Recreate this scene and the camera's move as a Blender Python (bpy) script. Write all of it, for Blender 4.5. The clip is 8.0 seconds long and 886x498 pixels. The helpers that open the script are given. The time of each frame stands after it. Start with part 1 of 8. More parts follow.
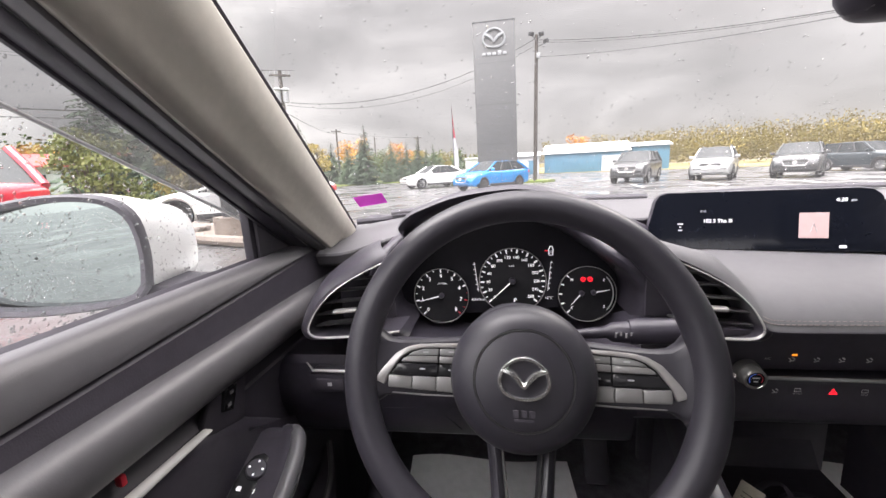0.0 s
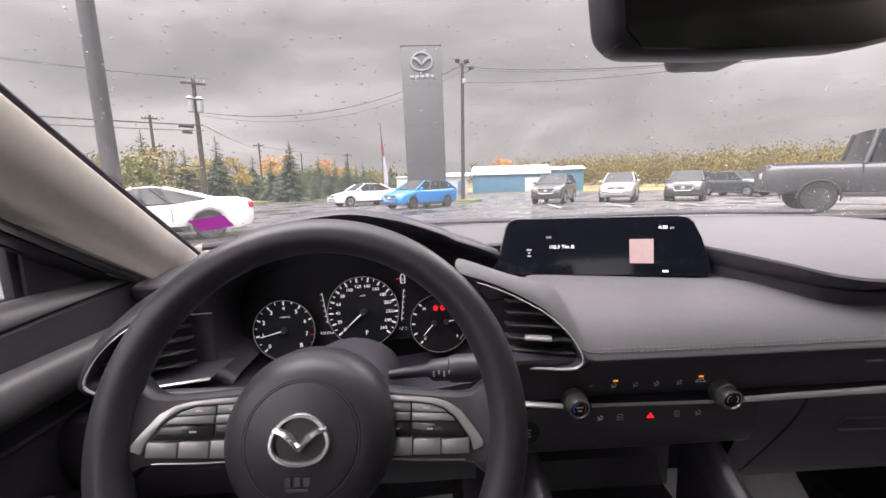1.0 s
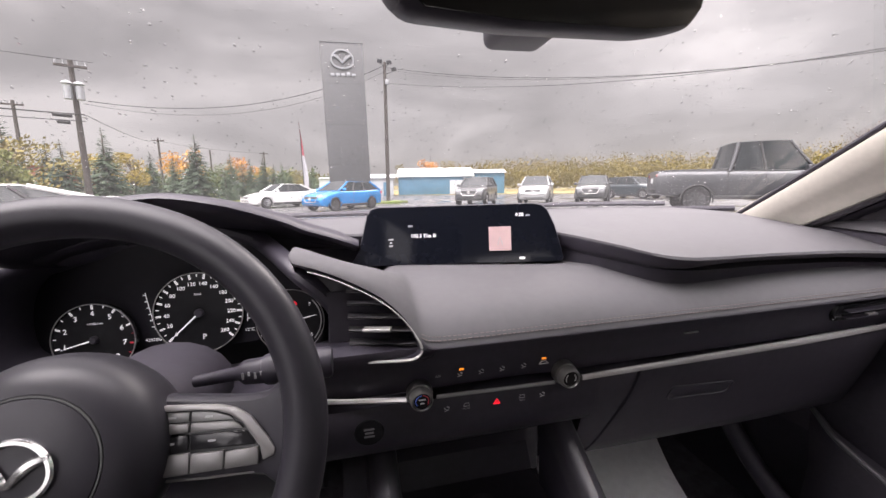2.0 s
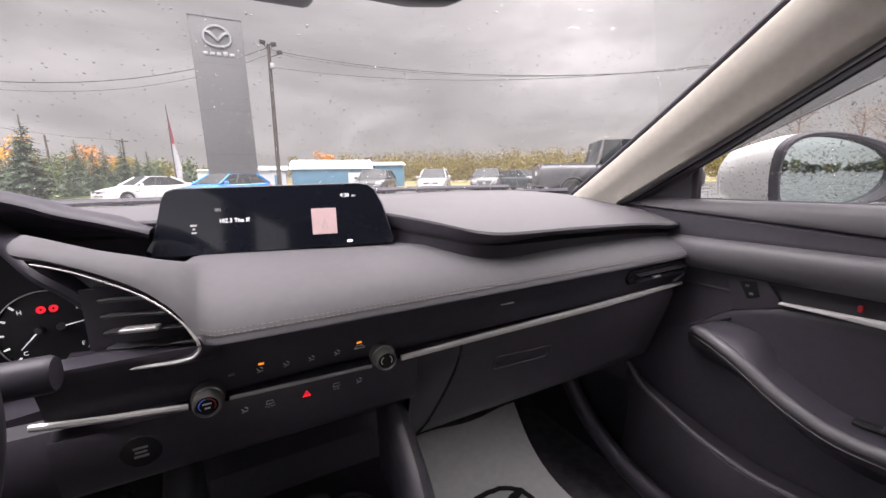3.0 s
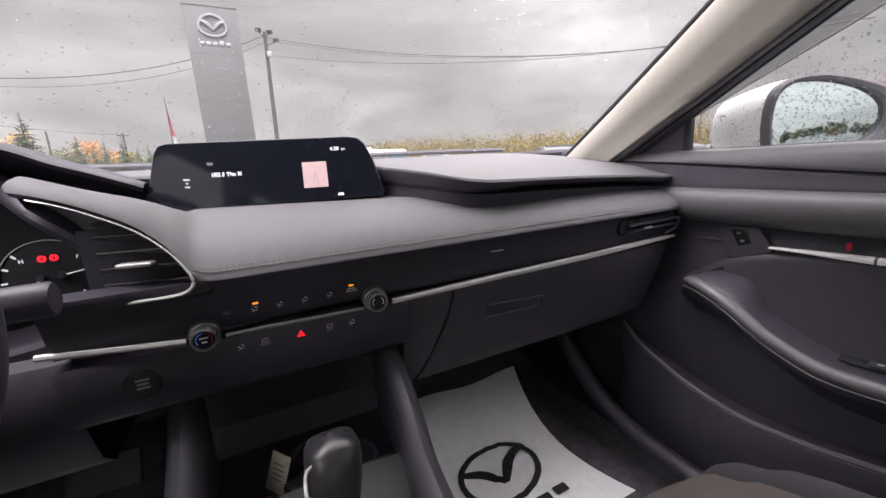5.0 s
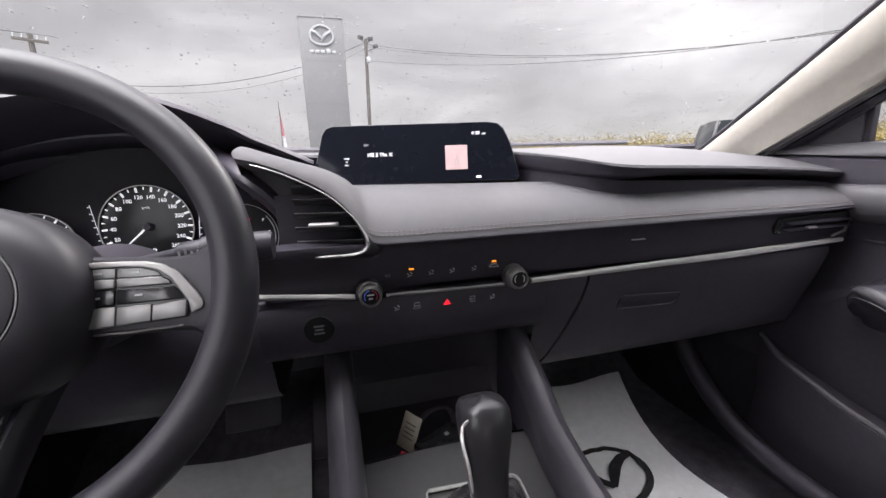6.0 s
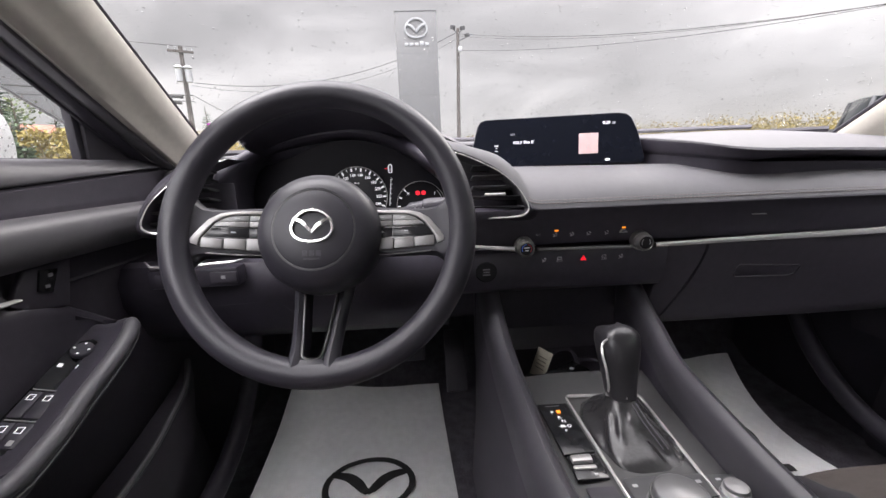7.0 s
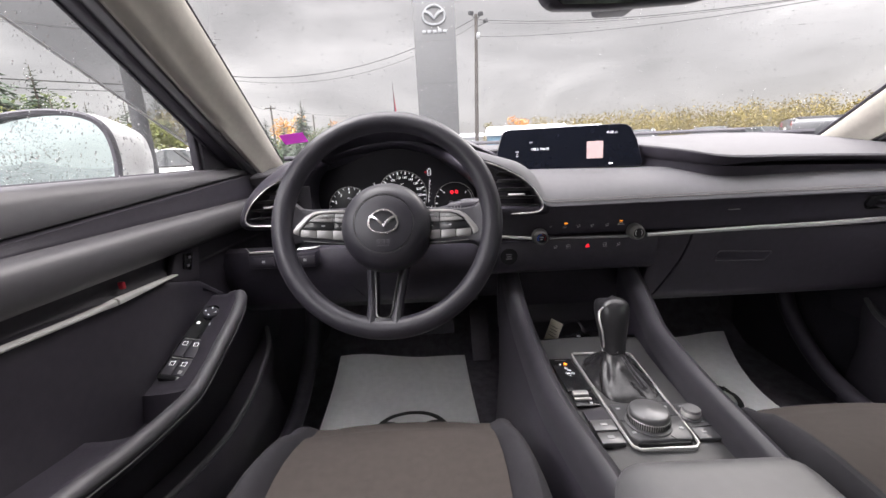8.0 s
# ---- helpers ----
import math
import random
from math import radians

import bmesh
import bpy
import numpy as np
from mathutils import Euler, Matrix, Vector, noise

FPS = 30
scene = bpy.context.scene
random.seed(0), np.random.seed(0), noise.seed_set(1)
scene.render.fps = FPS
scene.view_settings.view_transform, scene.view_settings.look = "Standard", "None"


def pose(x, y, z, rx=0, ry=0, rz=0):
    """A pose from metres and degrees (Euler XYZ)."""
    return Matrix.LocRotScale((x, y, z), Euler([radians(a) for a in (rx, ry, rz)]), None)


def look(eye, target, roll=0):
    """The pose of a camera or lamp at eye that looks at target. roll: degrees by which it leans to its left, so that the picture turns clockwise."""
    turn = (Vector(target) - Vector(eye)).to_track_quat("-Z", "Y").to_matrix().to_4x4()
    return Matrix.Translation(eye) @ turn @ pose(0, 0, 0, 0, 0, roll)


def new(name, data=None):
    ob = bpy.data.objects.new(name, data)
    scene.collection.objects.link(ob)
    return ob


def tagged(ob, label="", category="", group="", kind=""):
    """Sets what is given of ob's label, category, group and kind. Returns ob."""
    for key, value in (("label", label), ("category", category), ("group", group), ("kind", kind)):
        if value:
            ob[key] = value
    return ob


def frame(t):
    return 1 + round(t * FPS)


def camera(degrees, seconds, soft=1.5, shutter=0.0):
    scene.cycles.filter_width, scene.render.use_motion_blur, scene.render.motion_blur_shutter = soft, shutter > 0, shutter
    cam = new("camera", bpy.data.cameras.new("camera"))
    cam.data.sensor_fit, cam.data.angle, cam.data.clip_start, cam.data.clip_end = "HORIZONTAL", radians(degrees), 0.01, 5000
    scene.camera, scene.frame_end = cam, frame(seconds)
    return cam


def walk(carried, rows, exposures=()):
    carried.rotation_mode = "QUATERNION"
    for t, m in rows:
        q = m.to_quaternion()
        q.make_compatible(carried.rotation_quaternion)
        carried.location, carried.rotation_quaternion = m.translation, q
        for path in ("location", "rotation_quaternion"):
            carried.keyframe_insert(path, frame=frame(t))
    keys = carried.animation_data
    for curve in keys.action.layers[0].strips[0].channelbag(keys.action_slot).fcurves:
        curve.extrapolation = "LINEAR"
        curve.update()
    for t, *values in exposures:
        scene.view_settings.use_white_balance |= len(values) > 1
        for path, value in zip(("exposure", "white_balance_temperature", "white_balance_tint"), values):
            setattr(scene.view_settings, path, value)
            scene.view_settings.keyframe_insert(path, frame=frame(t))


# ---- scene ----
cam = camera(97.4, 8.0)
METRES, EYE, TILT, LEAN, TURN = 1.1, 1.2, -12.0, 0.0, 0.0
PATH = [
    (0, (-0.391, -0.34, 1.046), (-0.678, 1.6, 0.654), -2.6),
    (0.5, (-0.326, -0.3, 1.056), (-0.441, 1.669, 0.728), -1.9),
    (1, (-0.26, -0.289, 1.049), (-0.199, 1.686, 0.736), -1.4),
    (1.5, (-0.207, -0.276, 1.029), (0.048, 1.683, 0.72), -0.9),
    (1.7, (-0.185, -0.272, 1.026), (0.136, 1.677, 0.717), -0.9),
    (2.8, (-0.059, -0.281, 1.008), (0.727, 1.527, 0.672), -0.9),
    (3, (-0.036, -0.288, 1.001), (0.851, 1.469, 0.648), -1.0),
    (3.5, (0.009, -0.321, 0.994), (1.067, 1.328, 0.594), -1.9),
    (4, (0.036, -0.359, 0.992), (1.163, 1.235, 0.557), -2.5),
    (4.5, (0.017, -0.343, 0.964), (1.063, 1.301, 0.518), -2.7),
    (4.7, (-0.003, -0.331, 0.957), (0.971, 1.361, 0.521), -2.7),
    (5.8, (-0.09, -0.287, 0.929), (0.477, 1.589, 0.53), -1.6),
    (6, (-0.114, -0.302, 0.925), (0.378, 1.596, 0.527), -1.2),
    (6.5, (-0.175, -0.362, 0.911), (0.122, 1.574, 0.502), -1.1),
    (7, (-0.239, -0.443, 0.919), (-0.165, 1.506, 0.479), -1.6),
    (7.5, (-0.286, -0.528, 0.922), (-0.34, 1.413, 0.444), -2.0),
    (8, (-0.273, -0.599, 0.956), (-0.29, 1.339, 0.463), -2.2),
]
EXPOSURES = [(0.0, -0.02, 6650, 14), (0.6, -0.30, 6700, 18), (1.0, -0.42, 6700, 19), (4.5, -0.36, 6650, 18), (6.0, -0.12, 6450, 14), (8.0, -0.02, 6550, 14)]
walk(cam, [(t, look(eye, target, roll)) for t, eye, target, roll in PATH], EXPOSURES)

# world and light: a rainy overcast afternoon
world = bpy.data.worlds.new("overcast_sky")
scene.world = world
world.use_nodes = True
wn, wl = world.node_tree.nodes, world.node_tree.links
wn.clear()
w_out, w_bg = wn.new("ShaderNodeOutputWorld"), wn.new("ShaderNodeBackground")
w_sky = wn.new("ShaderNodeTexSky")
w_sky.sky_type, w_sky.sun_disc = "NISHITA", False
w_sky.sun_elevation, w_sky.sun_rotation = radians(38), radians(40)
w_co, w_map = wn.new("ShaderNodeTexCoord"), wn.new("ShaderNodeMapping")
w_map.inputs["Scale"].default_value = (1.5, 1.5, 4.2)
w_map.inputs["Rotation"].default_value = (radians(14), radians(-12), 0)
w_map.inputs["Location"].default_value = (0.3, 0.55, 0.2)
w_noise = wn.new("ShaderNodeTexNoise")
w_noise.inputs["Scale"].default_value, w_noise.inputs["Detail"].default_value = 1.1, 7
w_noise.inputs["Roughness"].default_value = 0.52
w_noise.inputs["Distortion"].default_value = 0.35
w_ramp = wn.new("ShaderNodeValToRGB")
w_ramp.color_ramp.elements[0].position, w_ramp.color_ramp.elements[0].color = 0.34, (0.42, 0.415, 0.415, 1)
w_ramp.color_ramp.elements[1].position, w_ramp.color_ramp.elements[1].color = 0.68, (1.0, 0.985, 0.975, 1)
w_mid = w_ramp.color_ramp.elements.new(0.5)
w_mid.color = (0.62, 0.612, 0.612, 1)
w_scale = wn.new("ShaderNodeMixRGB")
w_scale.blend_type, w_scale.inputs[0].default_value = "MIX", 0.93
w_dim = wn.new("ShaderNodeMixRGB")
w_dim.blend_type, w_dim.inputs[0].default_value = "MULTIPLY", 1.0
w_dim.inputs[2].default_value = (0.08, 0.08, 0.08, 1)
wl.new(w_co.outputs["Generated"], w_map.inputs["Vector"])
wl.new(w_map.outputs["Vector"], w_noise.inputs["Vector"])
wl.new(w_noise.outputs["Fac"], w_ramp.inputs["Fac"])
wl.new(w_sky.outputs["Color"], w_dim.inputs[1])
wl.new(w_dim.outputs["Color"], w_scale.inputs[1])
wl.new(w_ramp.outputs["Color"], w_scale.inputs[2])
# an overcast dome is brighter overhead than at the horizon
w_sep, w_up, w_lum = wn.new("ShaderNodeSeparateXYZ"), wn.new("ShaderNodeMapRange"), wn.new("ShaderNodeMixRGB")
w_up.interpolation_type = "SMOOTHSTEP"
for key, value in (("From Min", 0.25), ("From Max", 1.0), ("To Min", 1.0), ("To Max", 6.5)):
    w_up.inputs[key].default_value = value
w_lum.blend_type, w_lum.inputs[0].default_value = "MULTIPLY", 1.0
wl.new(w_co.outputs["Generated"], w_sep.inputs[0])
wl.new(w_sep.outputs["Z"], w_up.inputs["Value"])
wl.new(w_scale.outputs["Color"], w_lum.inputs[1])
wl.new(w_up.outputs[0], w_lum.inputs[2])
# the clouds are thinner towards the hidden sun
w_dot, w_pow, w_thin = wn.new("ShaderNodeVectorMath"), wn.new("ShaderNodeMapRange"), wn.new("ShaderNodeMixRGB")
w_dot.operation, w_dot.inputs[1].default_value = "DOT_PRODUCT", (0.70, 0.68, 0.22)
w_pow.interpolation_type = "SMOOTHERSTEP"
for key, value in (("From Min", 0.93), ("From Max", 1.0), ("To Min", 1.0), ("To Max", 1.35)):
    w_pow.inputs[key].default_value = value
w_thin.blend_type, w_thin.inputs[0].default_value = "MULTIPLY", 1.0
wl.new(w_co.outputs["Generated"], w_dot.inputs[0])
wl.new(w_dot.outputs["Value"], w_pow.inputs["Value"])
wl.new(w_lum.outputs["Color"], w_thin.inputs[1])
wl.new(w_pow.outputs["Result"], w_thin.inputs[2])
# an added glow in the sky behind the car, to brighten the cabin
w_back, w_fill, w_rear = wn.new("ShaderNodeVectorMath"), wn.new("ShaderNodeMapRange"), wn.new("ShaderNodeMixRGB")
w_back.operation, w_back.inputs[1].default_value = "DOT_PRODUCT", (-0.50, -0.70, 0.51)
w_fill.interpolation_type = "SMOOTHSTEP"
for key, value in (("From Min", -0.1), ("From Max", 0.9), ("To Min", 1.0), ("To Max", 4.0)):
    w_fill.inputs[key].default_value = value
w_rear.blend_type, w_rear.inputs[0].default_value = "MULTIPLY", 1.0
wl.new(w_co.outputs["Generated"], w_back.inputs[0])
wl.new(w_back.outputs["Value"], w_fill.inputs["Value"])
wl.new(w_thin.outputs["Color"], w_rear.inputs[1])
wl.new(w_fill.outputs["Result"], w_rear.inputs[2])
wl.new(w_rear.outputs["Color"], w_bg.inputs["Color"])
w_bg.inputs["Strength"].default_value = 1.0
wl.new(w_bg.outputs["Background"], w_out.inputs["Surface"])

sun = new("sun", bpy.data.lights.new("sun", "SUN"))
sun.data.energy, sun.data.angle, sun.data.color = 1.5, radians(25), (1.0, 0.97, 0.93)
sun.matrix_world = look((20, 24, 25), (0, 0, 0))

# materials
def material(name, color, rough=0.5, metal=0.0, var=0.15, scale=8.0, bump=0.0, bump_scale=400.0, emit=0.0, coat=0.0, spec=0.5, color2=None, rough_var=0.0, random=0.0, distance=0.001):
    """A surface with colour variation at two scales and a fine relief; the scales are per metre."""
    m = bpy.data.materials.new(name)
    m.use_nodes = True
    n, l = m.node_tree.nodes, m.node_tree.links
    b = n["Principled BSDF"]
    b.inputs["Roughness"].default_value, b.inputs["Metallic"].default_value = rough, metal
    b.inputs["Specular IOR Level"].default_value = spec
    b.inputs["Coat Weight"].default_value = coat
    b.inputs["Coat Roughness"].default_value = 0.05
    co = n.new("ShaderNodeTexCoord")
    big, fine, mix, add = n.new("ShaderNodeTexNoise"), n.new("ShaderNodeTexNoise"), n.new("ShaderNodeMixRGB"), n.new("ShaderNodeMath")
    big.inputs["Scale"].default_value, big.inputs["Detail"].default_value = scale, 4
    fine.inputs["Scale"].default_value, fine.inputs["Detail"].default_value = scale * 11, 3
    add.operation = "ADD"
    half = n.new("ShaderNodeMath")
    half.operation, half.inputs[1].default_value = "MULTIPLY", 0.5
    l.new(co.outputs["Object"], big.inputs["Vector"])
    l.new(co.outputs["Object"], fine.inputs["Vector"])
    l.new(big.outputs["Fac"], add.inputs[0])
    l.new(fine.outputs["Fac"], add.inputs[1])
    l.new(add.outputs[0], half.inputs[0])
    value = half.outputs[0]
    if random:
        info, rnd, plus = n.new("ShaderNodeObjectInfo"), n.new("ShaderNodeMath"), n.new("ShaderNodeMath")
        rnd.operation, rnd.inputs[1].default_value, rnd.inputs[2].default_value = "MULTIPLY_ADD", random, -random / 2
        plus.operation = "ADD"
        l.new(info.outputs["Random"], rnd.inputs[0])
        l.new(value, plus.inputs[0])
        l.new(rnd.outputs[0], plus.inputs[1])
        value = plus.outputs[0]
    ramp = n.new("ShaderNodeValToRGB")
    c2 = color2 or tuple(min(1, c * (1 + var)) for c in color)
    c1 = color if color2 else tuple(c * (1 - var) for c in color)
    ramp.color_ramp.elements[0].position, ramp.color_ramp.elements[0].color = 0.36, (*c1, 1)
    ramp.color_ramp.elements[1].position, ramp.color_ramp.elements[1].color = 0.64, (*c2, 1)
    l.new(value, ramp.inputs["Fac"])
    l.new(ramp.outputs["Color"], b.inputs["Base Color"])
    if rough_var:
        rr = n.new("ShaderNodeMapRange")
        rr.inputs["From Min"].default_value, rr.inputs["From Max"].default_value = 0.35, 0.65
        rr.inputs["To Min"].default_value, rr.inputs["To Max"].default_value = max(0, rough - rough_var), min(1, rough + rough_var)
        l.new(big.outputs["Fac"], rr.inputs["Value"])
        l.new(rr.outputs["Result"], b.inputs["Roughness"])
    if bump:
        grain, bp = n.new("ShaderNodeTexNoise"), n.new("ShaderNodeBump")
        grain.inputs["Scale"].default_value, grain.inputs["Detail"].default_value = bump_scale, 2
        bp.inputs["Strength"].default_value, bp.inputs["Distance"].default_value = bump, distance
        l.new(co.outputs["Object"], grain.inputs["Vector"])
        l.new(grain.outputs["Fac"], bp.inputs["Height"])
        l.new(bp.outputs["Normal"], b.inputs["Normal"])
    if emit:
        l.new(ramp.outputs["Color"], b.inputs["Emission Color"])
        b.inputs["Emission Strength"].default_value = emit
    return m


def pane_material(name, tint=(1, 1, 1), gloss=1.0, ior=1.45, film=0.0):
    """Thin clear glass: see-through, with the mirror gloss that its angle gives."""
    m = bpy.data.materials.new(name)
    m.use_nodes = True
    n, l = m.node_tree.nodes, m.node_tree.links
    n.clear()
    out, mix, tr, gl, fr, mu = (n.new("ShaderNode" + k) for k in ("OutputMaterial", "MixShader", "BsdfTransparent", "BsdfGlossy", "Fresnel", "Math"))
    tr.inputs["Color"].default_value = (*tint, 1)
    gl.inputs["Roughness"].default_value = 0.03
    fr.inputs["IOR"].default_value = ior
    mu.operation, mu.inputs[1].default_value = "MULTIPLY", gloss
    l.new(fr.outputs["Fac"], mu.inputs[0])
    l.new(mu.outputs[0], mix.inputs["Fac"])
    l.new(tr.outputs[0], mix.inputs[1])
    l.new(gl.outputs[0], mix.inputs[2])
    last = mix
    if film:
        # a thin film, as of wet and dust, added to veil the view with haze
        haze, over = n.new("ShaderNodeBsdfTranslucent"), n.new("ShaderNodeMixShader")
        haze.inputs["Color"].default_value = (0.8, 0.8, 0.8, 1)
        over.inputs["Fac"].default_value = film
        l.new(mix.outputs[0], over.inputs[1])
        l.new(haze.outputs[0], over.inputs[2])
        last = over
    l.new(last.outputs[0], out.inputs["Surface"])
    return m


def water_material(name):
    m = bpy.data.materials.new(name)
    m.use_nodes = True
    b = m.node_tree.nodes["Principled BSDF"]
    b.inputs["Transmission Weight"].default_value = 1.0
    b.inputs["IOR"].default_value = 1.33
    b.inputs["Roughness"].default_value = 0.02
    # small flat beads: most of the view passes nearly straight through
    n, l = m.node_tree.nodes, m.node_tree.links
    clear, mix = n.new("ShaderNodeBsdfTransparent"), n.new("ShaderNodeMixShader")
    clear.inputs["Color"].default_value = (0.93, 0.93, 0.93, 1)
    mix.inputs["Fac"].default_value = 0.40
    l.new(clear.outputs[0], mix.inputs[1])
    l.new(b.outputs[0], mix.inputs[2])
    l.new(mix.outputs[0], n["Material Output"].inputs["Surface"])
    return m


M_PAD = material("soft_grey_dash_skin", (0.097, 0.094, 0.101), 0.66, spec=0.35, var=0.06, bump=0.25, bump_scale=900, rough_var=0.03, distance=0.0004)
M_DASH = material("black_grained_plastic", (0.039, 0.035, 0.047), 0.42, var=0.15, bump=0.25, bump_scale=1100, distance=0.0004)
M_LOWER = material("matt_black_plastic", (0.049, 0.044, 0.056), 0.52, var=0.12, bump=0.2, bump_scale=900, distance=0.0004)
M_DOORPAD = material("charcoal_door_skin", (0.110, 0.106, 0.115), 0.40, var=0.06, bump=0.25, bump_scale=900, distance=0.0004)
M_RAIL = material("charcoal_rail_skin", (0.047, 0.044, 0.052), 0.34, spec=0.6, var=0.06, bump=0.25, bump_scale=900, distance=0.0004)
# paler than the trim: daylight on the armrest lid is put into its colour
M_LIDLIT = material("lightened_armrest_leatherette", (0.150, 0.147, 0.152), 0.48, var=0.05, bump=0.3, bump_scale=800, distance=0.0005)
M_RIM = material("black_wheel_urethane", (0.031, 0.029, 0.037), 0.40, spec=0.5, var=0.08, bump=0.2, bump_scale=1400, distance=0.0003, rough_var=0.05)
M_GLOSS = material("gloss_black", (0.018, 0.018, 0.020), 0.15, var=0.1)
M_FACE = material("dull_black_dial_face", (0.014, 0.013, 0.018), 0.55, var=0.1, spec=0.25)
M_SATIN = material("satin_silver", (0.42, 0.41, 0.405), 0.34, metal=0.5, var=0.05)
M_CHROME = material("bright_chrome", (0.88, 0.87, 0.85), 0.20, metal=0.6, var=0.03)
M_KEYS = material("satin_grey_key", (0.25, 0.245, 0.245), 0.36, metal=0.5, var=0.05)
M_PLATE = material("brushed_dark_silver", (0.24, 0.24, 0.24), 0.36, metal=0.40, var=0.05, bump=0.1, bump_scale=1500, distance=0.0003)
M_SMOKE = material("smoked_satin_metal", (0.165, 0.163, 0.168), 0.32, metal=0.35, var=0.05, bump=0.1, bump_scale=1500, distance=0.0003)
M_INK = material("dark_satin_plate", (0.085, 0.084, 0.088), 0.28, metal=0.15, var=0.06)
M_GRIP = material("smooth_black_leather", (0.024, 0.023, 0.026), 0.30, var=0.10, bump=0.2, bump_scale=900, distance=0.0003)
M_DECK = material("charcoal_console_plate", (0.062, 0.061, 0.063), 0.42, metal=0.1, var=0.06)
M_DARKTRIM = material("dark_smoked_metal", (0.09, 0.09, 0.09), 0.3, metal=0.7, var=0.06)
M_PILLAR = material("beige_grey_pillar_fabric", (0.43, 0.405, 0.36), 0.9, var=0.06, bump=0.5, bump_scale=1500, distance=0.0006)
M_HEADLINER = material("headliner_fabric", (0.56, 0.54, 0.50), 0.95, var=0.06, bump=0.4, bump_scale=1300)
M_RUBBER = material("black_rubber", (0.040, 0.036, 0.047), 0.6, var=0.1)
M_CARPET = material("black_carpet", (0.115, 0.107, 0.127), 0.95, var=0.35, scale=40, bump=0.9, bump_scale=700, distance=0.003)
M_FABRIC = material("dark_brown_seat_cloth", (0.062, 0.051, 0.046), 0.9, var=0.10, scale=9, bump=0.6, bump_scale=1600, distance=0.0008)
M_LEATHERETTE = material("black_leatherette", (0.053, 0.048, 0.061), 0.38, var=0.12, bump=0.35, bump_scale=700, distance=0.0006)
M_PAPER = material("grey_white_paper", (0.86, 0.86, 0.87), 0.75, var=0.06, scale=5, bump=0.15, bump_scale=40, distance=0.004)
M_PRINT = material("black_print", (0.02, 0.02, 0.022), 0.7, var=0.1)
M_WHITEPAINT = material("white_car_paint", (0.72, 0.72, 0.71), 0.25, var=0.02, coat=0.6)
M_LIT = material("lit_white", (0.9, 0.9, 0.92), 0.5, var=0.02, emit=0.75)
M_LITDIM = material("pale_grey_marking", (0.40, 0.40, 0.41), 0.5, var=0.02, emit=0.07)
M_AMBER = material("lit_amber", (1.0, 0.30, 0.02), 0.5, var=0.02, emit=1.3)
M_REDLIT = material("lit_red", (1.0, 0.02, 0.04), 0.5, var=0.02, emit=1.1)
M_RED = material("red_plastic", (0.55, 0.02, 0.04), 0.4, var=0.05)
M_BLUELIT = material("lit_blue", (0.1, 0.2, 0.8), 0.5, var=0.02, emit=0.25)
M_SCREEN = material("dark_display_glass", (0.006, 0.007, 0.011), 0.07, spec=0.3, var=0.1, emit=0.0)
M_ART = material("pink_album_art", (0.44, 0.31, 0.31), 0.5, var=0.06, emit=0.36)
M_MAGENTA = material("magenta_sticker", (0.90, 0.06, 0.80), 0.6, var=0.03)
M_MIRROR = material("mirror_silver", (0.34, 0.39, 0.385), 0.02, metal=1.0, var=0.01)
M_DARKMIRROR = material("dimmed_mirror_glass", (0.05, 0.048, 0.046), 0.12, metal=0.8, var=0.02)
M_GLASS = pane_material("windscreen_glass", (0.95, 0.95, 0.95), 0.8, film=0.022)
M_SIDEGLASS = pane_material("side_window_glass", (0.94, 0.95, 0.95), 0.7, film=0.02)
M_VISOR = pane_material("smoked_visor", (0.40, 0.40, 0.41), 0.6, film=0.03)
M_DROP = water_material("rain_water")
M_MARK = material("dim_grey_marking", (0.16, 0.16, 0.17), 0.5, var=0.02, emit=0.02)
M_GAITER = material("soft_black_leather", (0.026, 0.025, 0.027), 0.27, var=0.15, scale=20, bump=0.3, bump_scale=300, distance=0.001)
M_KNOB = material("knurled_satin_metal", (0.24, 0.235, 0.23), 0.28, metal=0.75, var=0.05)
M_BADGE = material("polished_badge_metal", (0.80, 0.80, 0.79), 0.16, metal=0.92, var=0.02)
M_BOLSTER = material("black_bolster_cloth", (0.026, 0.024, 0.029), 0.85, var=0.10, scale=9, bump=0.5, bump_scale=1500, distance=0.0008)
M_SLAT = material("satin_black_slat", (0.075, 0.074, 0.077), 0.32, var=0.06)
M_BLADE = material("bright_satin_blade", (0.90, 0.89, 0.88), 0.22, metal=0.25, var=0.02)
M_TAG = material("grey_key_tag", (0.60, 0.55, 0.45), 0.5, var=0.15, scale=60)

# shaping tools
ROLL = Matrix.Translation((-0.37, 0, 0.85)) @ Matrix.Rotation(radians(-0.8), 4, "Y") @ Matrix.Translation((0.37, 0, -0.85))


def thing(name, label, category, group="", kind="", m=None):
    ob = new(name)
    ob.empty_display_size = 0.05
    if m is not None:
        ob.matrix_world = m
    return tagged(ob, label, category, group, kind)


def inside(name, label, category, group="", kind=""):
    """A thing of the car's cabin, which stands a little rolled to the lot."""
    return thing(name, label, category, group, kind, ROLL.copy())


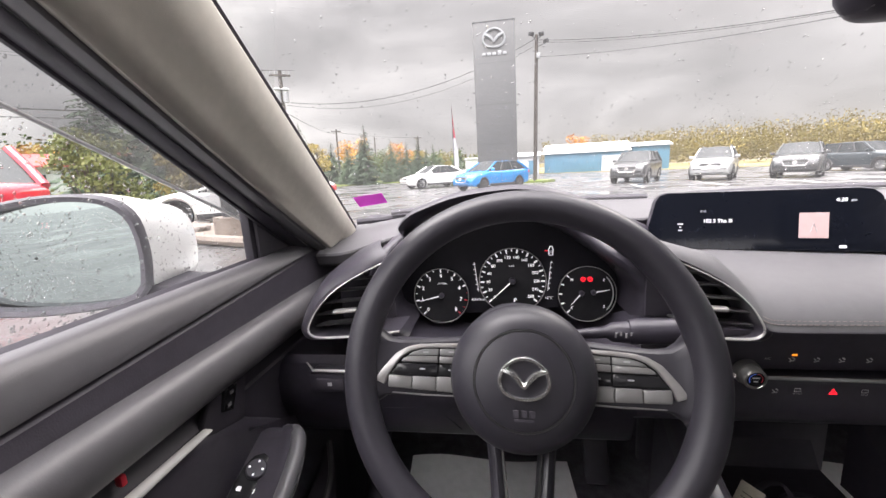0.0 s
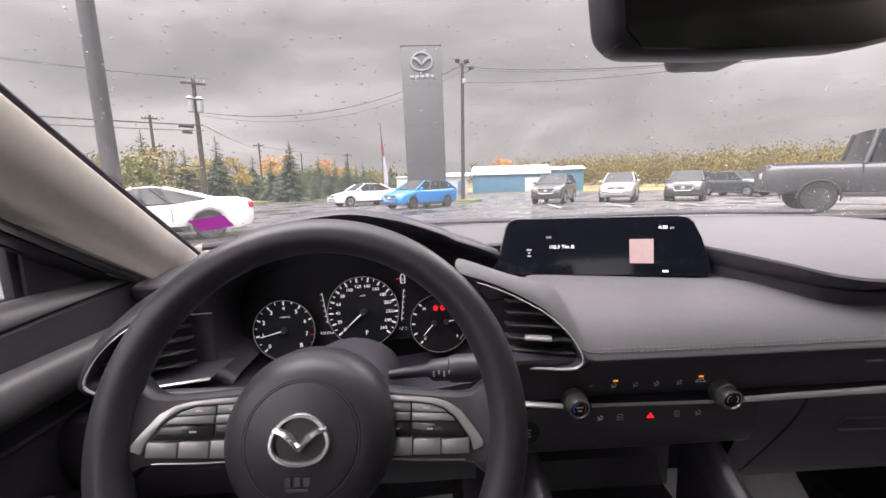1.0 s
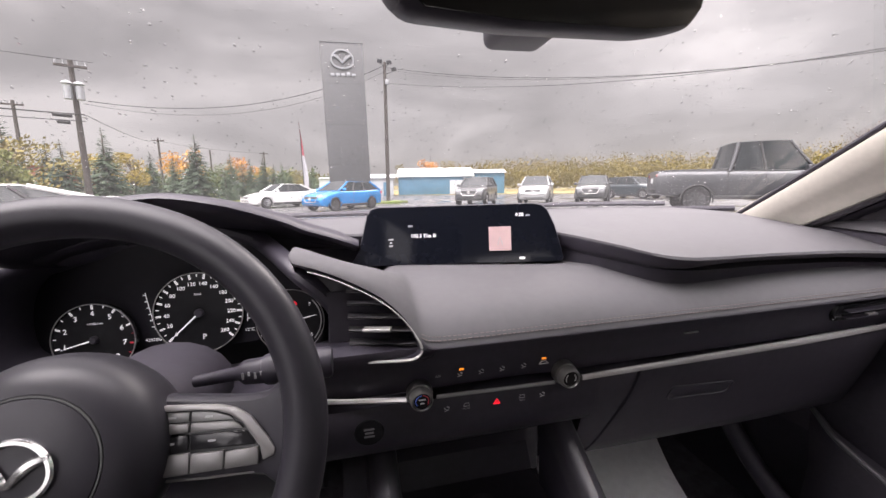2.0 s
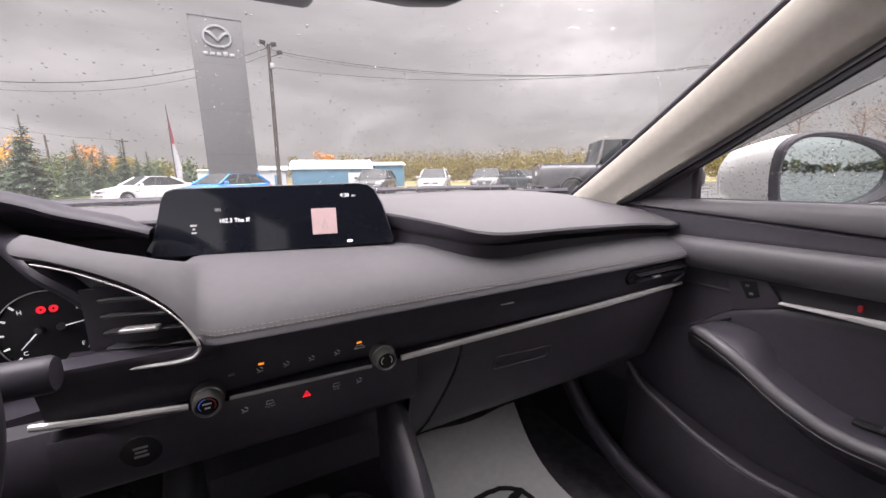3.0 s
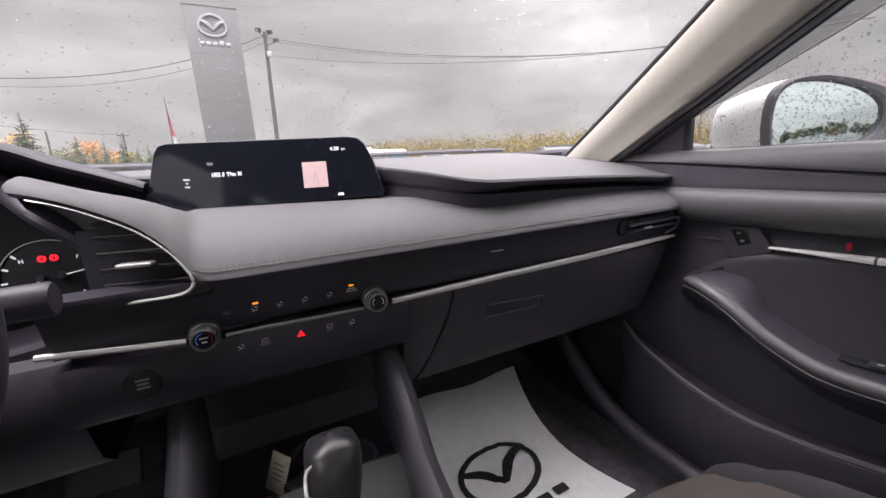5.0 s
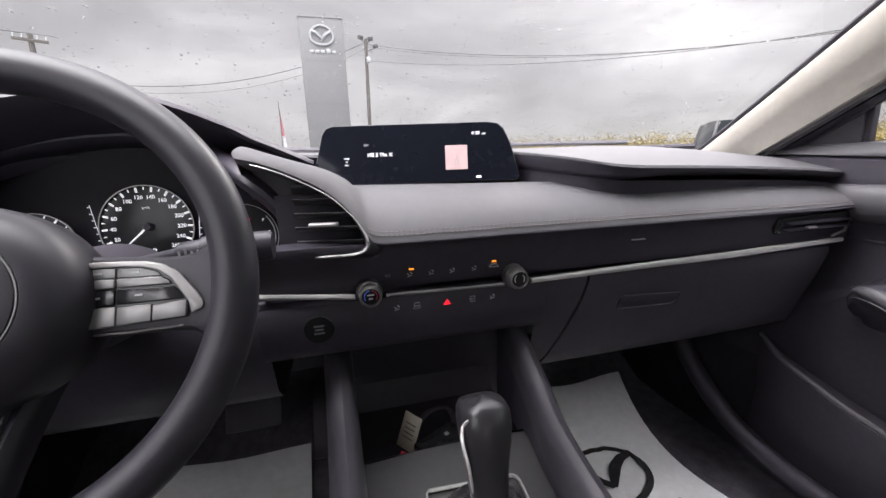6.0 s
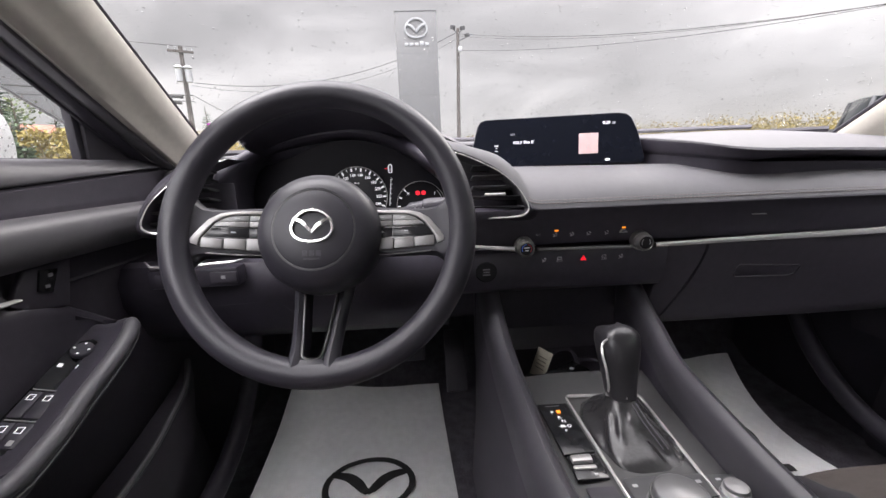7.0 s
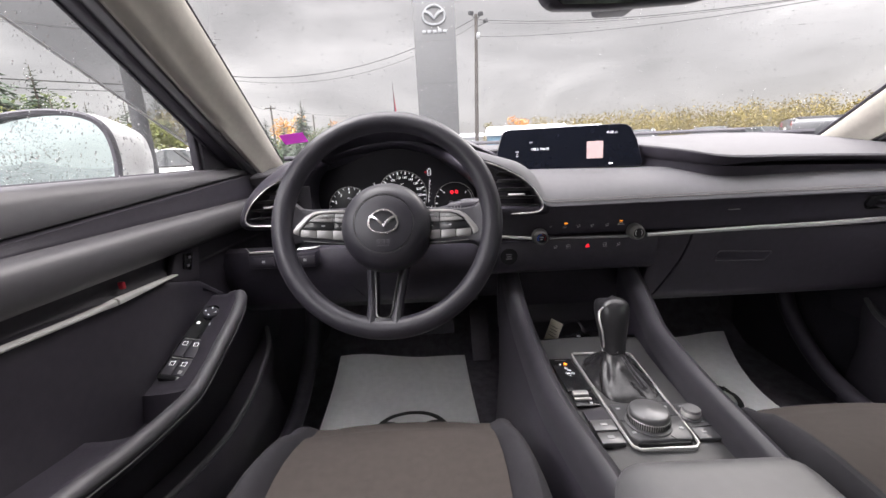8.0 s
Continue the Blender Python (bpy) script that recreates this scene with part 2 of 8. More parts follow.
def part(name, bm, mat, parent=None, label="", smooth=True, angle=40, face=None):
    """Links a bmesh as one mesh under a thing; face: the way that an open sheet faces."""
    me = bpy.data.meshes.new(name)
    bmesh.ops.recalc_face_normals(bm, faces=bm.faces[:])
    if face is not None and sum((f.normal * f.calc_area() for f in bm.faces), Vector()).dot(Vector(face)) < 0:
        bmesh.ops.reverse_faces(bm, faces=bm.faces[:])
    for f in bm.faces:
        f.smooth = smooth
    if smooth:
        lim = radians(angle)
        for e in bm.edges:
            if len(e.link_faces) == 2 and e.calc_face_angle(0) > lim:
                e.smooth = False
    bm.to_mesh(me)
    bm.free()
    for one in mat if isinstance(mat, (list, tuple)) else (mat,):
        me.materials.append(one)
    ob = new(name, me)
    if parent is not None:
        ob.parent = parent
    if label:
        ob["label"] = label
    return ob


def box(size, at=(0, 0, 0), bevel=0.0, segs=2, bm=None, m=None):
    bm = bm or bmesh.new()
    b2 = bmesh.new()
    bmesh.ops.create_cube(b2, size=1.0)
    bmesh.ops.scale(b2, vec=size, verts=b2.verts)
    if bevel:
        bmesh.ops.bevel(b2, geom=b2.edges[:], offset=bevel, segments=segs, affect="EDGES", profile=0.5)
    bmesh.ops.translate(b2, vec=at, verts=b2.verts)
    return merge(bm, b2, m)


def merge(bm, b2, m=None):
    if m is not None:
        b2.transform(m)
    me = bpy.data.meshes.new("tmp")
    b2.to_mesh(me)
    b2.free()
    bm.from_mesh(me)
    bpy.data.meshes.remove(me)
    return bm


def prism(points, depth, m=None, bevel=0.0, segs=2, bm=None):
    """A flat outline in x and z, drawn out along +y by depth, then placed by m."""
    bm = bm or bmesh.new()
    b2 = bmesh.new()
    f = b2.faces.new([b2.verts.new((x, 0, z)) for x, z in points])
    r = bmesh.ops.extrude_face_region(b2, geom=[f])
    bmesh.ops.translate(b2, vec=(0, depth, 0), verts=[v for v in r["geom"] if isinstance(v, bmesh.types.BMVert)])
    if bevel:
        bmesh.ops.recalc_face_normals(b2, faces=b2.faces[:])
        bmesh.ops.bevel(b2, geom=b2.edges[:], offset=bevel, segments=segs, affect="EDGES", profile=0.5)
    return merge(bm, b2, m)


def loft(rings, closed=False, caps=False, bm=None, m=None):
    """A skin over rows of points, all of one length."""
    bm = bm or bmesh.new()
    b2 = bmesh.new()
    rows = [[b2.verts.new(p) for p in ring] for ring in rings]
    n = len(rows[0])
    for a, b in zip(rows, rows[1:]):
        for i in range(n if closed else n - 1):
            j = (i + 1) % n
            b2.faces.new((a[i], a[j], b[j], b[i]))
    if caps:
        b2.faces.new(rows[0])
        b2.faces.new(rows[-1][::-1])
    bmesh.ops.recalc_face_normals(b2, faces=b2.faces[:])
    return merge(bm, b2, m)


def spline(points, per=6):
    """A smooth line through the points."""
    pts = [Vector(p) for p in points]
    out = []
    for i in range(len(pts) - 1):
        p0, p1, p2, p3 = pts[max(i - 1, 0)], pts[i], pts[i + 1], pts[min(i + 2, len(pts) - 1)]
        for k in range(per):
            t = k / per
            out.append(0.5 * (2 * p1 + (p2 - p0) * t + (2 * p0 - 5 * p1 + 4 * p2 - p3) * t * t + (3 * p1 - p0 - 3 * p2 + p3) * t ** 3))
    return out + [pts[-1]]


def tube(path, radius, sides=8, flat=1.0, bm=None, loop=False, m=None, up=(0, 0, 1)):
    """A round or flattened bar along a path; radius is one number or one for each point."""
    path = [Vector(p) for p in path]
    n = len(path)
    rings = []
    for i, p in enumerate(path):
        a = path[i - 1] if (i or loop) else p
        b = path[(i + 1) % n] if (i < n - 1 or loop) else p
        d = (b - a).normalized()
        side = d.cross(Vector(up))
        side = side.normalized() if side.length > 1e-4 else Vector((1, 0, 0))
        top = side.cross(d).normalized()
        r = radius[i] if isinstance(radius, (list, tuple)) else radius
        rings.append([p + side * r * math.cos(k * math.tau / sides) + top * r * flat * math.sin(k * math.tau / sides) for k in range(sides)])
    if loop:
        rings.append(rings[0])
    return loft(rings, closed=True, caps=not loop, bm=bm, m=m)


def lathe(profile, sides=32, m=None, bm=None, closed=False):
    """Rows of (radius, depth) turned round the y axis; depth runs along +y."""
    rings = [[(r * math.cos(k * math.tau / sides), y, r * math.sin(k * math.tau / sides)) for k in range(sides)] for r, y in profile]
    return loft(rings, closed=True, caps=not closed, bm=bm, m=m)


def ring(r, w, sides=48, a0=0.0, a1=360.0, m=None, bm=None, depth=0.001):
    """A flat band of radius r and width w in x and z, facing -y."""
    steps = max(3, int(sides * (a1 - a0) / 360))
    rows = []
    for k in range(steps + 1):
        a = radians(a0 + (a1 - a0) * k / steps)
        c, s = math.cos(a), math.sin(a)
        rows.append([((r - w / 2) * c, depth, (r - w / 2) * s), ((r - w / 2) * c, 0, (r - w / 2) * s), ((r + w / 2) * c, 0, (r + w / 2) * s), ((r + w / 2) * c, depth, (r + w / 2) * s)])
    return loft(rows, bm=bm, m=m)


def lettering(text, size, m, bm=None, align="CENTER", bold=0.0):
    """Words as a thin mesh in x and z, facing -y."""
    cu = bpy.data.curves.new("words", "FONT")
    cu.body, cu.size, cu.align_x, cu.align_y, cu.resolution_u, cu.offset = text, size, align, "CENTER", 2, bold * size
    ob = bpy.data.objects.new("words", cu)
    me = bpy.data.meshes.new_from_object(ob)
    bm = bm or bmesh.new()
    b2 = bmesh.new()
    b2.from_mesh(me)
    bpy.data.objects.remove(ob)
    bpy.data.curves.remove(cu)
    bpy.data.meshes.remove(me)
    b2.transform(m @ Matrix.Rotation(radians(90), 4, "X"))
    return merge(bm, b2)


def plane_at(o, right, up):
    """The pose whose x is right, z is up, and whose -y faces the viewer."""
    x = Vector(right).normalized()
    y = Vector(up).cross(x).normalized()
    z = x.cross(y)
    return Matrix(((x.x, y.x, z.x, o[0]), (x.y, y.y, z.y, o[1]), (x.z, y.z, z.z, o[2]), (0, 0, 0, 1)))


def mirrored(bm):
    bmesh.ops.scale(bm, vec=(-1, 1, 1), verts=bm.verts)
    bmesh.ops.reverse_faces(bm, faces=bm.faces[:])
    return bm


def winged_badge(r, m, bm=None, w=0.0045):
    """A plain oval ring with a wing-shaped stroke inside."""
    bm = bm or bmesh.new()
    pts = [(r * math.cos(a) * 1.0, r * 0.80 * math.sin(a) - r * 0.06 * math.cos(2 * a)) for a in [k * math.tau / 40 for k in range(40)]]
    tube([(x, 0, z) for x, z in pts], w * 0.62, 6, loop=True, bm=bm, m=m, up=(0, 1, 0))
    for s in (-1, 1):
        line = spline([(s * r * 0.94, 0, r * 0.40), (s * r * 0.55, 0, r * 0.28), (s * r * 0.25, 0, r * 0.02), (0, 0, -r * 0.30)], 4)
        tube(line, [w * 0.35 + w * 0.65 * math.sin(math.pi * (0.15 + 0.75 * i / (len(line) - 1))) for i in range(len(line))], 6, bm=bm, m=m, up=(0, 1, 0))
    return bm

# the car's shell: glass, pillars, roof, floor
def base_y(x):
    return 0.60 - 0.12 * (abs(x) / 0.62) ** 2.2


def screen_y(x, z):
    return base_y(x) - (z - 0.957) / 0.63


def half_width(z):
    return 0.690 - 0.02 * (z - 0.94) / 0.39


def windscreen_point(u, z):
    x = u * half_width(z)
    return Vector((x, screen_y(x, z), z))


windshield = inside("windshield", "raindrop-covered clear windscreen glass above the dashboard", "windshield", kind="structure")
part("pane", loft([[windscreen_point(-1 + i / 12, 0.90 + 0.44 * k / 10) for i in range(25)] for k in range(11)]), M_GLASS, windshield, face=(0, -1, -1)).visible_shadow = False
# black border band along the foot and sides of the glass
foot = [windscreen_point(-1 + i / 15, 0.953) for i in range(31)]
part("border_band", tube([p + Vector((0, -0.004, 0.0)) for p in foot], 0.006, 6, flat=1.2), M_RUBBER, windshield)


def pillar_lines(n=18):
    """Three lines up the pillar: the edge at the glass, the trim's edge at the door seal, the edge of the side window."""
    glass, door, run = [], [], []
    for k in range(n + 1):
        z = 0.925 + 0.415 * k / n
        u = (z - 0.95) / 0.3
        glass.append(Vector((0.682 - 0.086 * u + 0.033 * u * u, 0.412 - 0.524 * u + 0.058 * u * u, z)))
        door.append(Vector((0.694 - 0.052 * u + 0.015 * u * u, 0.265 - 0.571 * u + 0.054 * u * u, z)))
        run.append(Vector((0.729 - 0.035 * u - 0.006 * u * u, 0.236 - 0.494 * u - 0.029 * u * u, z)))
    return glass, door, run


def pillar(side):
    word = "driver" if side < 0 else "passenger"
    ob = inside("a_pillar", "beige-grey cloth-covered windscreen pillar trim with black seal", "pillar", "windscreen pillars", "structure")
    glass, door, run = pillar_lines()
    rows = []
    for g, d in zip(glass, door):
        w = d - g
        crease = g + w * 0.42 + Vector((-0.012, -0.012, -0.004))
        rows.append([Vector((0.715, screen_y(0.705, g.z) + 0.004, g.z)), g + Vector((0.014, 0.012, 0.0)), g, g + w * 0.05 + Vector((-0.005, -0.003, 0)), g + w * 0.16 + Vector((-0.010, -0.007, -0.002)), g + w * 0.30 + Vector((-0.013, -0.010, -0.003)),
                     crease, g + w * 0.54 + Vector((-0.009, -0.010, -0.004)), g + w * 0.72 + Vector((-0.009, -0.010, -0.004)), g + w * 0.90 + Vector((-0.008, -0.008, -0.004)), g + w * 0.975 + Vector((-0.005, -0.004, -0.002)), d, d + Vector((0.012, 0.014, 0.0))])
    trim = loft(rows)
    part_line = tube([p + Vector((0.006, 0.010, 0.002)) for p in glass], 0.0045, 6)
    part("glass_border", part_line if side > 0 else mirrored(part_line), M_RUBBER, ob)
    seal_rows, frame_rows = [], []
    for d, r in zip(door, run):
        w = r - d
        seal_rows.append([d + Vector((0.004, 0.010, 0.0)), d + w * 0.03 + Vector((-0.001, 0.0, 0.0)), d + w * 0.16 + Vector((-0.005, -0.003, -0.002)), d + w * 0.34 + Vector((-0.005, -0.003, -0.002)), d + w * 0.46 + Vector((-0.001, 0.0, 0.0)), d + w * 0.50 + Vector((0.006, 0.008, 0.0))])
        frame_rows.append([d + w * 0.50 + Vector((0.005, 0.006, 0.0)), d + w * 0.55 + Vector((-0.001, -0.001, 0.0)), d + w * 0.72 + Vector((-0.004, -0.003, 0.0)), d + w * 0.92 + Vector((-0.002, -0.002, 0.0)), r, r + Vector((0.012, 0.010, 0.004)), r + Vector((0.030, 0.040, 0.02)), r + Vector((0.030, 0.090, 0.04))])
    seal = loft(seal_rows)
    fr = loft(frame_rows)
    lip = tube([r + Vector((0.004, 0.002, 0.0)) for r in run], 0.0035, 6)
    for name, bm, mat in (("pillar_trim", trim, M_PILLAR), ("door_seal", seal, M_DOORPAD), ("window_frame", fr, M_DASH), ("glass_run", lip, M_RUBBER)):
        part(name, bm if side > 0 else mirrored(bm), mat, ob)
    # smoked rain visor along the top of the side window
    visor = loft([[(0.742, y, 1.135 - 0.545 * y), (0.765, y, 1.118 - 0.52 * y), (0.778, y, 1.100 - 0.49 * y), (0.780, y, 1.090 - 0.475 * y)] for y in (0.215, 0.12, 0.0, -0.12, -0.25, -0.4, -0.55)])
    part("rain_visor", visor if side > 0 else mirrored(visor), M_VISOR, ob, "smoked grey rain visor", face=(-side, 0, 0))
    edge = tube([(0.780, y, 1.090 - 0.475 * y) for y in (0.215, 0.0, -0.25, -0.55)], 0.0022, 6)
    part("visor_edge", edge if side > 0 else mirrored(edge), M_SATIN, ob)


pillar(-1)
pillar(1)

roof = inside("roof_lining", "pale grey cloth headliner above the seats", "headliner", kind="structure")
rows = []
for y, half, z in ((screen_y(0, 1.335) + 0.01, 0.57, 1.335), (-0.20, 0.585, 1.352), (-0.45, 0.60, 1.365), (-0.9, 0.60, 1.372), (-1.5, 0.58, 1.35), (-1.95, 0.52, 1.28)):
    rows.append([(half * u, y - (0.09 * u * u if y > -0.15 else 0), z - 0.03 * abs(u) ** 3) for u in (-1, -0.9, -0.6, -0.3, 0, 0.3, 0.6, 0.9, 1)])
lining = loft(rows)
bmesh.ops.solidify(lining, geom=lining.faces[:], thickness=0.04)
part("lining", lining, M_HEADLINER, roof)

cabin = inside("cabin_floor", "black carpeted car floor with raised toe board", "floor", kind="structure")
rows = []
for y, z in ((-1.9, 0.30), (-0.9, 0.27), (0.0, 0.258), (0.36, 0.255), (0.52, 0.254), (0.62, 0.262), (0.70, 0.31), (0.77, 0.50), (0.79, 0.93)):
    rows.append([(x, y, z) for x in (-0.78, -0.5, -0.2, 0, 0.2, 0.5, 0.78)])
fl = loft(rows)
bmesh.ops.solidify(fl, geom=fl.faces[:], thickness=0.02)
part("carpet", fl, M_CARPET, cabin)
kick = bmesh.new()
for s in (-1, 1):
    box((0.02, 0.58, 0.66), (s * 0.745, 0.48, 0.56), 0.006, bm=kick)
    tube(spline([(s * 0.66, -0.50, 0.33), (s * 0.655, 0.0, 0.33), (s * 0.655, 0.24, 0.36), (s * 0.66, 0.40, 0.48), (s * 0.67, 0.46, 0.62)], 5), 0.020, 10, bm=kick)
part("kick_panel", kick, M_DASH, cabin)
rear = bmesh.new()
box((1.34, 0.10, 0.62), (0, -1.80, 0.62), 0.03, bm=rear)
for s in (-1, 1):
    box((0.05, 1.0, 0.62), (s * 0.74, -1.45, 0.62), 0.01, bm=rear)
    box((0.10, 0.14, 0.50), (s * 0.68, -0.95, 1.14), 0.02, bm=rear)
    box((0.16, 0.40, 0.50), (s * 0.62, -1.80, 1.12), 0.03, bm=rear)
part("rear_trim", rear, M_LOWER, cabin)

# dashboard
dash = inside("dashboard", "black and grey soft-touch dashboard with slim silver trim line", "dashboard")
FRONT = [(-0.74, 0.30, 0.915), (-0.70, 0.29, 0.918), (-0.64, 0.27, 0.926), (-0.56, 0.30, 0.945), (-0.46, 0.33, 0.958), (-0.30, 0.34, 0.958), (-0.15, 0.365, 0.950), (0.0, 0.375, 0.950), (0.12, 0.335, 0.948),
         (0.164, 0.283, 0.944), (0.21, 0.212, 0.933), (0.245, 0.172, 0.923), (0.28, 0.156, 0.918), (0.33, 0.154, 0.916), (0.45, 0.163, 0.912), (0.60, 0.170, 0.905), (0.69, 0.168, 0.898), (0.745, 0.188, 0.894)]
rows = []
for p in spline(FRONT, 4):
    x, yf, zf = p
    yb = base_y(x) + 0.02
    zr = 0.962 - 0.03 * min(1, max(0, (abs(x) - 0.45) / 0.3)) ** 2
    zr = max(zr, zf)
    slim = 1.0 - 0.45 * min(1, max(0, (x - 0.20) / 0.15))
    rows.append([(x, yf + 0.06, zf - 0.030 * slim), (x, yf + 0.018, zf - 0.026 * slim), (x, yf + 0.005, zf - 0.019 * slim), (x, yf - 0.0005, zf - 0.0045), (x, yf + 0.0015, zf - 0.0008), (x, yf + 0.012, zf + 0.0015),
                 (x, yf * 0.7 + yb * 0.3, zf * 0.55 + zr * 0.45 + 0.001), (x, yf * 0.35 + yb * 0.65, zf * 0.2 + zr * 0.8), (x, yb - 0.03, zr), (x, yb, zr - 0.012), (x, yb + 0.02, zr - 0.06)])
part("upper_shelf", loft(rows), M_PAD, dash, "grey grained upper dash shelf")
lips = [[r[0], r[1], r[2], r[3]] for r in rows]
part("shelf_lip", loft([[Vector(p) + Vector((0, -0.0015, 0)) for p in r] for r in lips if r[0][0] > -0.60]), M_DASH, dash, "black front lip of the shelf")

PAD = [(-0.2285, 0.196, 0.946, 0.948), (-0.224, 0.186, 0.938, 0.954), (-0.213, 0.178, 0.935, 0.953), (-0.195, 0.172, 0.930, 0.947), (-0.165, 0.163, 0.918, 0.937), (-0.130, 0.152, 0.899, 0.927), (-0.106, 0.144, 0.877, 0.918),
       (-0.094, 0.138, 0.858, 0.909), (-0.086, 0.135, 0.844, 0.902), (-0.075, 0.135, 0.839, 0.899), (-0.05, 0.135, 0.838, 0.897), (0.05, 0.134, 0.838, 0.896), (0.25, 0.134, 0.838, 0.8935), (0.45, 0.135, 0.838, 0.890),
       (0.62, 0.137, 0.838, 0.884), (0.69, 0.140, 0.839, 0.881), (0.722, 0.148, 0.841, 0.876), (0.738, 0.166, 0.845, 0.868), (0.741, 0.19, 0.852, 0.858)]
WIDE = [(0.020, -0.002, 0), (0.004, -0.001, 0), (-0.001, 0.003, 0), (0.003, 0, 0.17), (0.015, 0, 0.42), (0.037, 0, 0.66), (0.070, 0, 0.86), (0.110, 0, 1.0), (0.155, 0.002, 1.0), (0.195, 0.004, 1.0), (0.285, 0.002, 1.0)]
SLIM = [(0.046, -0.008, 0), (0.004, -0.001, 0), (-0.001, 0.003, 0), (0.000, 0, 0.30), (0.005, 0, 0.60), (0.014, 0, 0.86), (0.027, 0, 1.0), (0.040, -0.003, 1.0), (0.051, -0.014, 1.0), (0.057, -0.034, 1.0), (0.060, -0.060, 1.0)]
rows = []
for x, ye, ze, zt in PAD:
    low = min(1, max(0, (-0.092 - x) / 0.058))
    low = low * low * (3 - 2 * low)
    row = []
    for k, (a, b) in enumerate(zip(WIDE, SLIM)):
        crest = zt if k < 7 else 0.5 * (zt + 0.897) if k == 7 else min(zt, 0.897)
        za, zb = ze + a[2] * (crest - ze) + a[1], ze + b[2] * (zt - ze) + b[1]
        row.append((x, ye + (1 - low) * a[0] + low * b[0], (1 - low) * za + low * zb))
    rows.append(row)
tip = rows[0]
rows[0] = [(x, 0.200 + 0.15 * (y - 0.21), 0.946 + 0.1 * (z - 0.93)) for x, y, z in tip]
fine = []
for col in zip(*rows):
    fine.append(spline(col, 4))
part("lower_pad", loft(list(zip(*fine))), M_PAD, dash, "grey padded dash roll with a stitched edge")
seam = spline([(r[3][0], r[3][1] - 0.0012, r[3][2] + 0.0002) for r in rows[8:-1]], 4)
part("piping", tube([p + Vector((0, -0.0010, -0.0085)) for p in seam], 0.0024, 6), M_LOWER, dash)
for lift, back, thread in ((0.0, 0.0, 0.0007), (0.0042, 0.0012, 0.0005)):
    st = bmesh.new()
    for a, b in zip(seam, seam[1:]):
        n = max(1, int((b - a).length / 0.0055))
        for k in range(n):
            shift = Vector((0, back, lift))
            tube([a + (b - a) * (k / n) + shift, a + (b - a) * ((k + 0.62) / n) + shift], thread, 4, bm=st)
    part("stitching", st, material("grey_thread", (0.17, 0.145, 0.14), 0.8), dash, "grey contrast stitches")
wall = [(p.x, p.y, p.z) for p in spline(FRONT, 4) if -0.30 < p.x < 0.735]
part("recess_wall", loft([[(x, y + 0.016, z - 0.022), (x, y + 0.020, min(0.915, z - 0.028)), (x, y + 0.022, 0.872)] for x, y, z in wall]), M_DASH, dash, "dark recess behind the display")

# black band below the pad, lower centre stack, glovebox, knee panel
def band(rows_xyz, name, mat, label=""):
    return part(name, loft(rows_xyz), mat, dash, label)


xs = [-0.215, -0.15, -0.08, 0.0, 0.12, 0.25, 0.4, 0.55, 0.64, 0.70, 0.74]
def bend(x):
    return 0.0 if x < 0.45 else 0.05 * (x - 0.45) ** 2 * 2.2


band([[(x, 0.165 + bend(x), 0.843), (x, 0.146 + bend(x), 0.839), (x, 0.145 + bend(x), 0.834), (x, 0.151 + bend(x), 0.815), (x, 0.155 + bend(x), 0.800), (x, 0.157 + bend(x), 0.785), (x, 0.160 + bend(x), 0.780), (x, 0.19 + bend(x), 0.779)] for x in xs], "instrument_band", M_DASH, "black band with heater markings")
stack = [-0.215, -0.16, -0.10, 0.0, 0.10, 0.128, 0.142]
band([[(x, 0.17, 0.773), (x, 0.151, 0.771), (x, 0.148, 0.764), (x, 0.150, 0.735), (x, 0.156, 0.712), (x, 0.166, 0.702), (x, 0.19, 0.697), (x, 0.36, 0.69)] for x in stack], "lower_fascia", M_DASH, "black lower centre stack")
def lid_edge(z):
    """The glovebox lid's curved edge beside the centre stack."""
    f = (0.775 - z) / 0.165
    return 0.215 - 0.012 * f - 0.040 * f * f


SURROUND = [(0.17, 0.773), (0.156, 0.770), (0.158, 0.755), (0.165, 0.73), (0.178, 0.695), (0.19, 0.66), (0.20, 0.63), (0.215, 0.610), (0.40, 0.605)]
band([[(0.142 + (lid_edge(z) - 0.0022 - 0.142) * k / 4, y, z) for y, z in SURROUND] for k in range(5)], "glovebox_surround", M_LOWER)
LID = [(0.18, 0.771), (0.157, 0.769), (0.156, 0.760), (0.163, 0.735), (0.171, 0.71), (0.186, 0.67), (0.198, 0.635), (0.208, 0.614), (0.222, 0.606), (0.34, 0.602)]
glove = [[(lid_edge(z) + (0.69 - lid_edge(z)) * k, y + (bend(lid_edge(z) + (0.69 - lid_edge(z)) * k) if y < 0.3 else 0) + (0.010 if k == 0 else 0), z) for y, z in LID] for k in (0.0, 0.004, 0.1, 0.25, 0.4, 0.6, 0.8, 0.9, 1.0)]
glovebox = band(glove, "glovebox", M_LOWER, "closed matt black glovebox lid")
# the pull's shaded recess is only a darker plate, ringed by a lip
GM = plane_at((0.332, 0.1690, 0.7135), (1, 0, -0.045), (0, -0.36, 1))
PULL = [(-0.052, -0.0125), (0.042, -0.0105), (0.050, -0.0070), (0.0545, 0.0085), (0.050, 0.0110), (-0.052, 0.0120), (-0.0555, 0.0085), (-0.0560, -0.0085)]
part("glovebox_handle", prism(PULL, 0.012, GM, 0.0015), M_DASH, glovebox, "glovebox pull, a dark plate for its shaded recess")
part("handle_lip", tube([GM @ Vector((x, -0.0005, z)) for x, z in PULL], 0.0014, 6, loop=True), M_LOWER, glovebox)
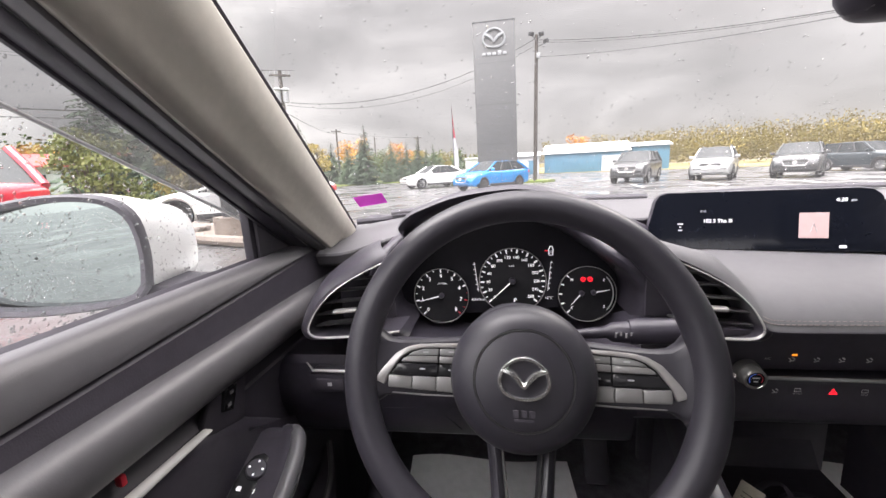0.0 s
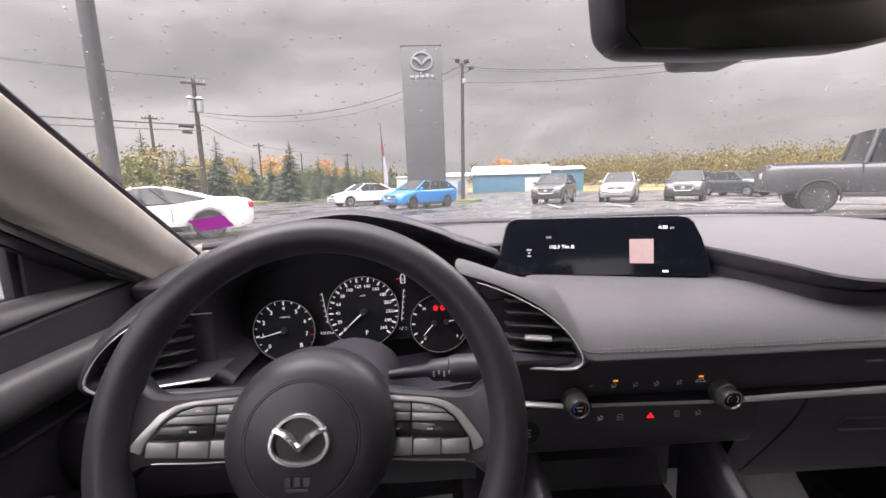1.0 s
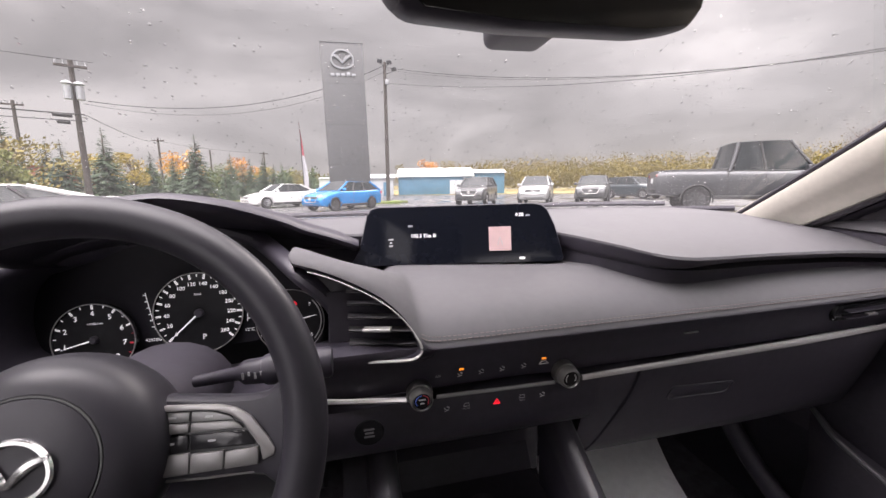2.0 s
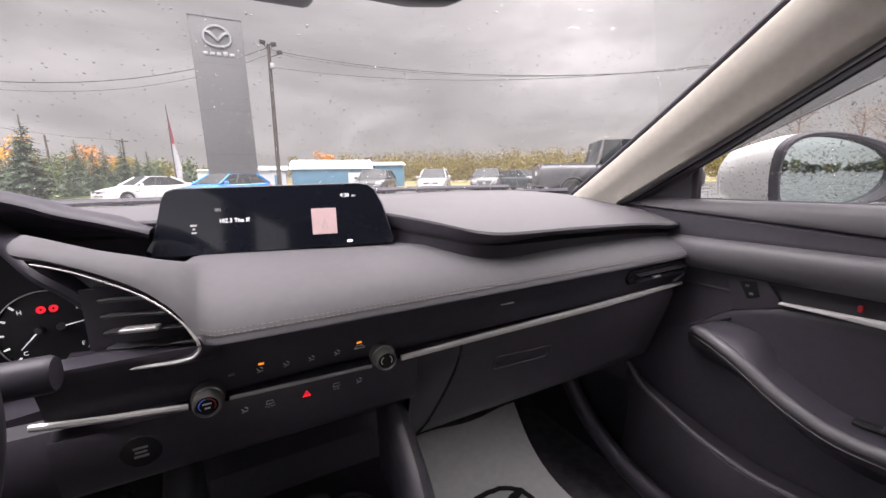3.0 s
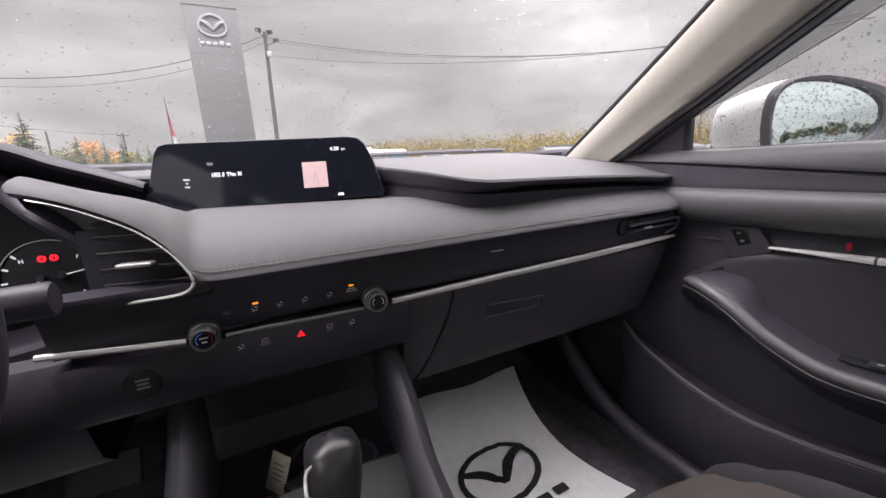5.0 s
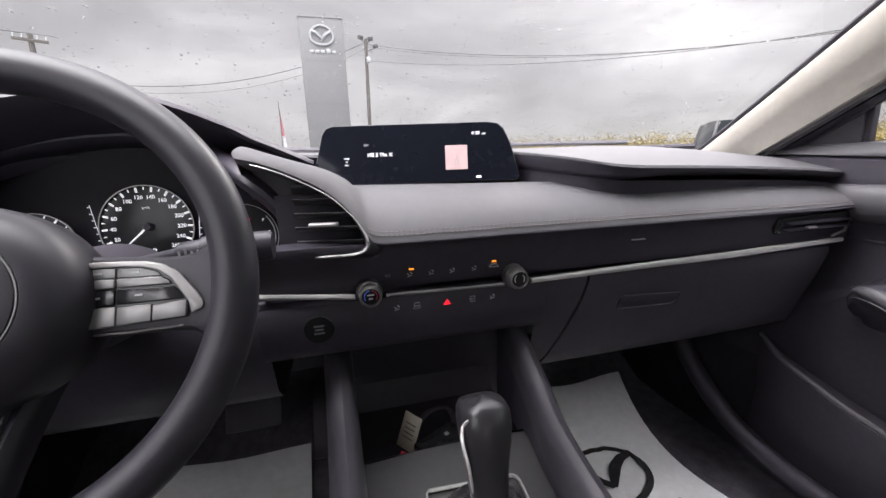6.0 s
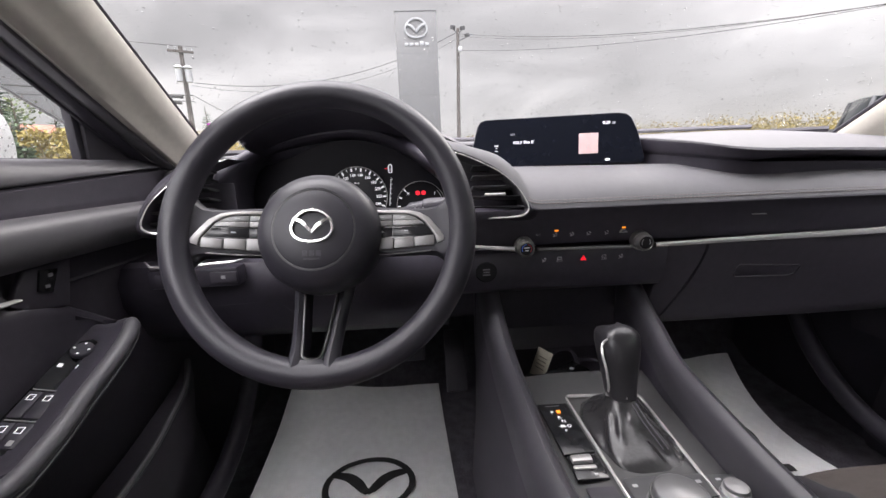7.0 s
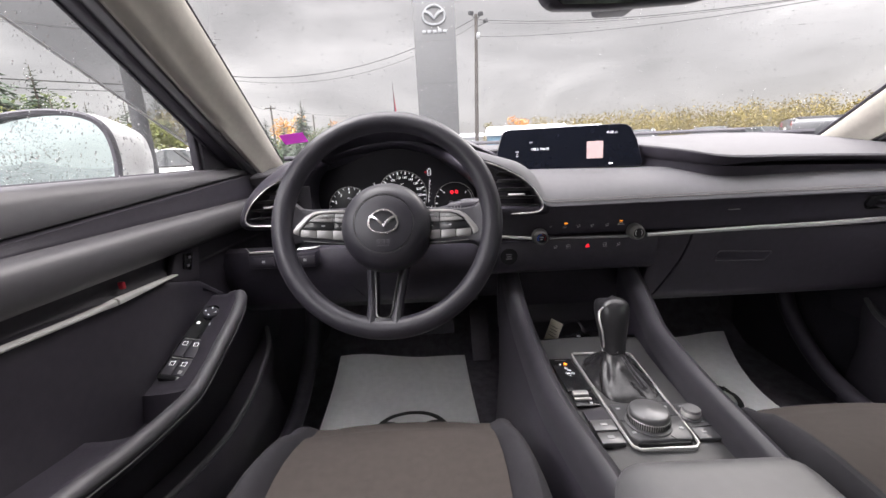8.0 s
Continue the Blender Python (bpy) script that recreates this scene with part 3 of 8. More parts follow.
part("knee_panel", loft([[(x, 0.194, 0.776), (x, 0.178, 0.770), (x, 0.166, 0.748), (x, 0.167, 0.71), (x, 0.19, 0.65), (x, 0.22, 0.625), (x, 0.36, 0.62)] for x in (-0.735, -0.70, -0.66, -0.60, -0.5, -0.4, -0.3, -0.21)]), M_DASH, dash, "black knee panel under the steering column")
part("under_dash", box((1.38, 0.10, 0.40), (0, 0.50, 0.74), 0.01), M_RUBBER, dash)
part("tray_wall", box((0.30, 0.02, 0.24), (0, 0.335, 0.62), 0.004), M_LOWER, dash)

# slim vent at the passenger end of the band
pv = part("side_vent", prism([(-0.080, -0.012), (0.075, -0.010), (0.085, 0.006), (0.078, 0.020), (-0.085, 0.016), (-0.088, 0.0)], 0.012, plane_at((0.625, 0.1485, 0.812), (1, 0.02, 0), (0, -0.22, 1)), 0.003), M_GLOSS, dash, "slim black passenger vent")
for dz in (-0.003, 0.008):
    part("slat", box((0.14, 0.010, 0.0018), (0, -0.003, dz), 0.0006, m=plane_at((0.625, 0.1475, 0.812), (1, 0.02, 0), (0, -0.22, 1))), M_DASH, pv)
part("vent_tab", box((0.020, 0.006, 0.0035), (-0.02, -0.006, 0.0), 0.001, m=plane_at((0.625, 0.1475, 0.812), (1, 0.02, 0), (0, -0.22, 1))), M_SATIN, pv)
part("vent_corner", tube([(0.672, 0.152, 0.790), (0.704, 0.154, 0.797), (0.713, 0.154, 0.824)], 0.0022, 6), M_SATIN, pv)
# chrome accent and switch box under the driver vent
part("accent_line", tube([(-0.672, 0.150, 0.786), (-0.660, 0.142, 0.778), (-0.60, 0.138, 0.779), (-0.535, 0.136, 0.783), (-0.52, 0.137, 0.786)], [0.0012, 0.0022, 0.0024, 0.0022, 0.0012], 6), M_CHROME, dash, "thin chrome accent line")
sb_ = part("switch_box", box((0.135, 0.03, 0.030), (-0.60, 0.156, 0.758), 0.004), M_DASH, dash, "black switch box")
for x in (-0.635, -0.553):
    k_ = part("switch", box((0.040, 0.006, 0.017), (x, 0.141, 0.758), 0.0015), M_LOWER, sb_)
    part("switch_mark", box((0.006, 0.0006, 0.005), (x, 0.1376, 0.759)), M_LITDIM, k_)
part("panel_seam", tube([(-0.66, 0.172, 0.70), (-0.55, 0.170, 0.704), (-0.49, 0.170, 0.706), (-0.455, 0.185, 0.66)], 0.0012, 5), M_RUBBER, dash)
part("panel_seam", tube([(-0.60, 0.186, 0.665), (-0.50, 0.186, 0.667)], 0.0010, 5), M_RUBBER, dash)

# silver trim line
line_l = [(-0.225, 0.156, 0.788), (-0.165, 0.148, 0.7835), (-0.106, 0.146, 0.7775)]
line_m = [(-0.070, 0.146, 0.776), (0.082, 0.146, 0.7725)]
line_r = spline([(0.120, 0.146, 0.7735), (0.30, 0.146, 0.7765), (0.45, 0.148, 0.7775), (0.53, 0.149, 0.7795), (0.60, 0.150, 0.781), (0.70, 0.154, 0.7815)], 5)
part("trim_line", tube(line_l, 0.0032, 8, flat=1.1), M_CHROME, dash, "bright chrome trim line")
part("trim_line", tube(line_m, 0.0024, 8), M_PLATE, dash, "dull grey trim line between the knobs")
part("trim_line", tube(line_r, [0.0032 + 0.0014 * math.sin(math.pi * i / (len(line_r) - 1)) for i in range(len(line_r))], 8, flat=1.2), M_CHROME, dash, "bright chrome trim line")

# heater knobs
for kx, kz, lit in ((-0.089, 0.7795, True), (0.098, 0.7805, False)):
    k = part("heater_knob", lathe([(0.0235, 0.012), (0.0235, 0.003), (0.0225, 0.0), (0.0205, -0.001), (0.0200, -0.010), (0.0185, -0.0135), (0.0165, -0.014), (0.0150, -0.0115), (0.0, -0.0115)], 40, pose(kx, 0.146, kz, 4) @ Matrix.Diagonal((0.66, 0.9, 0.66, 1))), M_KNOB, dash, "knurled satin silver heater knob")
    part("knob_face", lathe([(0.0150, 0.0), (0.0148, -0.0008), (0.0, -0.0008)], 32, pose(kx, 0.1354, kz, 4) @ Matrix.Diagonal((0.66, 1, 0.66, 1))), M_GLOSS, k)
    if lit:
        part("knob_arc", ring(0.0112, 0.0012, 40, 95, 215, pose(kx, 0.1342, kz, 4) @ Matrix.Diagonal((0.66, 1, 0.66, 1))), M_BLUELIT, k)
        part("knob_arc", ring(0.0112, 0.0012, 40, -35, 85, pose(kx, 0.1342, kz, 4) @ Matrix.Diagonal((0.66, 1, 0.66, 1))), M_RED, k)
        bars = box((0.008, 0.0004, 0.0016), (kx, 0.1343, kz + 0.002))
        box((0.005, 0.0004, 0.0016), (kx, 0.1343, kz - 0.0025), bm=bars)
        part("knob_mark", bars, M_LITDIM, k)
    else:
        part("knob_arc", ring(0.0100, 0.0016, 40, 125, 215, pose(kx, 0.1342, kz, 4) @ Matrix.Diagonal((0.66, 1, 0.66, 1))), M_LITDIM, k)
        part("knob_arc", ring(0.0100, 0.0016, 40, -35, 55, pose(kx, 0.1342, kz, 4) @ Matrix.Diagonal((0.66, 1, 0.66, 1))), M_LITDIM, k)

# heater markings in two rows
def seat_mark(x, z, s, y):
    b = tube([(x - s * 0.5, y, z + s * 0.2), (x, y, z - s * 0.35), (x + s * 0.5, y, z - s * 0.3)], s * 0.11, 4, up=(0, 1, 0))
    tube([(x - s * 0.5, y, z - s * 0.5), (x - s * 0.1, y, z - s * 0.5)], s * 0.09, 4, bm=b, up=(0, 1, 0))
    tube([(x + s * 0.1, y, z + s * 0.45), (x + s * 0.55, y, z + s * 0.1)], s * 0.13, 4, bm=b, up=(0, 1, 0))
    return b


part("ac_marking", lettering("A/C", 0.0044, pose(-0.066, 0.1545, 0.797)), M_LITDIM, dash)
for i, x in enumerate((-0.039, -0.012, 0.015, 0.044)):
    part("airflow_marking", seat_mark(x, 0.7960, 0.0058, 0.1548), M_LITDIM, dash)
part("airflow_marking", tube([(0.065, 0.1548, 0.795), (0.068, 0.1546, 0.7985), (0.074, 0.1546, 0.7985), (0.078, 0.1548, 0.795), (0.065, 0.1548, 0.795)], 0.0007, 4, up=(0, 1, 0)), M_LITDIM, dash)
for x, z in ((-0.037, 0.8025), (0.071, 0.8025)):
    part("indicator_light", box((0.0060, 0.001, 0.0022), (x, 0.1538, z), 0.0004, 1), M_AMBER, dash, "lit amber indicator")
for x in (-0.058, 0.066):
    part("seat_heat_marking", seat_mark(x, 0.7575, 0.006, 0.1482), M_LITDIM, dash)
for x, t in ((-0.033, "FRONT"), (0.039, "REAR")):
    d = tube([(x - 0.0036, 0.1482, 0.757), (x + 0.0036, 0.1482, 0.757), (x + 0.003, 0.1482, 0.7608), (x - 0.003, 0.1482, 0.7608), (x - 0.0036, 0.1482, 0.757)], 0.00045, 4, up=(0, 1, 0))
    lettering(t, 0.0032, pose(x, 0.1480, 0.7540), bm=d)
    part("demister_marking", d, M_LITDIM, dash)
part("hazard_marking", tube([(0.0015, 0.1482, 0.7545), (0.0095, 0.1482, 0.7545), (0.0055, 0.1482, 0.7610)], 0.0009, 5, loop=True, up=(0, 1, 0)), M_REDLIT, dash, "lit red warning triangle")
part("hazard_marking", prism([(0.0033, 0.7552), (0.0077, 0.7552), (0.0055, 0.7590)], 0.0006, pose(0, 0.1480, 0)), M_REDLIT, dash)
part("small_lever", box((0.022, 0.004, 0.0016), (0.285, 0.1475, 0.815), 0.0006), M_SATIN, dash)
part("start_button", lathe([(0.0175, 0.006), (0.0175, -0.002), (0.0160, -0.0035), (0.0, -0.0035)], 36, pose(-0.150, 0.152, 0.742, 4)), M_GLOSS, dash, "round black start button")
mk = box((0.012, 0.0004, 0.0022), (-0.150, 0.1480, 0.7462))
box((0.010, 0.0004, 0.0022), (-0.150, 0.1480, 0.7418), bm=mk)
box((0.012, 0.0004, 0.0022), (-0.150, 0.1480, 0.7374), bm=mk)
part("button_mark", mk, M_MARK, dash)

# air vents either side of the cluster
OUT = [(0.164, 0.933), (0.182, 0.9275), (0.205, 0.918), (0.240, 0.899), (0.264, 0.877), (0.277, 0.857), (0.2815, 0.845), (0.279, 0.837), (0.268, 0.8315), (0.236, 0.829), (0.19, 0.828), (0.164, 0.8275)]


def vent_edge(n=5):
    return [Vector((p.x, p.z)) for p in spline([(u, 0, z) for u, z in OUT], n)]


def vent_y(u):
    return 0.135 + 0.30 * max(0, 0.283 - u)


for s in (-1, 1):
    # the surround is hidden under the padded roll over the upper edge of the passenger-side vent
    flange = lambda p: 1.0 if s < 0 else min(1, max(0, (0.862 - p.y) / 0.02))
    rings = []
    for dx, dy, k in ((0.030, 0.040, 0.34), (0.022, 0.014, 0.26), (0.013, 0.001, 0.15), (0.006, -0.003, 0.06), (0.001, -0.002, 0.01), (0.0, 0.008, 0.0), (-0.004, 0.05, -0.05)):
        rings.append([(-0.37 + s * (p.x + dx * (flange(p) if dx > 0 else 1)), vent_y(p.x) + (dy if dy > 0.004 or flange(p) > 0.5 else 0.004), p.y + (p.y - 0.872) * k * (flange(p) if k > 0 else 1)) for p in vent_edge()])
    v = part("air_vent", loft(rings), M_LEATHERETTE if s < 0 else M_DASH, dash, "black slatted air vent with chrome lower edge")
    edge = vent_edge()
    part("chrome_edge", tube([(-0.37 + s * (p.x + 0.001), vent_y(p.x) - 0.0045, p.y - 0.0005) for p in edge], [0.0008 + 0.0010 * min(1, max(0, (0.875 - p.y) / 0.04)) for p in edge], 6), M_CHROME, v, "thin chrome edge")
    part("vent_back", box((0.085, 0.006, 0.064), (-0.37 + s * 0.222, 0.212, 0.864)), M_RUBBER, v)
    start = 0.204 if s > 0 else 0.200
    for i, z in enumerate((0.843, 0.859, 0.875, 0.891, 0.906, 0.919)):
        right = max([p.x for p in edge if abs(p.y - z) < 0.008 and p.y > 0.83] or [0.2]) - 0.003
        y0, y1 = vent_y(0.15) + 0.010, vent_y(right) + 0.010
        sl = loft([[(-0.37 + s * u, vent_y(u) + d, z + h) for d, h in ((0.009, 0.0), (0.007, 0.0018), (0.012, 0.0022), (0.042, -0.0045), (0.042, -0.0075), (0.012, -0.0016))] for u in (start, (start + right) / 2, right)], closed=True, caps=True)
        part("slat", sl, M_SLAT, v)
    part("vent_tab", box((0.032, 0.012, 0.0045), (0, 0, 0), 0.0018, 3, m=pose(-0.37 + s * 0.236, 0.1525, 0.864, 0, 0, -s * 16)), M_SATIN, v, "satin silver vent tab")

# instrument cluster under its hood
cluster = inside("instrument_cluster", "black instrument cluster with three round white-lit dials", "instrument cluster")


# the bezel ring round the dials, and the visor that overhangs it
RING = [(p.x, p.z) for p in spline([(x, 0, z) for x, z in ((-0.535, 0.795), (-0.572, 0.816), (-0.582, 0.862), (-0.570, 0.911), (-0.538, 0.940), (-0.500, 0.956), (-0.445, 0.968), (-0.380, 0.973), (-0.330, 0.965), (-0.280, 0.945), (-0.236, 0.918), (-0.202, 0.888), (-0.184, 0.858), (-0.188, 0.815))], 4)]
rows = []
for k, (x, z) in enumerate(RING):
    a, b = RING[max(0, k - 1)], RING[min(len(RING) - 1, k + 1)]
    n = Vector((a[1] - b[1], b[0] - a[0])).normalized()
    sink = 0.085 * min(1, max(0, (z - 0.905) / 0.045)) ** 1.5
    rows.append([(x + n.x * d, min(0.331, y + sink), z + n.y * d) for d, y in ((-0.014, 0.330), (-0.010, 0.270), (-0.007, 0.232), (-0.003, 0.219), (0.003, 0.214), (0.009, 0.215), (0.014, 0.222), (0.018, 0.240))])
part("bezel_ring", loft(rows), M_DASH, cluster, "black rounded bezel round the dials")
VISOR = [(p.x, p.z) for p in spline([(x, 0, z) for x, z in ((-0.534, 0.960), (-0.541, 0.972), (-0.523, 0.990), (-0.494, 1.002), (-0.449, 1.015), (-0.387, 1.022), (-0.350, 1.021), (-0.300, 1.010), (-0.245, 0.986), (-0.220, 0.971), (-0.189, 0.956), (-0.148, 0.934))], 4)]
def recede(x):
    """How far the visor's edge falls back towards the display."""
    return 0.10 * min(1, max(0, (x + 0.32) / 0.17)) ** 1.3


part("hood", loft([[(x * sx - 0.36 * (1 - sx), min(0.47, y + recede(x)), 0.93 + (z - 0.93) * f + d + 0.06 * recede(x)) for x, z in VISOR] for y, f, d, sx in ((0.44, 0.2, -0.01, 0.94), (0.37, 0.72, 0.0, 0.97), (0.29, 0.97, 0.0, 1.0), (0.245, 1.0, 0.0, 1.0), (0.233, 1.0, -0.002, 1.0), (0.229, 1.0, -0.006, 0.998), (0.232, 1.0, -0.011, 0.99), (0.250, 0.95, -0.016, 0.97), (0.330, 0.60, -0.020, 0.92))]), M_DASH, cluster, "black curved cluster hood")
part("face_panel", prism([(0.97 * (x + 0.38), 0.97 * (z - 0.88)) for x, z in RING], 0.01, pose(-0.38, 0.322, 0.876, -6)), M_FACE, cluster)
part("lower_bezel", loft([[(-0.57 + 0.4 * i / 16, y, z - dz * math.sin(math.pi * i / 16)) for i in range(17)] for y, z, dz in ((0.325, 0.80, 0.03), (0.28, 0.79, 0.03), (0.21, 0.80, 0.022), (0.195, 0.795, 0.02), (0.195, 0.77, 0.0), (0.19, 0.74, 0.0))]), M_DASH, cluster)


def polar(r, a, m):
    return m @ Vector((r * math.cos(radians(a)), 0, r * math.sin(radians(a))))


def dial(x, z, y, r, start, end, major, minor, words, needle, size, red_from=None):
    m = pose(x, y, z, -6)
    d = part("dial", lathe([(r, 0.004), (r, -0.002), (r * 0.975, -0.003), (r * 0.95, 0.001), (0, 0.001)], 56, m), M_GLOSS, cluster, "round black dial with white scale")
    part("dial_ring", ring(r * 0.975, r * 0.022, 64, m=m @ pose(0, -0.0036, 0)), M_SATIN, d)
    ticks, red = bmesh.new(), bmesh.new()
    for k in range(minor + 1):
        a = start + (end - start) * k / minor
        big = k % (minor // major) == 0
        b = red if red_from is not None and k >= red_from else ticks
        box((r * (0.115 if big else 0.065), 0.0006, r * (0.042 if big else 0.02)), (r * (0.885 if big else 0.91), -0.0005, 0), bm=b, m=m @ Matrix.Rotation(radians(-a), 4, "Y"))
    part("scale", ticks, M_LIT, d)
    if red_from is not None:
        part("red_scale", red, M_RED, d)
    for k, w in enumerate(words):
        a = start + (end - start) * k / (len(words) - 1)
        if w:
            p = polar(r * 0.71, a, Matrix())
            part("figure", lettering(w, size, m @ pose(p.x, -0.0008, p.z), bold=0.01), M_LIT, d)
    if needle is not None:
        pointer(d, m, start + (end - start) * needle, r * 0.80, r * 0.022, r * 0.10)
    return d, m


def pointer(d, m, a, length, width, hub_r):
    n = part("needle", tube([(-hub_r * 0.4, -0.003, 0), (length, -0.003, 0)], [width, width * 0.4], 6, m=m @ Matrix.Rotation(radians(-a), 4, "Y")), M_LIT, d)
    part("needle_hub", lathe([(hub_r, 0), (hub_r, -0.004), (hub_r * 0.75, -0.006), (0, -0.006)], 24, m), M_DASH, n)


speedo, ms = dial(-0.37, 0.857, 0.311, 0.0575, 222, -42, 13, 26, ["0", "20", "40", "60", "80", "100", "120", "140", "160", "180", "200", "220", "240", "260"], 0.0, 0.0074)
part("gear_letter", lettering("P", 0.010, ms @ pose(0.004, -0.0008, -0.034), bold=0.01), M_LIT, speedo)
part("unit_marking", lettering("km/h", 0.0045, ms @ pose(0, -0.0008, 0.026)), M_LIT, speedo)
tacho, mt = dial(-0.492, 0.836, 0.300, 0.0485, 225, -45, 8, 16, ["0", "1", "2", "3", "4", "5", "6", "7", "8"], 0.115, 0.0092, red_from=13)
part("unit_marking", lettering("x1000r/min", 0.0038, mt @ pose(0.002, -0.0008, 0.021)), M_LIT, tacho)
gauge, mg = dial(-0.250, 0.836, 0.300, 0.0470, 225, 135, 4, 4, ["C", "", "", "", "H"], None, 0.0066)
pointer(gauge, mg @ pose(-0.0085, 0, 0.001), 228, 0.026, 0.0009, 0.0042)
pointer(gauge, mg @ pose(0.0105, 0, 0.002), 10, 0.025, 0.0009, 0.0042)
part("fuel_scale", ring(0.0415, 0.0014, 40, -42, 42, mg @ pose(0, -0.0008, 0)), M_LITDIM, gauge)
part("figure", lettering("F", 0.0066, mg @ pose(0.027, -0.0008, 0.022)), M_LIT, gauge)
part("figure", lettering("E", 0.0066, mg @ pose(0.027, -0.0008, -0.022)), M_LIT, gauge)
for dx in (-0.0055, 0.0055):
    part("warning_light", ring(0.0028, 0.0026, 16, m=mg @ pose(dx, -0.0008, 0.024)), M_REDLIT, gauge, "lit red warning lamp")
# small read-outs between the dials
for s_, x0 in ((-1, -0.430), (1, -0.309)):
    scale_bm = bmesh.new()
    for k in range(6):
        box((0.0035, 0.0006, 0.0009), (x0 + s_ * 0.001 * k, 0.3135, 0.842 + 0.009 * k), bm=scale_bm)
    tube([(x0 - s_ * 0.002, 0.3137, 0.838), (x0 + s_ * 0.004, 0.3137, 0.89)], 0.0004, 4, bm=scale_bm)
    part("side_scale", scale_bm, M_LIT, cluster)
part("temperature_read_out", lettering("12°C", 0.0065, pose(-0.309, 0.3130, 0.825)), M_LIT, cluster)
part("distance_read_out", lettering("42930km", 0.0062, pose(-0.430, 0.3130, 0.8235)), M_LIT, cluster)
symbol = part("car_symbol", tube([(-0.3085, 0.313, 0.900), (-0.3025, 0.313, 0.900), (-0.3020, 0.313, 0.910), (-0.3035, 0.313, 0.9145), (-0.3070, 0.313, 0.9145), (-0.3090, 0.313, 0.910)], 0.0009, 4, loop=True, up=(0, 1, 0)), M_LIT, cluster, "small lit car outline")
part("symbol_roof", box((0.0040, 0.0006, 0.0045), (-0.3055, 0.313, 0.9055)), M_LITDIM, symbol)
part("symbol_line", box((0.0055, 0.0006, 0.0010), (-0.3130, 0.313, 0.9075)), M_REDLIT, symbol)


# steering wheel
wheel = inside("steering_wheel", "black three-spoke steering wheel with satin silver spoke trim", "steering wheel")
WM = pose(-0.37, 0.004, 0.85, -21.7) @ pose(0, 0, 0, 0, 2.2)
RIM = [(0.002 + 0.1709 * math.cos(a), 0.0196, 0.0042 + 0.1709 * math.sin(a)) for a in [k * math.tau / 112 for k in range(112)]]
part("rim", tube(RIM, 0.0167, 18, flat=1.0, loop=True, m=WM, up=(0, 1, 0)), M_RIM, wheel, "black grained rim")
hubp = [(0.052, 0.095), (0.068, 0.078), (0.0738, 0.056), (0.0745, 0.040), (0.0732, 0.026), (0.0690, 0.0135), (0.0600, 0.0050), (0.0520, 0.0015), (0.0485, 0.0008), (0.0475, 0.0018), (0.0465, 0.0018), (0.0455, 0.0), (0.038, -0.0022), (0.020, -0.0036), (0.0, -0.004)]
hub = part("hub", lathe(hubp, 64, WM @ pose(0, 0, -0.0025) @ Matrix.Diagonal((1.0, 1, 1.0, 1))), M_RIM, wheel, "black round airbag hub")
part("pad_seam", tube([(0.0470 * math.cos(a), 0.0012, -0.0025 + 0.0470 * math.sin(a)) for a in [k * math.tau / 64 for k in range(64)]], 0.0010, 6, loop=True, m=WM, up=(0, 1, 0)), M_DARKTRIM, hub)
part("badge", winged_badge(0.0228, WM @ pose(0, -0.0058, -0.0015), w=0.0034), M_BADGE, hub, "chrome oval badge")
bars = bmesh.new()
for k in range(3):
    box((0.0055, 0.0008, 0.0065), (-0.0075 + 0.0075 * k, -0.0034, -0.0315), 0.0005, 1, bm=bars)
box((0.018, 0.0006, 0.002), (0, -0.0030, -0.0375), bm=bars)
bars.transform(WM)
part("airbag_mark", bars, M_LOWER, hub)
part("hub_screw", lathe([(0.0035, 0.004), (0.0035, 0.0), (0.0, -0.0005)], 16, WM @ pose(0, 0.0135, -0.0655)), M_DASH, hub)


def spoke_skin(s):
    """The rounded arm that swells from the hub into the rim."""
    rows = []
    for x, top, low, y in ((0.045, 0.037, -0.030, 0.0410), (0.066, 0.0345, -0.0290, 0.0368), (0.090, 0.0325, -0.0290, 0.0328), (0.115, 0.0305, -0.0285, 0.0287), (0.130, 0.0300, -0.0285, 0.0260), (0.142, 0.0320, -0.0300, 0.0235), (0.152, 0.0400, -0.0370, 0.0200), (0.160, 0.0540, -0.0520, 0.0150), (0.167, 0.0600, -0.0600, 0.0150)):
        mid, h = (top + low) / 2, (top - low) / 2
        rows.append([(s * x, y + d, mid + h * f) for f, d in ((-0.86, 0.030), (-1.0, 0.016), (-0.97, 0.006), (-0.88, 0.0012), (-0.6, 0.0), (0, 0.0), (0.6, 0.0), (0.86, 0.0010), (0.97, 0.006), (1.0, 0.016), (0.86, 0.030))])
    return loft(rows, closed=True, caps=True, m=WM)


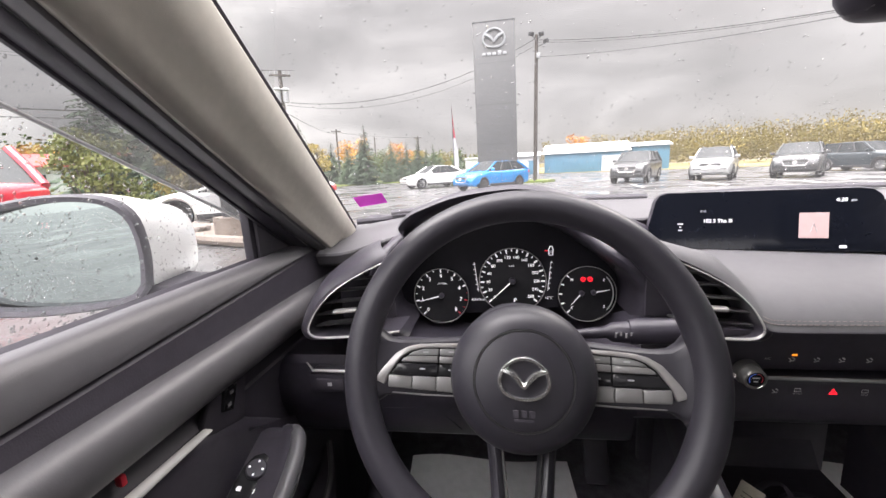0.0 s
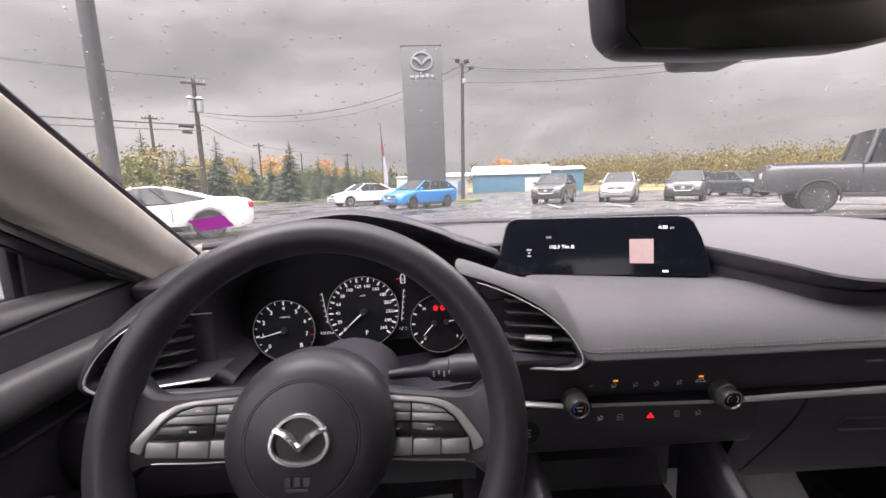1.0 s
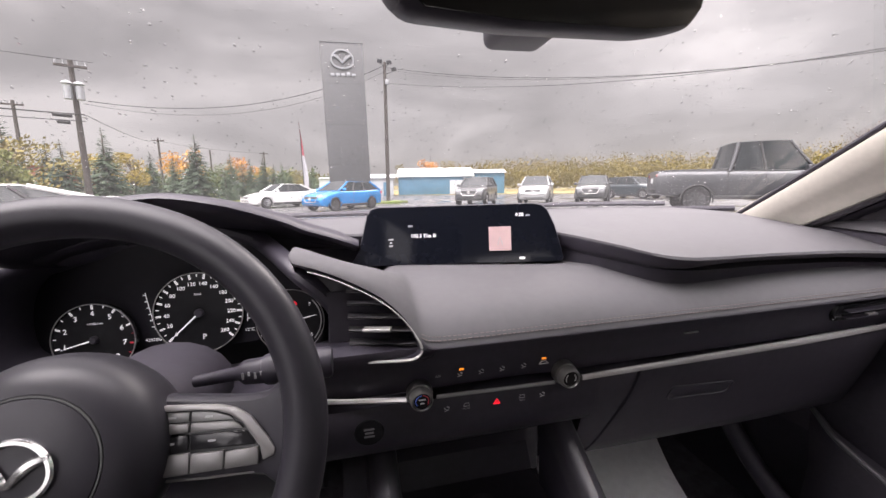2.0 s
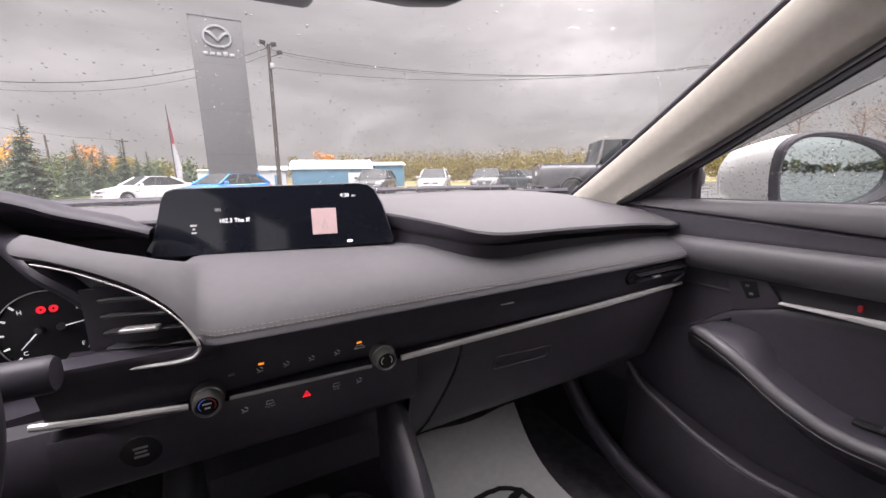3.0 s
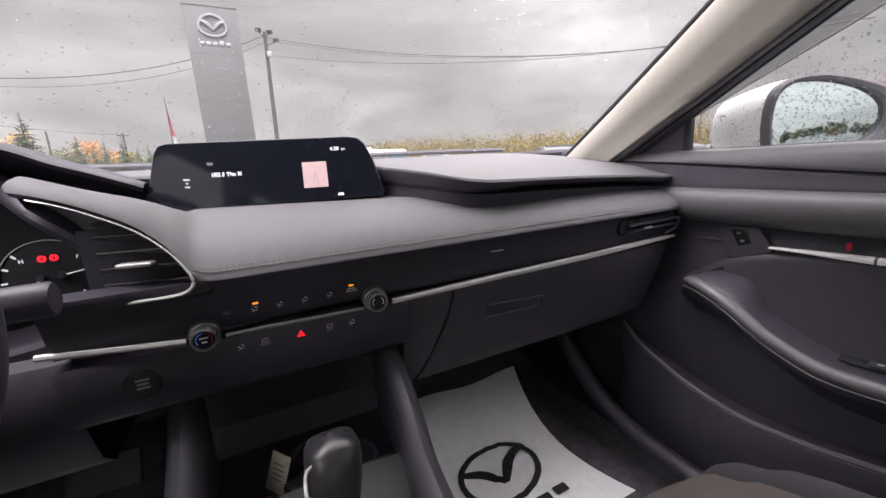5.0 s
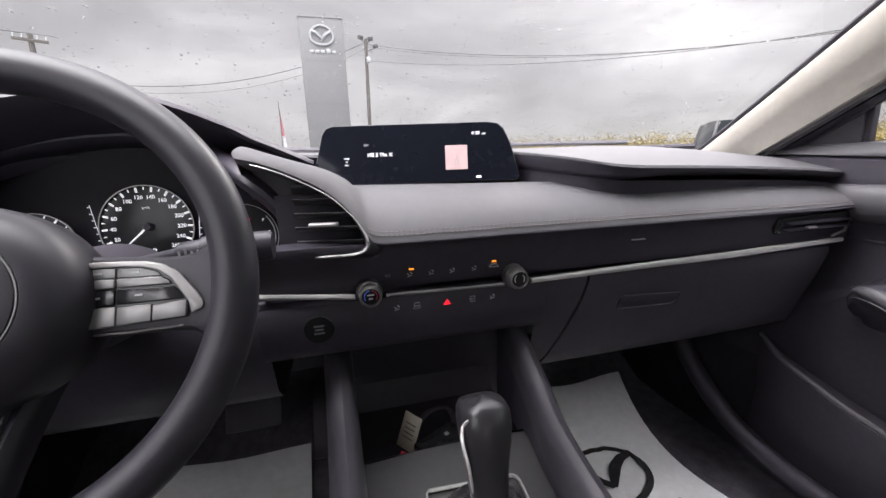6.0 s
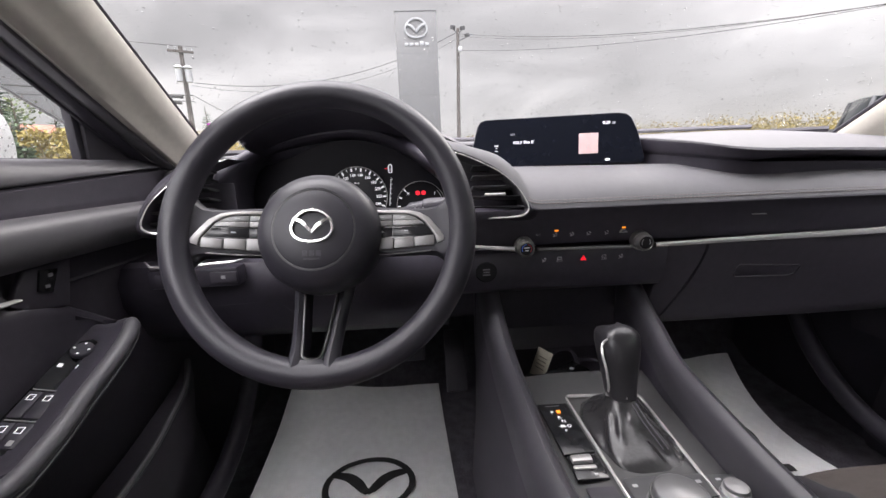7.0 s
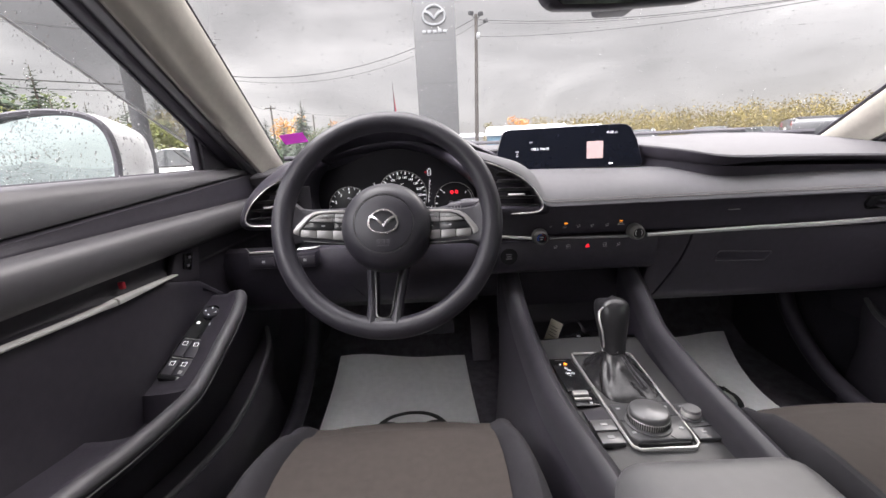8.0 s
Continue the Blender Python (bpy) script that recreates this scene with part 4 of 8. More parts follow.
for s in (-1, 1):
    SM = WM @ Matrix(((1, 0, 0, 0), (-0.165 * s, 1, 0, 0.0375), (0, 0, 1, 0.005), (0, 0, 0, 1)))
    sp = part("spoke", spoke_skin(s), M_RIM, wheel, "black side spoke")
    edge = prism([(s * x, z) for x, z in ((0.060, 0.0225), (0.090, 0.0215), (0.108, 0.0203), (0.120, 0.0175), (0.132, 0.0105), (0.146, -0.0065), (0.1505, -0.0135), (0.1500, -0.0185), (0.1420, -0.0215), (0.1395, -0.0120), (0.1370, -0.0085), (0.1265, 0.0060), (0.1165, 0.0128), (0.106, 0.0160), (0.090, 0.0172), (0.060, 0.0180))], 0.008, SM @ pose(0, 0.0062, 0), 0.0010)
    tr = part("silver_trim", edge, M_SATIN, sp, "satin silver spoke trim")
    part("button_bed", prism([(s * x, z) for x, z in ((0.060, 0.0182), (0.106, 0.0160), (0.1165, 0.0128), (0.1265, 0.0060), (0.1385, -0.0110), (0.1385, -0.0120), (0.060, -0.0140))], 0.008, SM @ pose(0, 0.0092, 0)), M_GLOSS, sp)
    # upper keys, the bright bar, the lower dark keys, the silver keys along the foot
    for pts in (((0.062, 0.0172), (0.0865, 0.0164), (0.0865, 0.0092), (0.062, 0.0092)), ((0.0878, 0.0163), (0.104, 0.0156), (0.1155, 0.0118), (0.1195, 0.0085), (0.0878, 0.0090))):
        part("button", prism([(s * x, z) for x, z in pts], 0.006, SM @ pose(0, 0.0074, 0), 0.0008), M_PLATE, sp)
    for pts in (((0.062, 0.0000), (0.0865, 0.0000), (0.0865, -0.0112), (0.062, -0.0122)), ((0.0878, 0.0000), (0.1285, 0.0002), (0.1355, -0.0090), (0.1355, -0.0102), (0.0878, -0.0112))):
        part("button", prism([(s * x, z) for x, z in pts], 0.006, SM @ pose(0, 0.0078, 0), 0.0008), M_GLOSS, sp)
    for pts in (((0.062, 0.0085), (0.0865, 0.0083), (0.0865, 0.0014), (0.062, 0.0012)), ((0.0878, 0.0083), (0.1195, 0.0078), (0.1245, 0.0048), (0.1265, 0.0018), (0.0878, 0.0014))):
        part("button_bar", prism([(s * x, z) for x, z in pts], 0.006, SM @ pose(0, 0.0066, 0), 0.0010), M_KEYS, sp, "satin silver rocker key")
    for x0, x1 in ((0.064, 0.0885), (0.0893, 0.1135), (0.1143, 0.1385)):
        z = lambda x: -0.0285 + 0.0045 * max(0, (x - 0.064) / 0.0745)
        part("foot_key", prism([(s * x0, z(x0)), (s * x1, z(x1)), (s * x1, -0.0125 + 0.001 * (x1 > 0.13)), (s * x0, -0.0136)], 0.008, SM @ pose(0, 0.0060, 0), 0.0010), M_KEYS, sp, "satin silver foot key")
    for xx, zz in ((0.074, 0.013), (0.101, 0.0122), (0.074, -0.0055), (0.104, -0.0050)):
        part("button_mark", box((0.0055, 0.0005, 0.0014), (s * xx, 0.0072, zz), m=SM), M_LITDIM, sp)
    part("foot_line", tube([(s * 0.066, 0.0140, -0.0325), (s * 0.100, 0.0125, -0.0320), (s * 0.135, 0.0115, -0.0300)], 0.0010, 5, m=SM, up=(0, 1, 0)), M_SATIN, sp)
rows = []
for z, half, y in ((-0.050, 0.040, 0.055), (-0.070, 0.0365, 0.046), (-0.090, 0.0335, 0.0380), (-0.120, 0.0300, 0.0260), (-0.140, 0.0285, 0.0160), (-0.152, 0.0290, 0.0080), (-0.162, 0.0315, 0.0050)):
    rows.append((z, half, y))
fork = bmesh.new()
for s in (-1, 1):
    ring_rows = []
    for z, half, y in rows:
        inner = 0.0195 - 0.0085 * min(1, max(0, (-0.070 - z) / 0.075))
        ring_rows.append([(s * inner, y + 0.030, z), (s * inner, y + 0.006, z), (s * (inner + 0.0025), y + 0.001, z), (s * (inner + half) / 2, y - 0.0015, z), (s * (half - 0.004), y + 0.0015, z), (s * half, y + 0.009, z), (s * (half - 0.002), y + 0.026, z)])
    loft(ring_rows, closed=True, caps=True, bm=fork, m=WM)
prism([(-0.013, -0.1485), (0.013, -0.1485), (0.024, -0.168), (-0.024, -0.168)], 0.020, WM @ pose(0, 0.0085, 0), 0.003, bm=fork)
low = part("lower_spoke", fork, M_RIM, wheel, "black forked lower spoke")
half_u = [(0.0205, 0.0470, -0.066), (0.0180, 0.0375, -0.090), (0.0144, 0.0255, -0.120), (0.0124, 0.0170, -0.138), (0.0095, 0.0120, -0.1465)]
u = spline([(-x, y, z) for x, y, z in half_u] + [(0.0, 0.0105, -0.1495)] + half_u[::-1], 5)
part("silver_inlay", tube(u, 0.0017, 6, m=WM, up=(0, 1, 0)), M_DARKTRIM, low, "dark smoked U-shaped inlay")
part("column_shroud", loft([[(-0.37 + w * math.cos(a), y, z + h * math.sin(a)) for a in [k * math.tau / 20 for k in range(20)]] for y, w, h, z in ((0.05, 0.050, 0.045, 0.825), (0.07, 0.058, 0.050, 0.822), (0.14, 0.062, 0.052, 0.805), (0.22, 0.064, 0.05, 0.80))], closed=True, caps=True), M_LOWER, wheel)
stalk = part("wiper_stalk", tube([(-0.31, 0.122, 0.842), (-0.268, 0.114, 0.849), (-0.262, 0.112, 0.850), (-0.244, 0.110, 0.851), (-0.242, 0.110, 0.851), (-0.236, 0.109, 0.852), (-0.184, 0.106, 0.853), (-0.181, 0.106, 0.853)], [0.0055, 0.0070, 0.0115, 0.0125, 0.0145, 0.0150, 0.0150, 0.0130], 16), M_DASH, wheel, "black wiper stalk with white symbols")
mk = bmesh.new()
for k in range(4):
    box((0.002, 0.0006, 0.004 if k % 2 else 0.006), (-0.261 + 0.0055 * k, 0.0985 - 0.0006 * k, 0.852 + 0.002 * (k % 2)), bm=mk)
part("stalk_mark", mk, M_LITDIM, stalk)
stalk = part("indicator_stalk", tube([(-0.44, 0.115, 0.830), (-0.485, 0.108, 0.834), (-0.53, 0.102, 0.836), (-0.565, 0.098, 0.838)], [0.008, 0.010, 0.0115, 0.011], 16), M_DASH, wheel, "black indicator stalk")
mk = bmesh.new()
for k in range(3):
    box((0.003, 0.0006, 0.004), (-0.50 - 0.016 * k, 0.0935 - 0.0012 * k, 0.837), bm=mk)
part("stalk_mark", mk, M_LITDIM, stalk)

# central display
disp = inside("central_display", "wide black tablet-style central display, switched on", "display")
DM = plane_at((0.006, 0.312, 0.945), (0.266, -0.060, 0), (0.0, 0.17, 1))
outline = [(-0.168, -0.046), (0.158, -0.046), (0.163, -0.040), (0.150, 0.012), (0.139, 0.037), (0.130, 0.045), (0.115, 0.0475), (-0.128, 0.0475), (-0.139, 0.044), (-0.145, 0.034), (-0.158, -0.02), (-0.170, -0.040)]
housing = part("housing", prism(outline, 0.022, DM, 0.003), M_DASH, disp)
part("screen", prism([(x * 0.985, z * 0.96) for x, z in outline], 0.0012, DM @ pose(0, -0.0012, 0)), M_SCREEN, disp, "glossy dark display glass")
part("rear_shell", prism([(x * 0.9, z * 0.8) for x, z in outline], 0.03, DM @ pose(0, 0.022, 0), 0.008), M_DASH, disp)
DN = DM @ pose(0.011, 0, -0.0085)
part("station_text", lettering("102.3 The X", 0.0078, DN @ pose(-0.067, -0.0020, 0.0085), bold=0.012), M_LIT, disp)
part("band_text", lettering("FM", 0.0062, DN @ pose(-0.087, -0.0020, 0.0235)), M_LITDIM, disp)
part("clock_text", lettering("4:28", 0.0076, DN @ pose(0.083, -0.0020, 0.0375), bold=0.01), M_LIT, disp)
part("clock_text", lettering("pm", 0.0048, DN @ pose(0.0960, -0.0020, 0.0368)), M_LIT, disp)
art = part("album_art", box((0.0345, 0.0006, 0.0375), (0.052, -0.0020, 0.001), m=DN), M_ART, disp, "pale pink square picture")
part("picture_lines", tube([(0.048, -0.0025, -0.009), (0.052, -0.0025, 0.004), (0.056, -0.0025, -0.009)], 0.0006, 4, m=DN, up=(0, 1, 0)), M_LITDIM, art)
for x, z, w, h in ((-0.118, 0.004, 0.008, 0.0026), (-0.118, -0.001, 0.003, 0.0026), (-0.118, -0.006, 0.006, 0.0022), (0.086, -0.030, 0.008, 0.0034)):
    part("screen_icon", box((w, 0.0005, h), (x, -0.0020, z), m=DN), M_LITDIM if x < 0 else M_LIT, disp)


# doors
def door_panel(side):
    who = "driver" if side < 0 else "passenger"
    ob = inside("door_panel", "black %s door trim with chrome pull handle and padded armrest" % who, "car door", "front doors")
    fix = (lambda b: b) if side > 0 else mirrored
    ys = [0.36, 0.30, 0.22, 0.12, 0.0, -0.15, -0.3, -0.5, -0.75, -0.95]

    def skin(profile, name, mat, label="", dy=None, stations=None, parent=ob):
        rows = []
        for y in stations or ys:
            k = dy(y) if dy else 0.0
            rows.append([(x, y, z + k) for x, z in profile])
        return part(name, fix(loft(rows)), mat, parent, label)

    groove = lambda y: 0.906 + 0.070 * y
    ys = [0.36, 0.30, 0.22, 0.12, 0.0, -0.15, -0.3, -0.5, -0.75, -0.95]
    skin([(0.752, 0.925), (0.748, 0.939), (0.742, 0.942), (0.737, 0.939)], "glass_seal", M_RUBBER)

    def belt_skin(name, mat, label, profile):
        """A strip between the sill's top and the groove, which falls towards the back."""
        return part(name, fix(loft([[(x, y, groove(y) + dz if top is None else top * (1 - dz) + groove(y) * dz) for x, top, dz in profile] for y in ys])), mat, ob, label)

    belt_skin("upper_sill", M_DOORPAD, "grey soft upper sill", [(0.742, 0.937, 0.0), (0.732, 0.9405, 0.0), (0.724, 0.9395, 0.0), (0.717, 0.9355, 0.0), (0.713, 0.933, 0.25), (0.7105, 0.933, 0.55), (0.7095, 0.933, 0.85), (0.7105, None, 0.0015), (0.7135, None, 0.0), (0.720, None, 0.0)])
    belt_skin("dark_insert", M_LEATHERETTE, "black recessed band", [(0.720, None, 0.0), (0.7155, None, -0.0015), (0.7130, None, -0.0035), (0.7110, None, -0.0050), (0.7110, 0.872, 0.60), (0.7095, 0.872, 0.25), (0.7085, 0.872, 0.0), (0.711, 0.866, 0.0)])
    skin([(0.722, 0.870), (0.710, 0.8735), (0.702, 0.8725), (0.695, 0.868), (0.690, 0.860), (0.6885, 0.850), (0.690, 0.838), (0.696, 0.826), (0.706, 0.816), (0.726, 0.810)], "bolster", M_DOORPAD, "grey padded bolster")
    skin([(0.720, 0.814), (0.736, 0.808), (0.739, 0.796), (0.737, 0.786), (0.728, 0.778)], "handle_recess", M_RUBBER)
    # padded lower panel, whose upper edge curves down to the front
    lower = []
    for y, zt in ((0.36, 0.56), (0.26, 0.60), (0.19, 0.655), (0.15, 0.690), (0.113, 0.717), (0.072, 0.746), (0.045, 0.757), (0.016, 0.766), (-0.03, 0.773), (-0.12, 0.779), (-0.2, 0.782), (-0.3, 0.786), (-0.5, 0.790), (-0.75, 0.792), (-0.95, 0.79)):
        lower.append([(0.738, y, zt + 0.004), (0.729, y, zt + 0.003), (0.723, y, zt - 0.003), (0.721, y, zt - 0.012), (0.722, y, zt * 0.6 + 0.28), (0.724, y, 0.66 if zt > 0.7 else zt * 0.8 + 0.10), (0.729, y, 0.54 if zt > 0.58 else 0.52), (0.735, y, 0.50), (0.735, y, 0.28)])
    part("lower_panel", fix(loft(lower)), M_LEATHERETTE, ob, "black lower door panel")
    part("front_panel", fix(loft([[(0.726, y, 0.826), (0.731, y, 0.80), (0.733, y, 0.74), (0.733, y, 0.56)] for y in (0.36, 0.25, 0.15, 0.05, 0.016)])), M_LOWER, ob, "matt black panel ahead of the handle")

    def blade(points, heights, thick):
        pts = spline(points, 4)
        hs = [v.x for v in spline([(h, 0, 0) for h in heights], 4)]
        return loft([[(p.x + thick * a, p.y, p.z + h * b) for a, b in ((-0.5, -0.1), (-0.35, -0.42), (0.2, -0.5), (0.5, -0.3), (0.5, 0.3), (0.2, 0.5), (-0.2, 0.42), (-0.45, 0.25))] for p, h in zip(pts, hs)], closed=True, caps=True)

    # chrome pull handle: a slim lever in front, a blade that runs back
    part("release_lever", fix(blade([(0.716, 0.004, 0.7800), (0.715, -0.03, 0.7810), (0.714, -0.075, 0.7815), (0.713, -0.117, 0.782)], [0.0035, 0.0060, 0.0085, 0.0105], 0.011)), M_BLADE, ob, "chrome release lever")
    part("pull_handle", fix(blade([(0.713, -0.120, 0.782), (0.714, -0.145, 0.7825), (0.715, -0.20, 0.784), (0.715, -0.31, 0.790), (0.716, -0.5, 0.799), (0.718, -0.72, 0.803)], [0.0105, 0.0075, 0.0068, 0.0062, 0.006, 0.005], 0.010)), M_BLADE, ob, "bright chrome pull blade")
    part("lock_flag", fix(box((0.008, 0.006, 0.011), (0.728, -0.085, 0.7945), 0.002)), M_RED, ob, "small red lock flag")
    plate = part("switch_plate", fix(prism([(0.090, 0.812), (0.026, 0.810), (0.000, 0.772), (0.02, 0.762), (0.072, 0.748)], 0.010, Matrix.Translation((0.733, 0, 0)) @ Matrix.Rotation(radians(90), 4, "Z"), 0.003)), M_LOWER, ob)
    mem = part("lock_switch", fix(prism([(0.066, 0.802), (0.042, 0.806), (0.034, 0.781), (0.052, 0.774)], 0.004, Matrix.Translation((0.7245, 0, 0)) @ Matrix.Rotation(radians(90), 4, "Z"), 0.001)), M_GLOSS, ob)
    for yy, zz in ((0.053, 0.797), (0.046, 0.784)):
        part("switch_mark", fix(box((0.001, 0.006, 0.004), (0.7200, yy, zz))), M_MARK, mem)
    # armrest: a long shelf that rises to the front and ends in a raised curl
    edge = spline([(0.700, 0.132, 0.690), (0.676, 0.112, 0.708), (0.657, 0.088, 0.714), (0.649, 0.060, 0.709), (0.646, 0.022, 0.692), (0.645, -0.032, 0.660), (0.645, -0.081, 0.640), (0.645, -0.1035, 0.635), (0.6455, -0.111, 0.634), (0.646, -0.124, 0.633), (0.648, -0.173, 0.634), (0.649, -0.227, 0.638), (0.651, -0.32, 0.650), (0.653, -0.5, 0.662), (0.655, -0.75, 0.668)], 4)
    rows = []
    for p in edge:
        if side < 0 and p.y > -0.10:
            p.z = min(p.z, 0.6585 + 0.405 * (p.y + 0.04))
        rise = min(1, max(0, (p.y - 0.000) / 0.012)) * max(0, 1 - max(0, p.y - 0.03) / 0.10)
        t1 = 0.026 * rise
        if side < 0 and p.y > -0.105:
            # the driver's rest carries the window switches on a raised deck
            t1 = max(0.0, min(0.6535 + 0.405 * (p.y + 0.04), 0.706) - p.z) * min(1, (p.y + 0.105) / 0.012) * max(0, 1 - max(0, p.y - 0.07) / 0.08)
        if side < 0:
            # the hollow behind the switches, to pull the door shut by
            t1 -= 0.040 * min(1, max(0, (-0.104 - p.y) / 0.006)) * (1 - min(1, max(0, (-0.150 - p.y) / 0.045)))
        rows.append([(0.728, p.y, p.z - 0.004 + t1), (0.712, p.y, p.z - 0.004 + t1), (0.694, p.y, p.z - 0.003 + t1 * 0.9), (min(0.70, p.x + 0.026), p.y, p.z + t1 * 0.6), (p.x + 0.012, p.y, p.z + 0.004 + t1 * 0.15), (p.x + 0.004, p.y, p.z + 0.001), (p.x, p.y, p.z - 0.010), (p.x + 0.003, p.y, p.z - 0.022), (p.x + 0.016, p.y, p.z - 0.034), (p.x + 0.036, p.y, p.z - 0.050), (0.735, p.y, p.z - 0.09)])
    arm = part("armrest", fix(loft(rows)), M_LEATHERETTE, ob, "padded black armrest")
    # the roll's paler skin paints the highlight along the armrest's ridge
    part("edge_roll_highlight", fix(tube([p + Vector((0.007, 0, -0.004)) for p in edge], [0.003 + 0.0075 * min(1, i / 8) for i in range(len(edge))], 10)), M_DOORPAD, arm)
    part("arm_stitching", fix(tube([p + Vector((-0.0008, 0, -0.0145)) for p in edge], 0.0009, 4)), material("arm_thread", (0.16, 0.16, 0.16), 0.7), arm)
    # window switches
    if side < 0:
        m = plane_at((-0.7005, -0.018, 0.6665), (0.0, 0.925, 0.38), (-0.96, 0.0, 0.28))
        sw = part("switch_panel", prism([(-0.066, -0.019), (-0.060, -0.022), (0.070, -0.019), (0.086, -0.012), (0.092, 0.0), (0.086, 0.011), (0.070, 0.017), (-0.060, 0.020), (-0.066, 0.017)], 0.012, m, 0.0015), M_GLOSS, ob, "black gloss window switch panel")
        for x0, x1 in ((-0.060, -0.031), (-0.026, 0.008)):
            for z0, z1 in ((-0.017, -0.0005), (0.0005, 0.015)):
                b = part("window_switch", box((x1 - x0, 0.006, z1 - z0), ((x0 + x1) / 2, 0.0006, (z0 + z1) / 2), 0.0015, m=m), M_DASH, sw)
                ic = tube([(x1 - 0.012, -0.0027, (z0 + z1) / 2 - 0.003), (x1 - 0.012, -0.0027, (z0 + z1) / 2 + 0.003), (x1 - 0.006, -0.0027, (z0 + z1) / 2 + 0.003), (x1 - 0.005, -0.0027, (z0 + z1) / 2 - 0.003)], 0.0007, 4, loop=True, m=m, up=(0, 1, 0))
                part("switch_mark", ic, M_LIT, b)
        part("lock_mark", box((0.006, 0.0006, 0.005), (-0.054, -0.0026, -0.010), m=m), M_LITDIM, sw)
        for x in (-0.0285, 0.0105):
            part("switch_line", box((0.0012, 0.002, 0.030), (x, -0.0004, -0.001), m=m), M_SATIN, sw)
        for z in (-0.011, 0.009):
            part("fold_mark", box((0.005, 0.0006, 0.005), (0.046, -0.0006, z), m=m), M_LIT, sw)
        kn = part("mirror_knob", lathe([(0.0125, 0.002), (0.0125, -0.004), (0.011, -0.0055), (0, -0.0055)], 24, m @ pose(0.070, 0, -0.001)), M_DASH, sw)
        for a in (0, 90, 180, 270):
            part("knob_mark", box((0.0022, 0.0006, 0.0022), (0.0082 * math.cos(radians(a)), -0.0060, 0.0082 * math.sin(radians(a))), m=m @ pose(0.070, 0, -0.001)), M_LIT, kn)
    else:
        m = plane_at((0.7085, -0.128, 0.6375), (-0.02, -0.99, 0.05), (1, -0.1, 0.12))
        sw = part("switch_panel", box((0.054, 0.006, 0.014), (0, 0.0015, 0), 0.002, m=m), M_GLOSS, ob, "black passenger window switch")
        part("switch_key", box((0.022, 0.003, 0.011), (0.013, -0.0018, 0), 0.001, m=m), M_DASH, sw)
        part("switch_mark", box((0.006, 0.0006, 0.004), (0.014, -0.0036, 0), m=m), M_LITDIM, sw)
    # map pocket
    pk = spline([(0.715, 0.27, 0.560), (0.690, 0.215, 0.537), (0.680, 0.15, 0.518), (0.674, 0.10, 0.504), (0.671, 0.04, 0.493), (0.670, -0.01, 0.488), (0.669, -0.06, 0.492), (0.669, -0.115, 0.500), (0.669, -0.19, 0.516), (0.67, -0.262, 0.533), (0.67, -0.5, 0.56), (0.68, -0.75, 0.56)], 4)
    part("map_pocket", fix(loft([[(0.725, p.y, p.z - 0.01), (p.x + 0.02, p.y, p.z - 0.004), (p.x + 0.006, p.y, p.z), (p.x, p.y, p.z - 0.005), (p.x - 0.002, p.y, p.z - 0.03), (p.x + 0.01, p.y, p.z - 0.12), (0.70, p.y, 0.29), (0.725, p.y, 0.245)] for p in pk])), M_LOWER, ob, "black map pocket")
    # a paler tube paints the highlight along the pocket's edge
    part("pocket_edge_glint", fix(tube([p + Vector((0.004, 0, 0)) for p in pk], 0.005, 8)), M_DOORPAD, ob)
    # triangle trim ahead of the glass
    part("corner_trim", fix(prism([(0.36, 0.922), (0.168, 0.922), (0.172, 1.012), (0.19, 1.020)], 0.02, Matrix.Translation((0.752, 0, 0)) @ Matrix.Rotation(radians(90), 4, "Z"), 0.004)), M_LOWER, ob, "black triangular corner trim")
    part("corner_bar", fix(box((0.014, 0.012, 0.11), (0.744, 0.166, 0.975), 0.003)), M_RUBBER, ob)
    # outer skin
    part("outer_skin", fix(loft([[(0.765, y, 0.93), (0.80, y, 0.90), (0.86, y, 0.80), (0.885, y, 0.65), (0.87, y, 0.35)] for y in (0.5, 0.2, -0.3, -0.95)])), M_WHITEPAINT, ob, "white painted outer skin")
    return ob


door_panel(-1)
door_panel(1)

for s, word in ((-1, "window_1"), (1, "window_2")):
    w = inside(word, "raindrop-covered front side window", "car window", "side windows", "structure")
    rows = []
    for k in range(9):
        z = 0.915 + 0.41 * k / 8
        x = s * (0.757 - 0.20 * max(0, z - 0.93) ** 1.3)
        rows.append([(x, 0.25 - 1.2 * i / 8, z) for i in range(9)])
    part("pane", loft(rows), M_SIDEGLASS, w, face=(-s, 0, 0)).visible_shadow = False

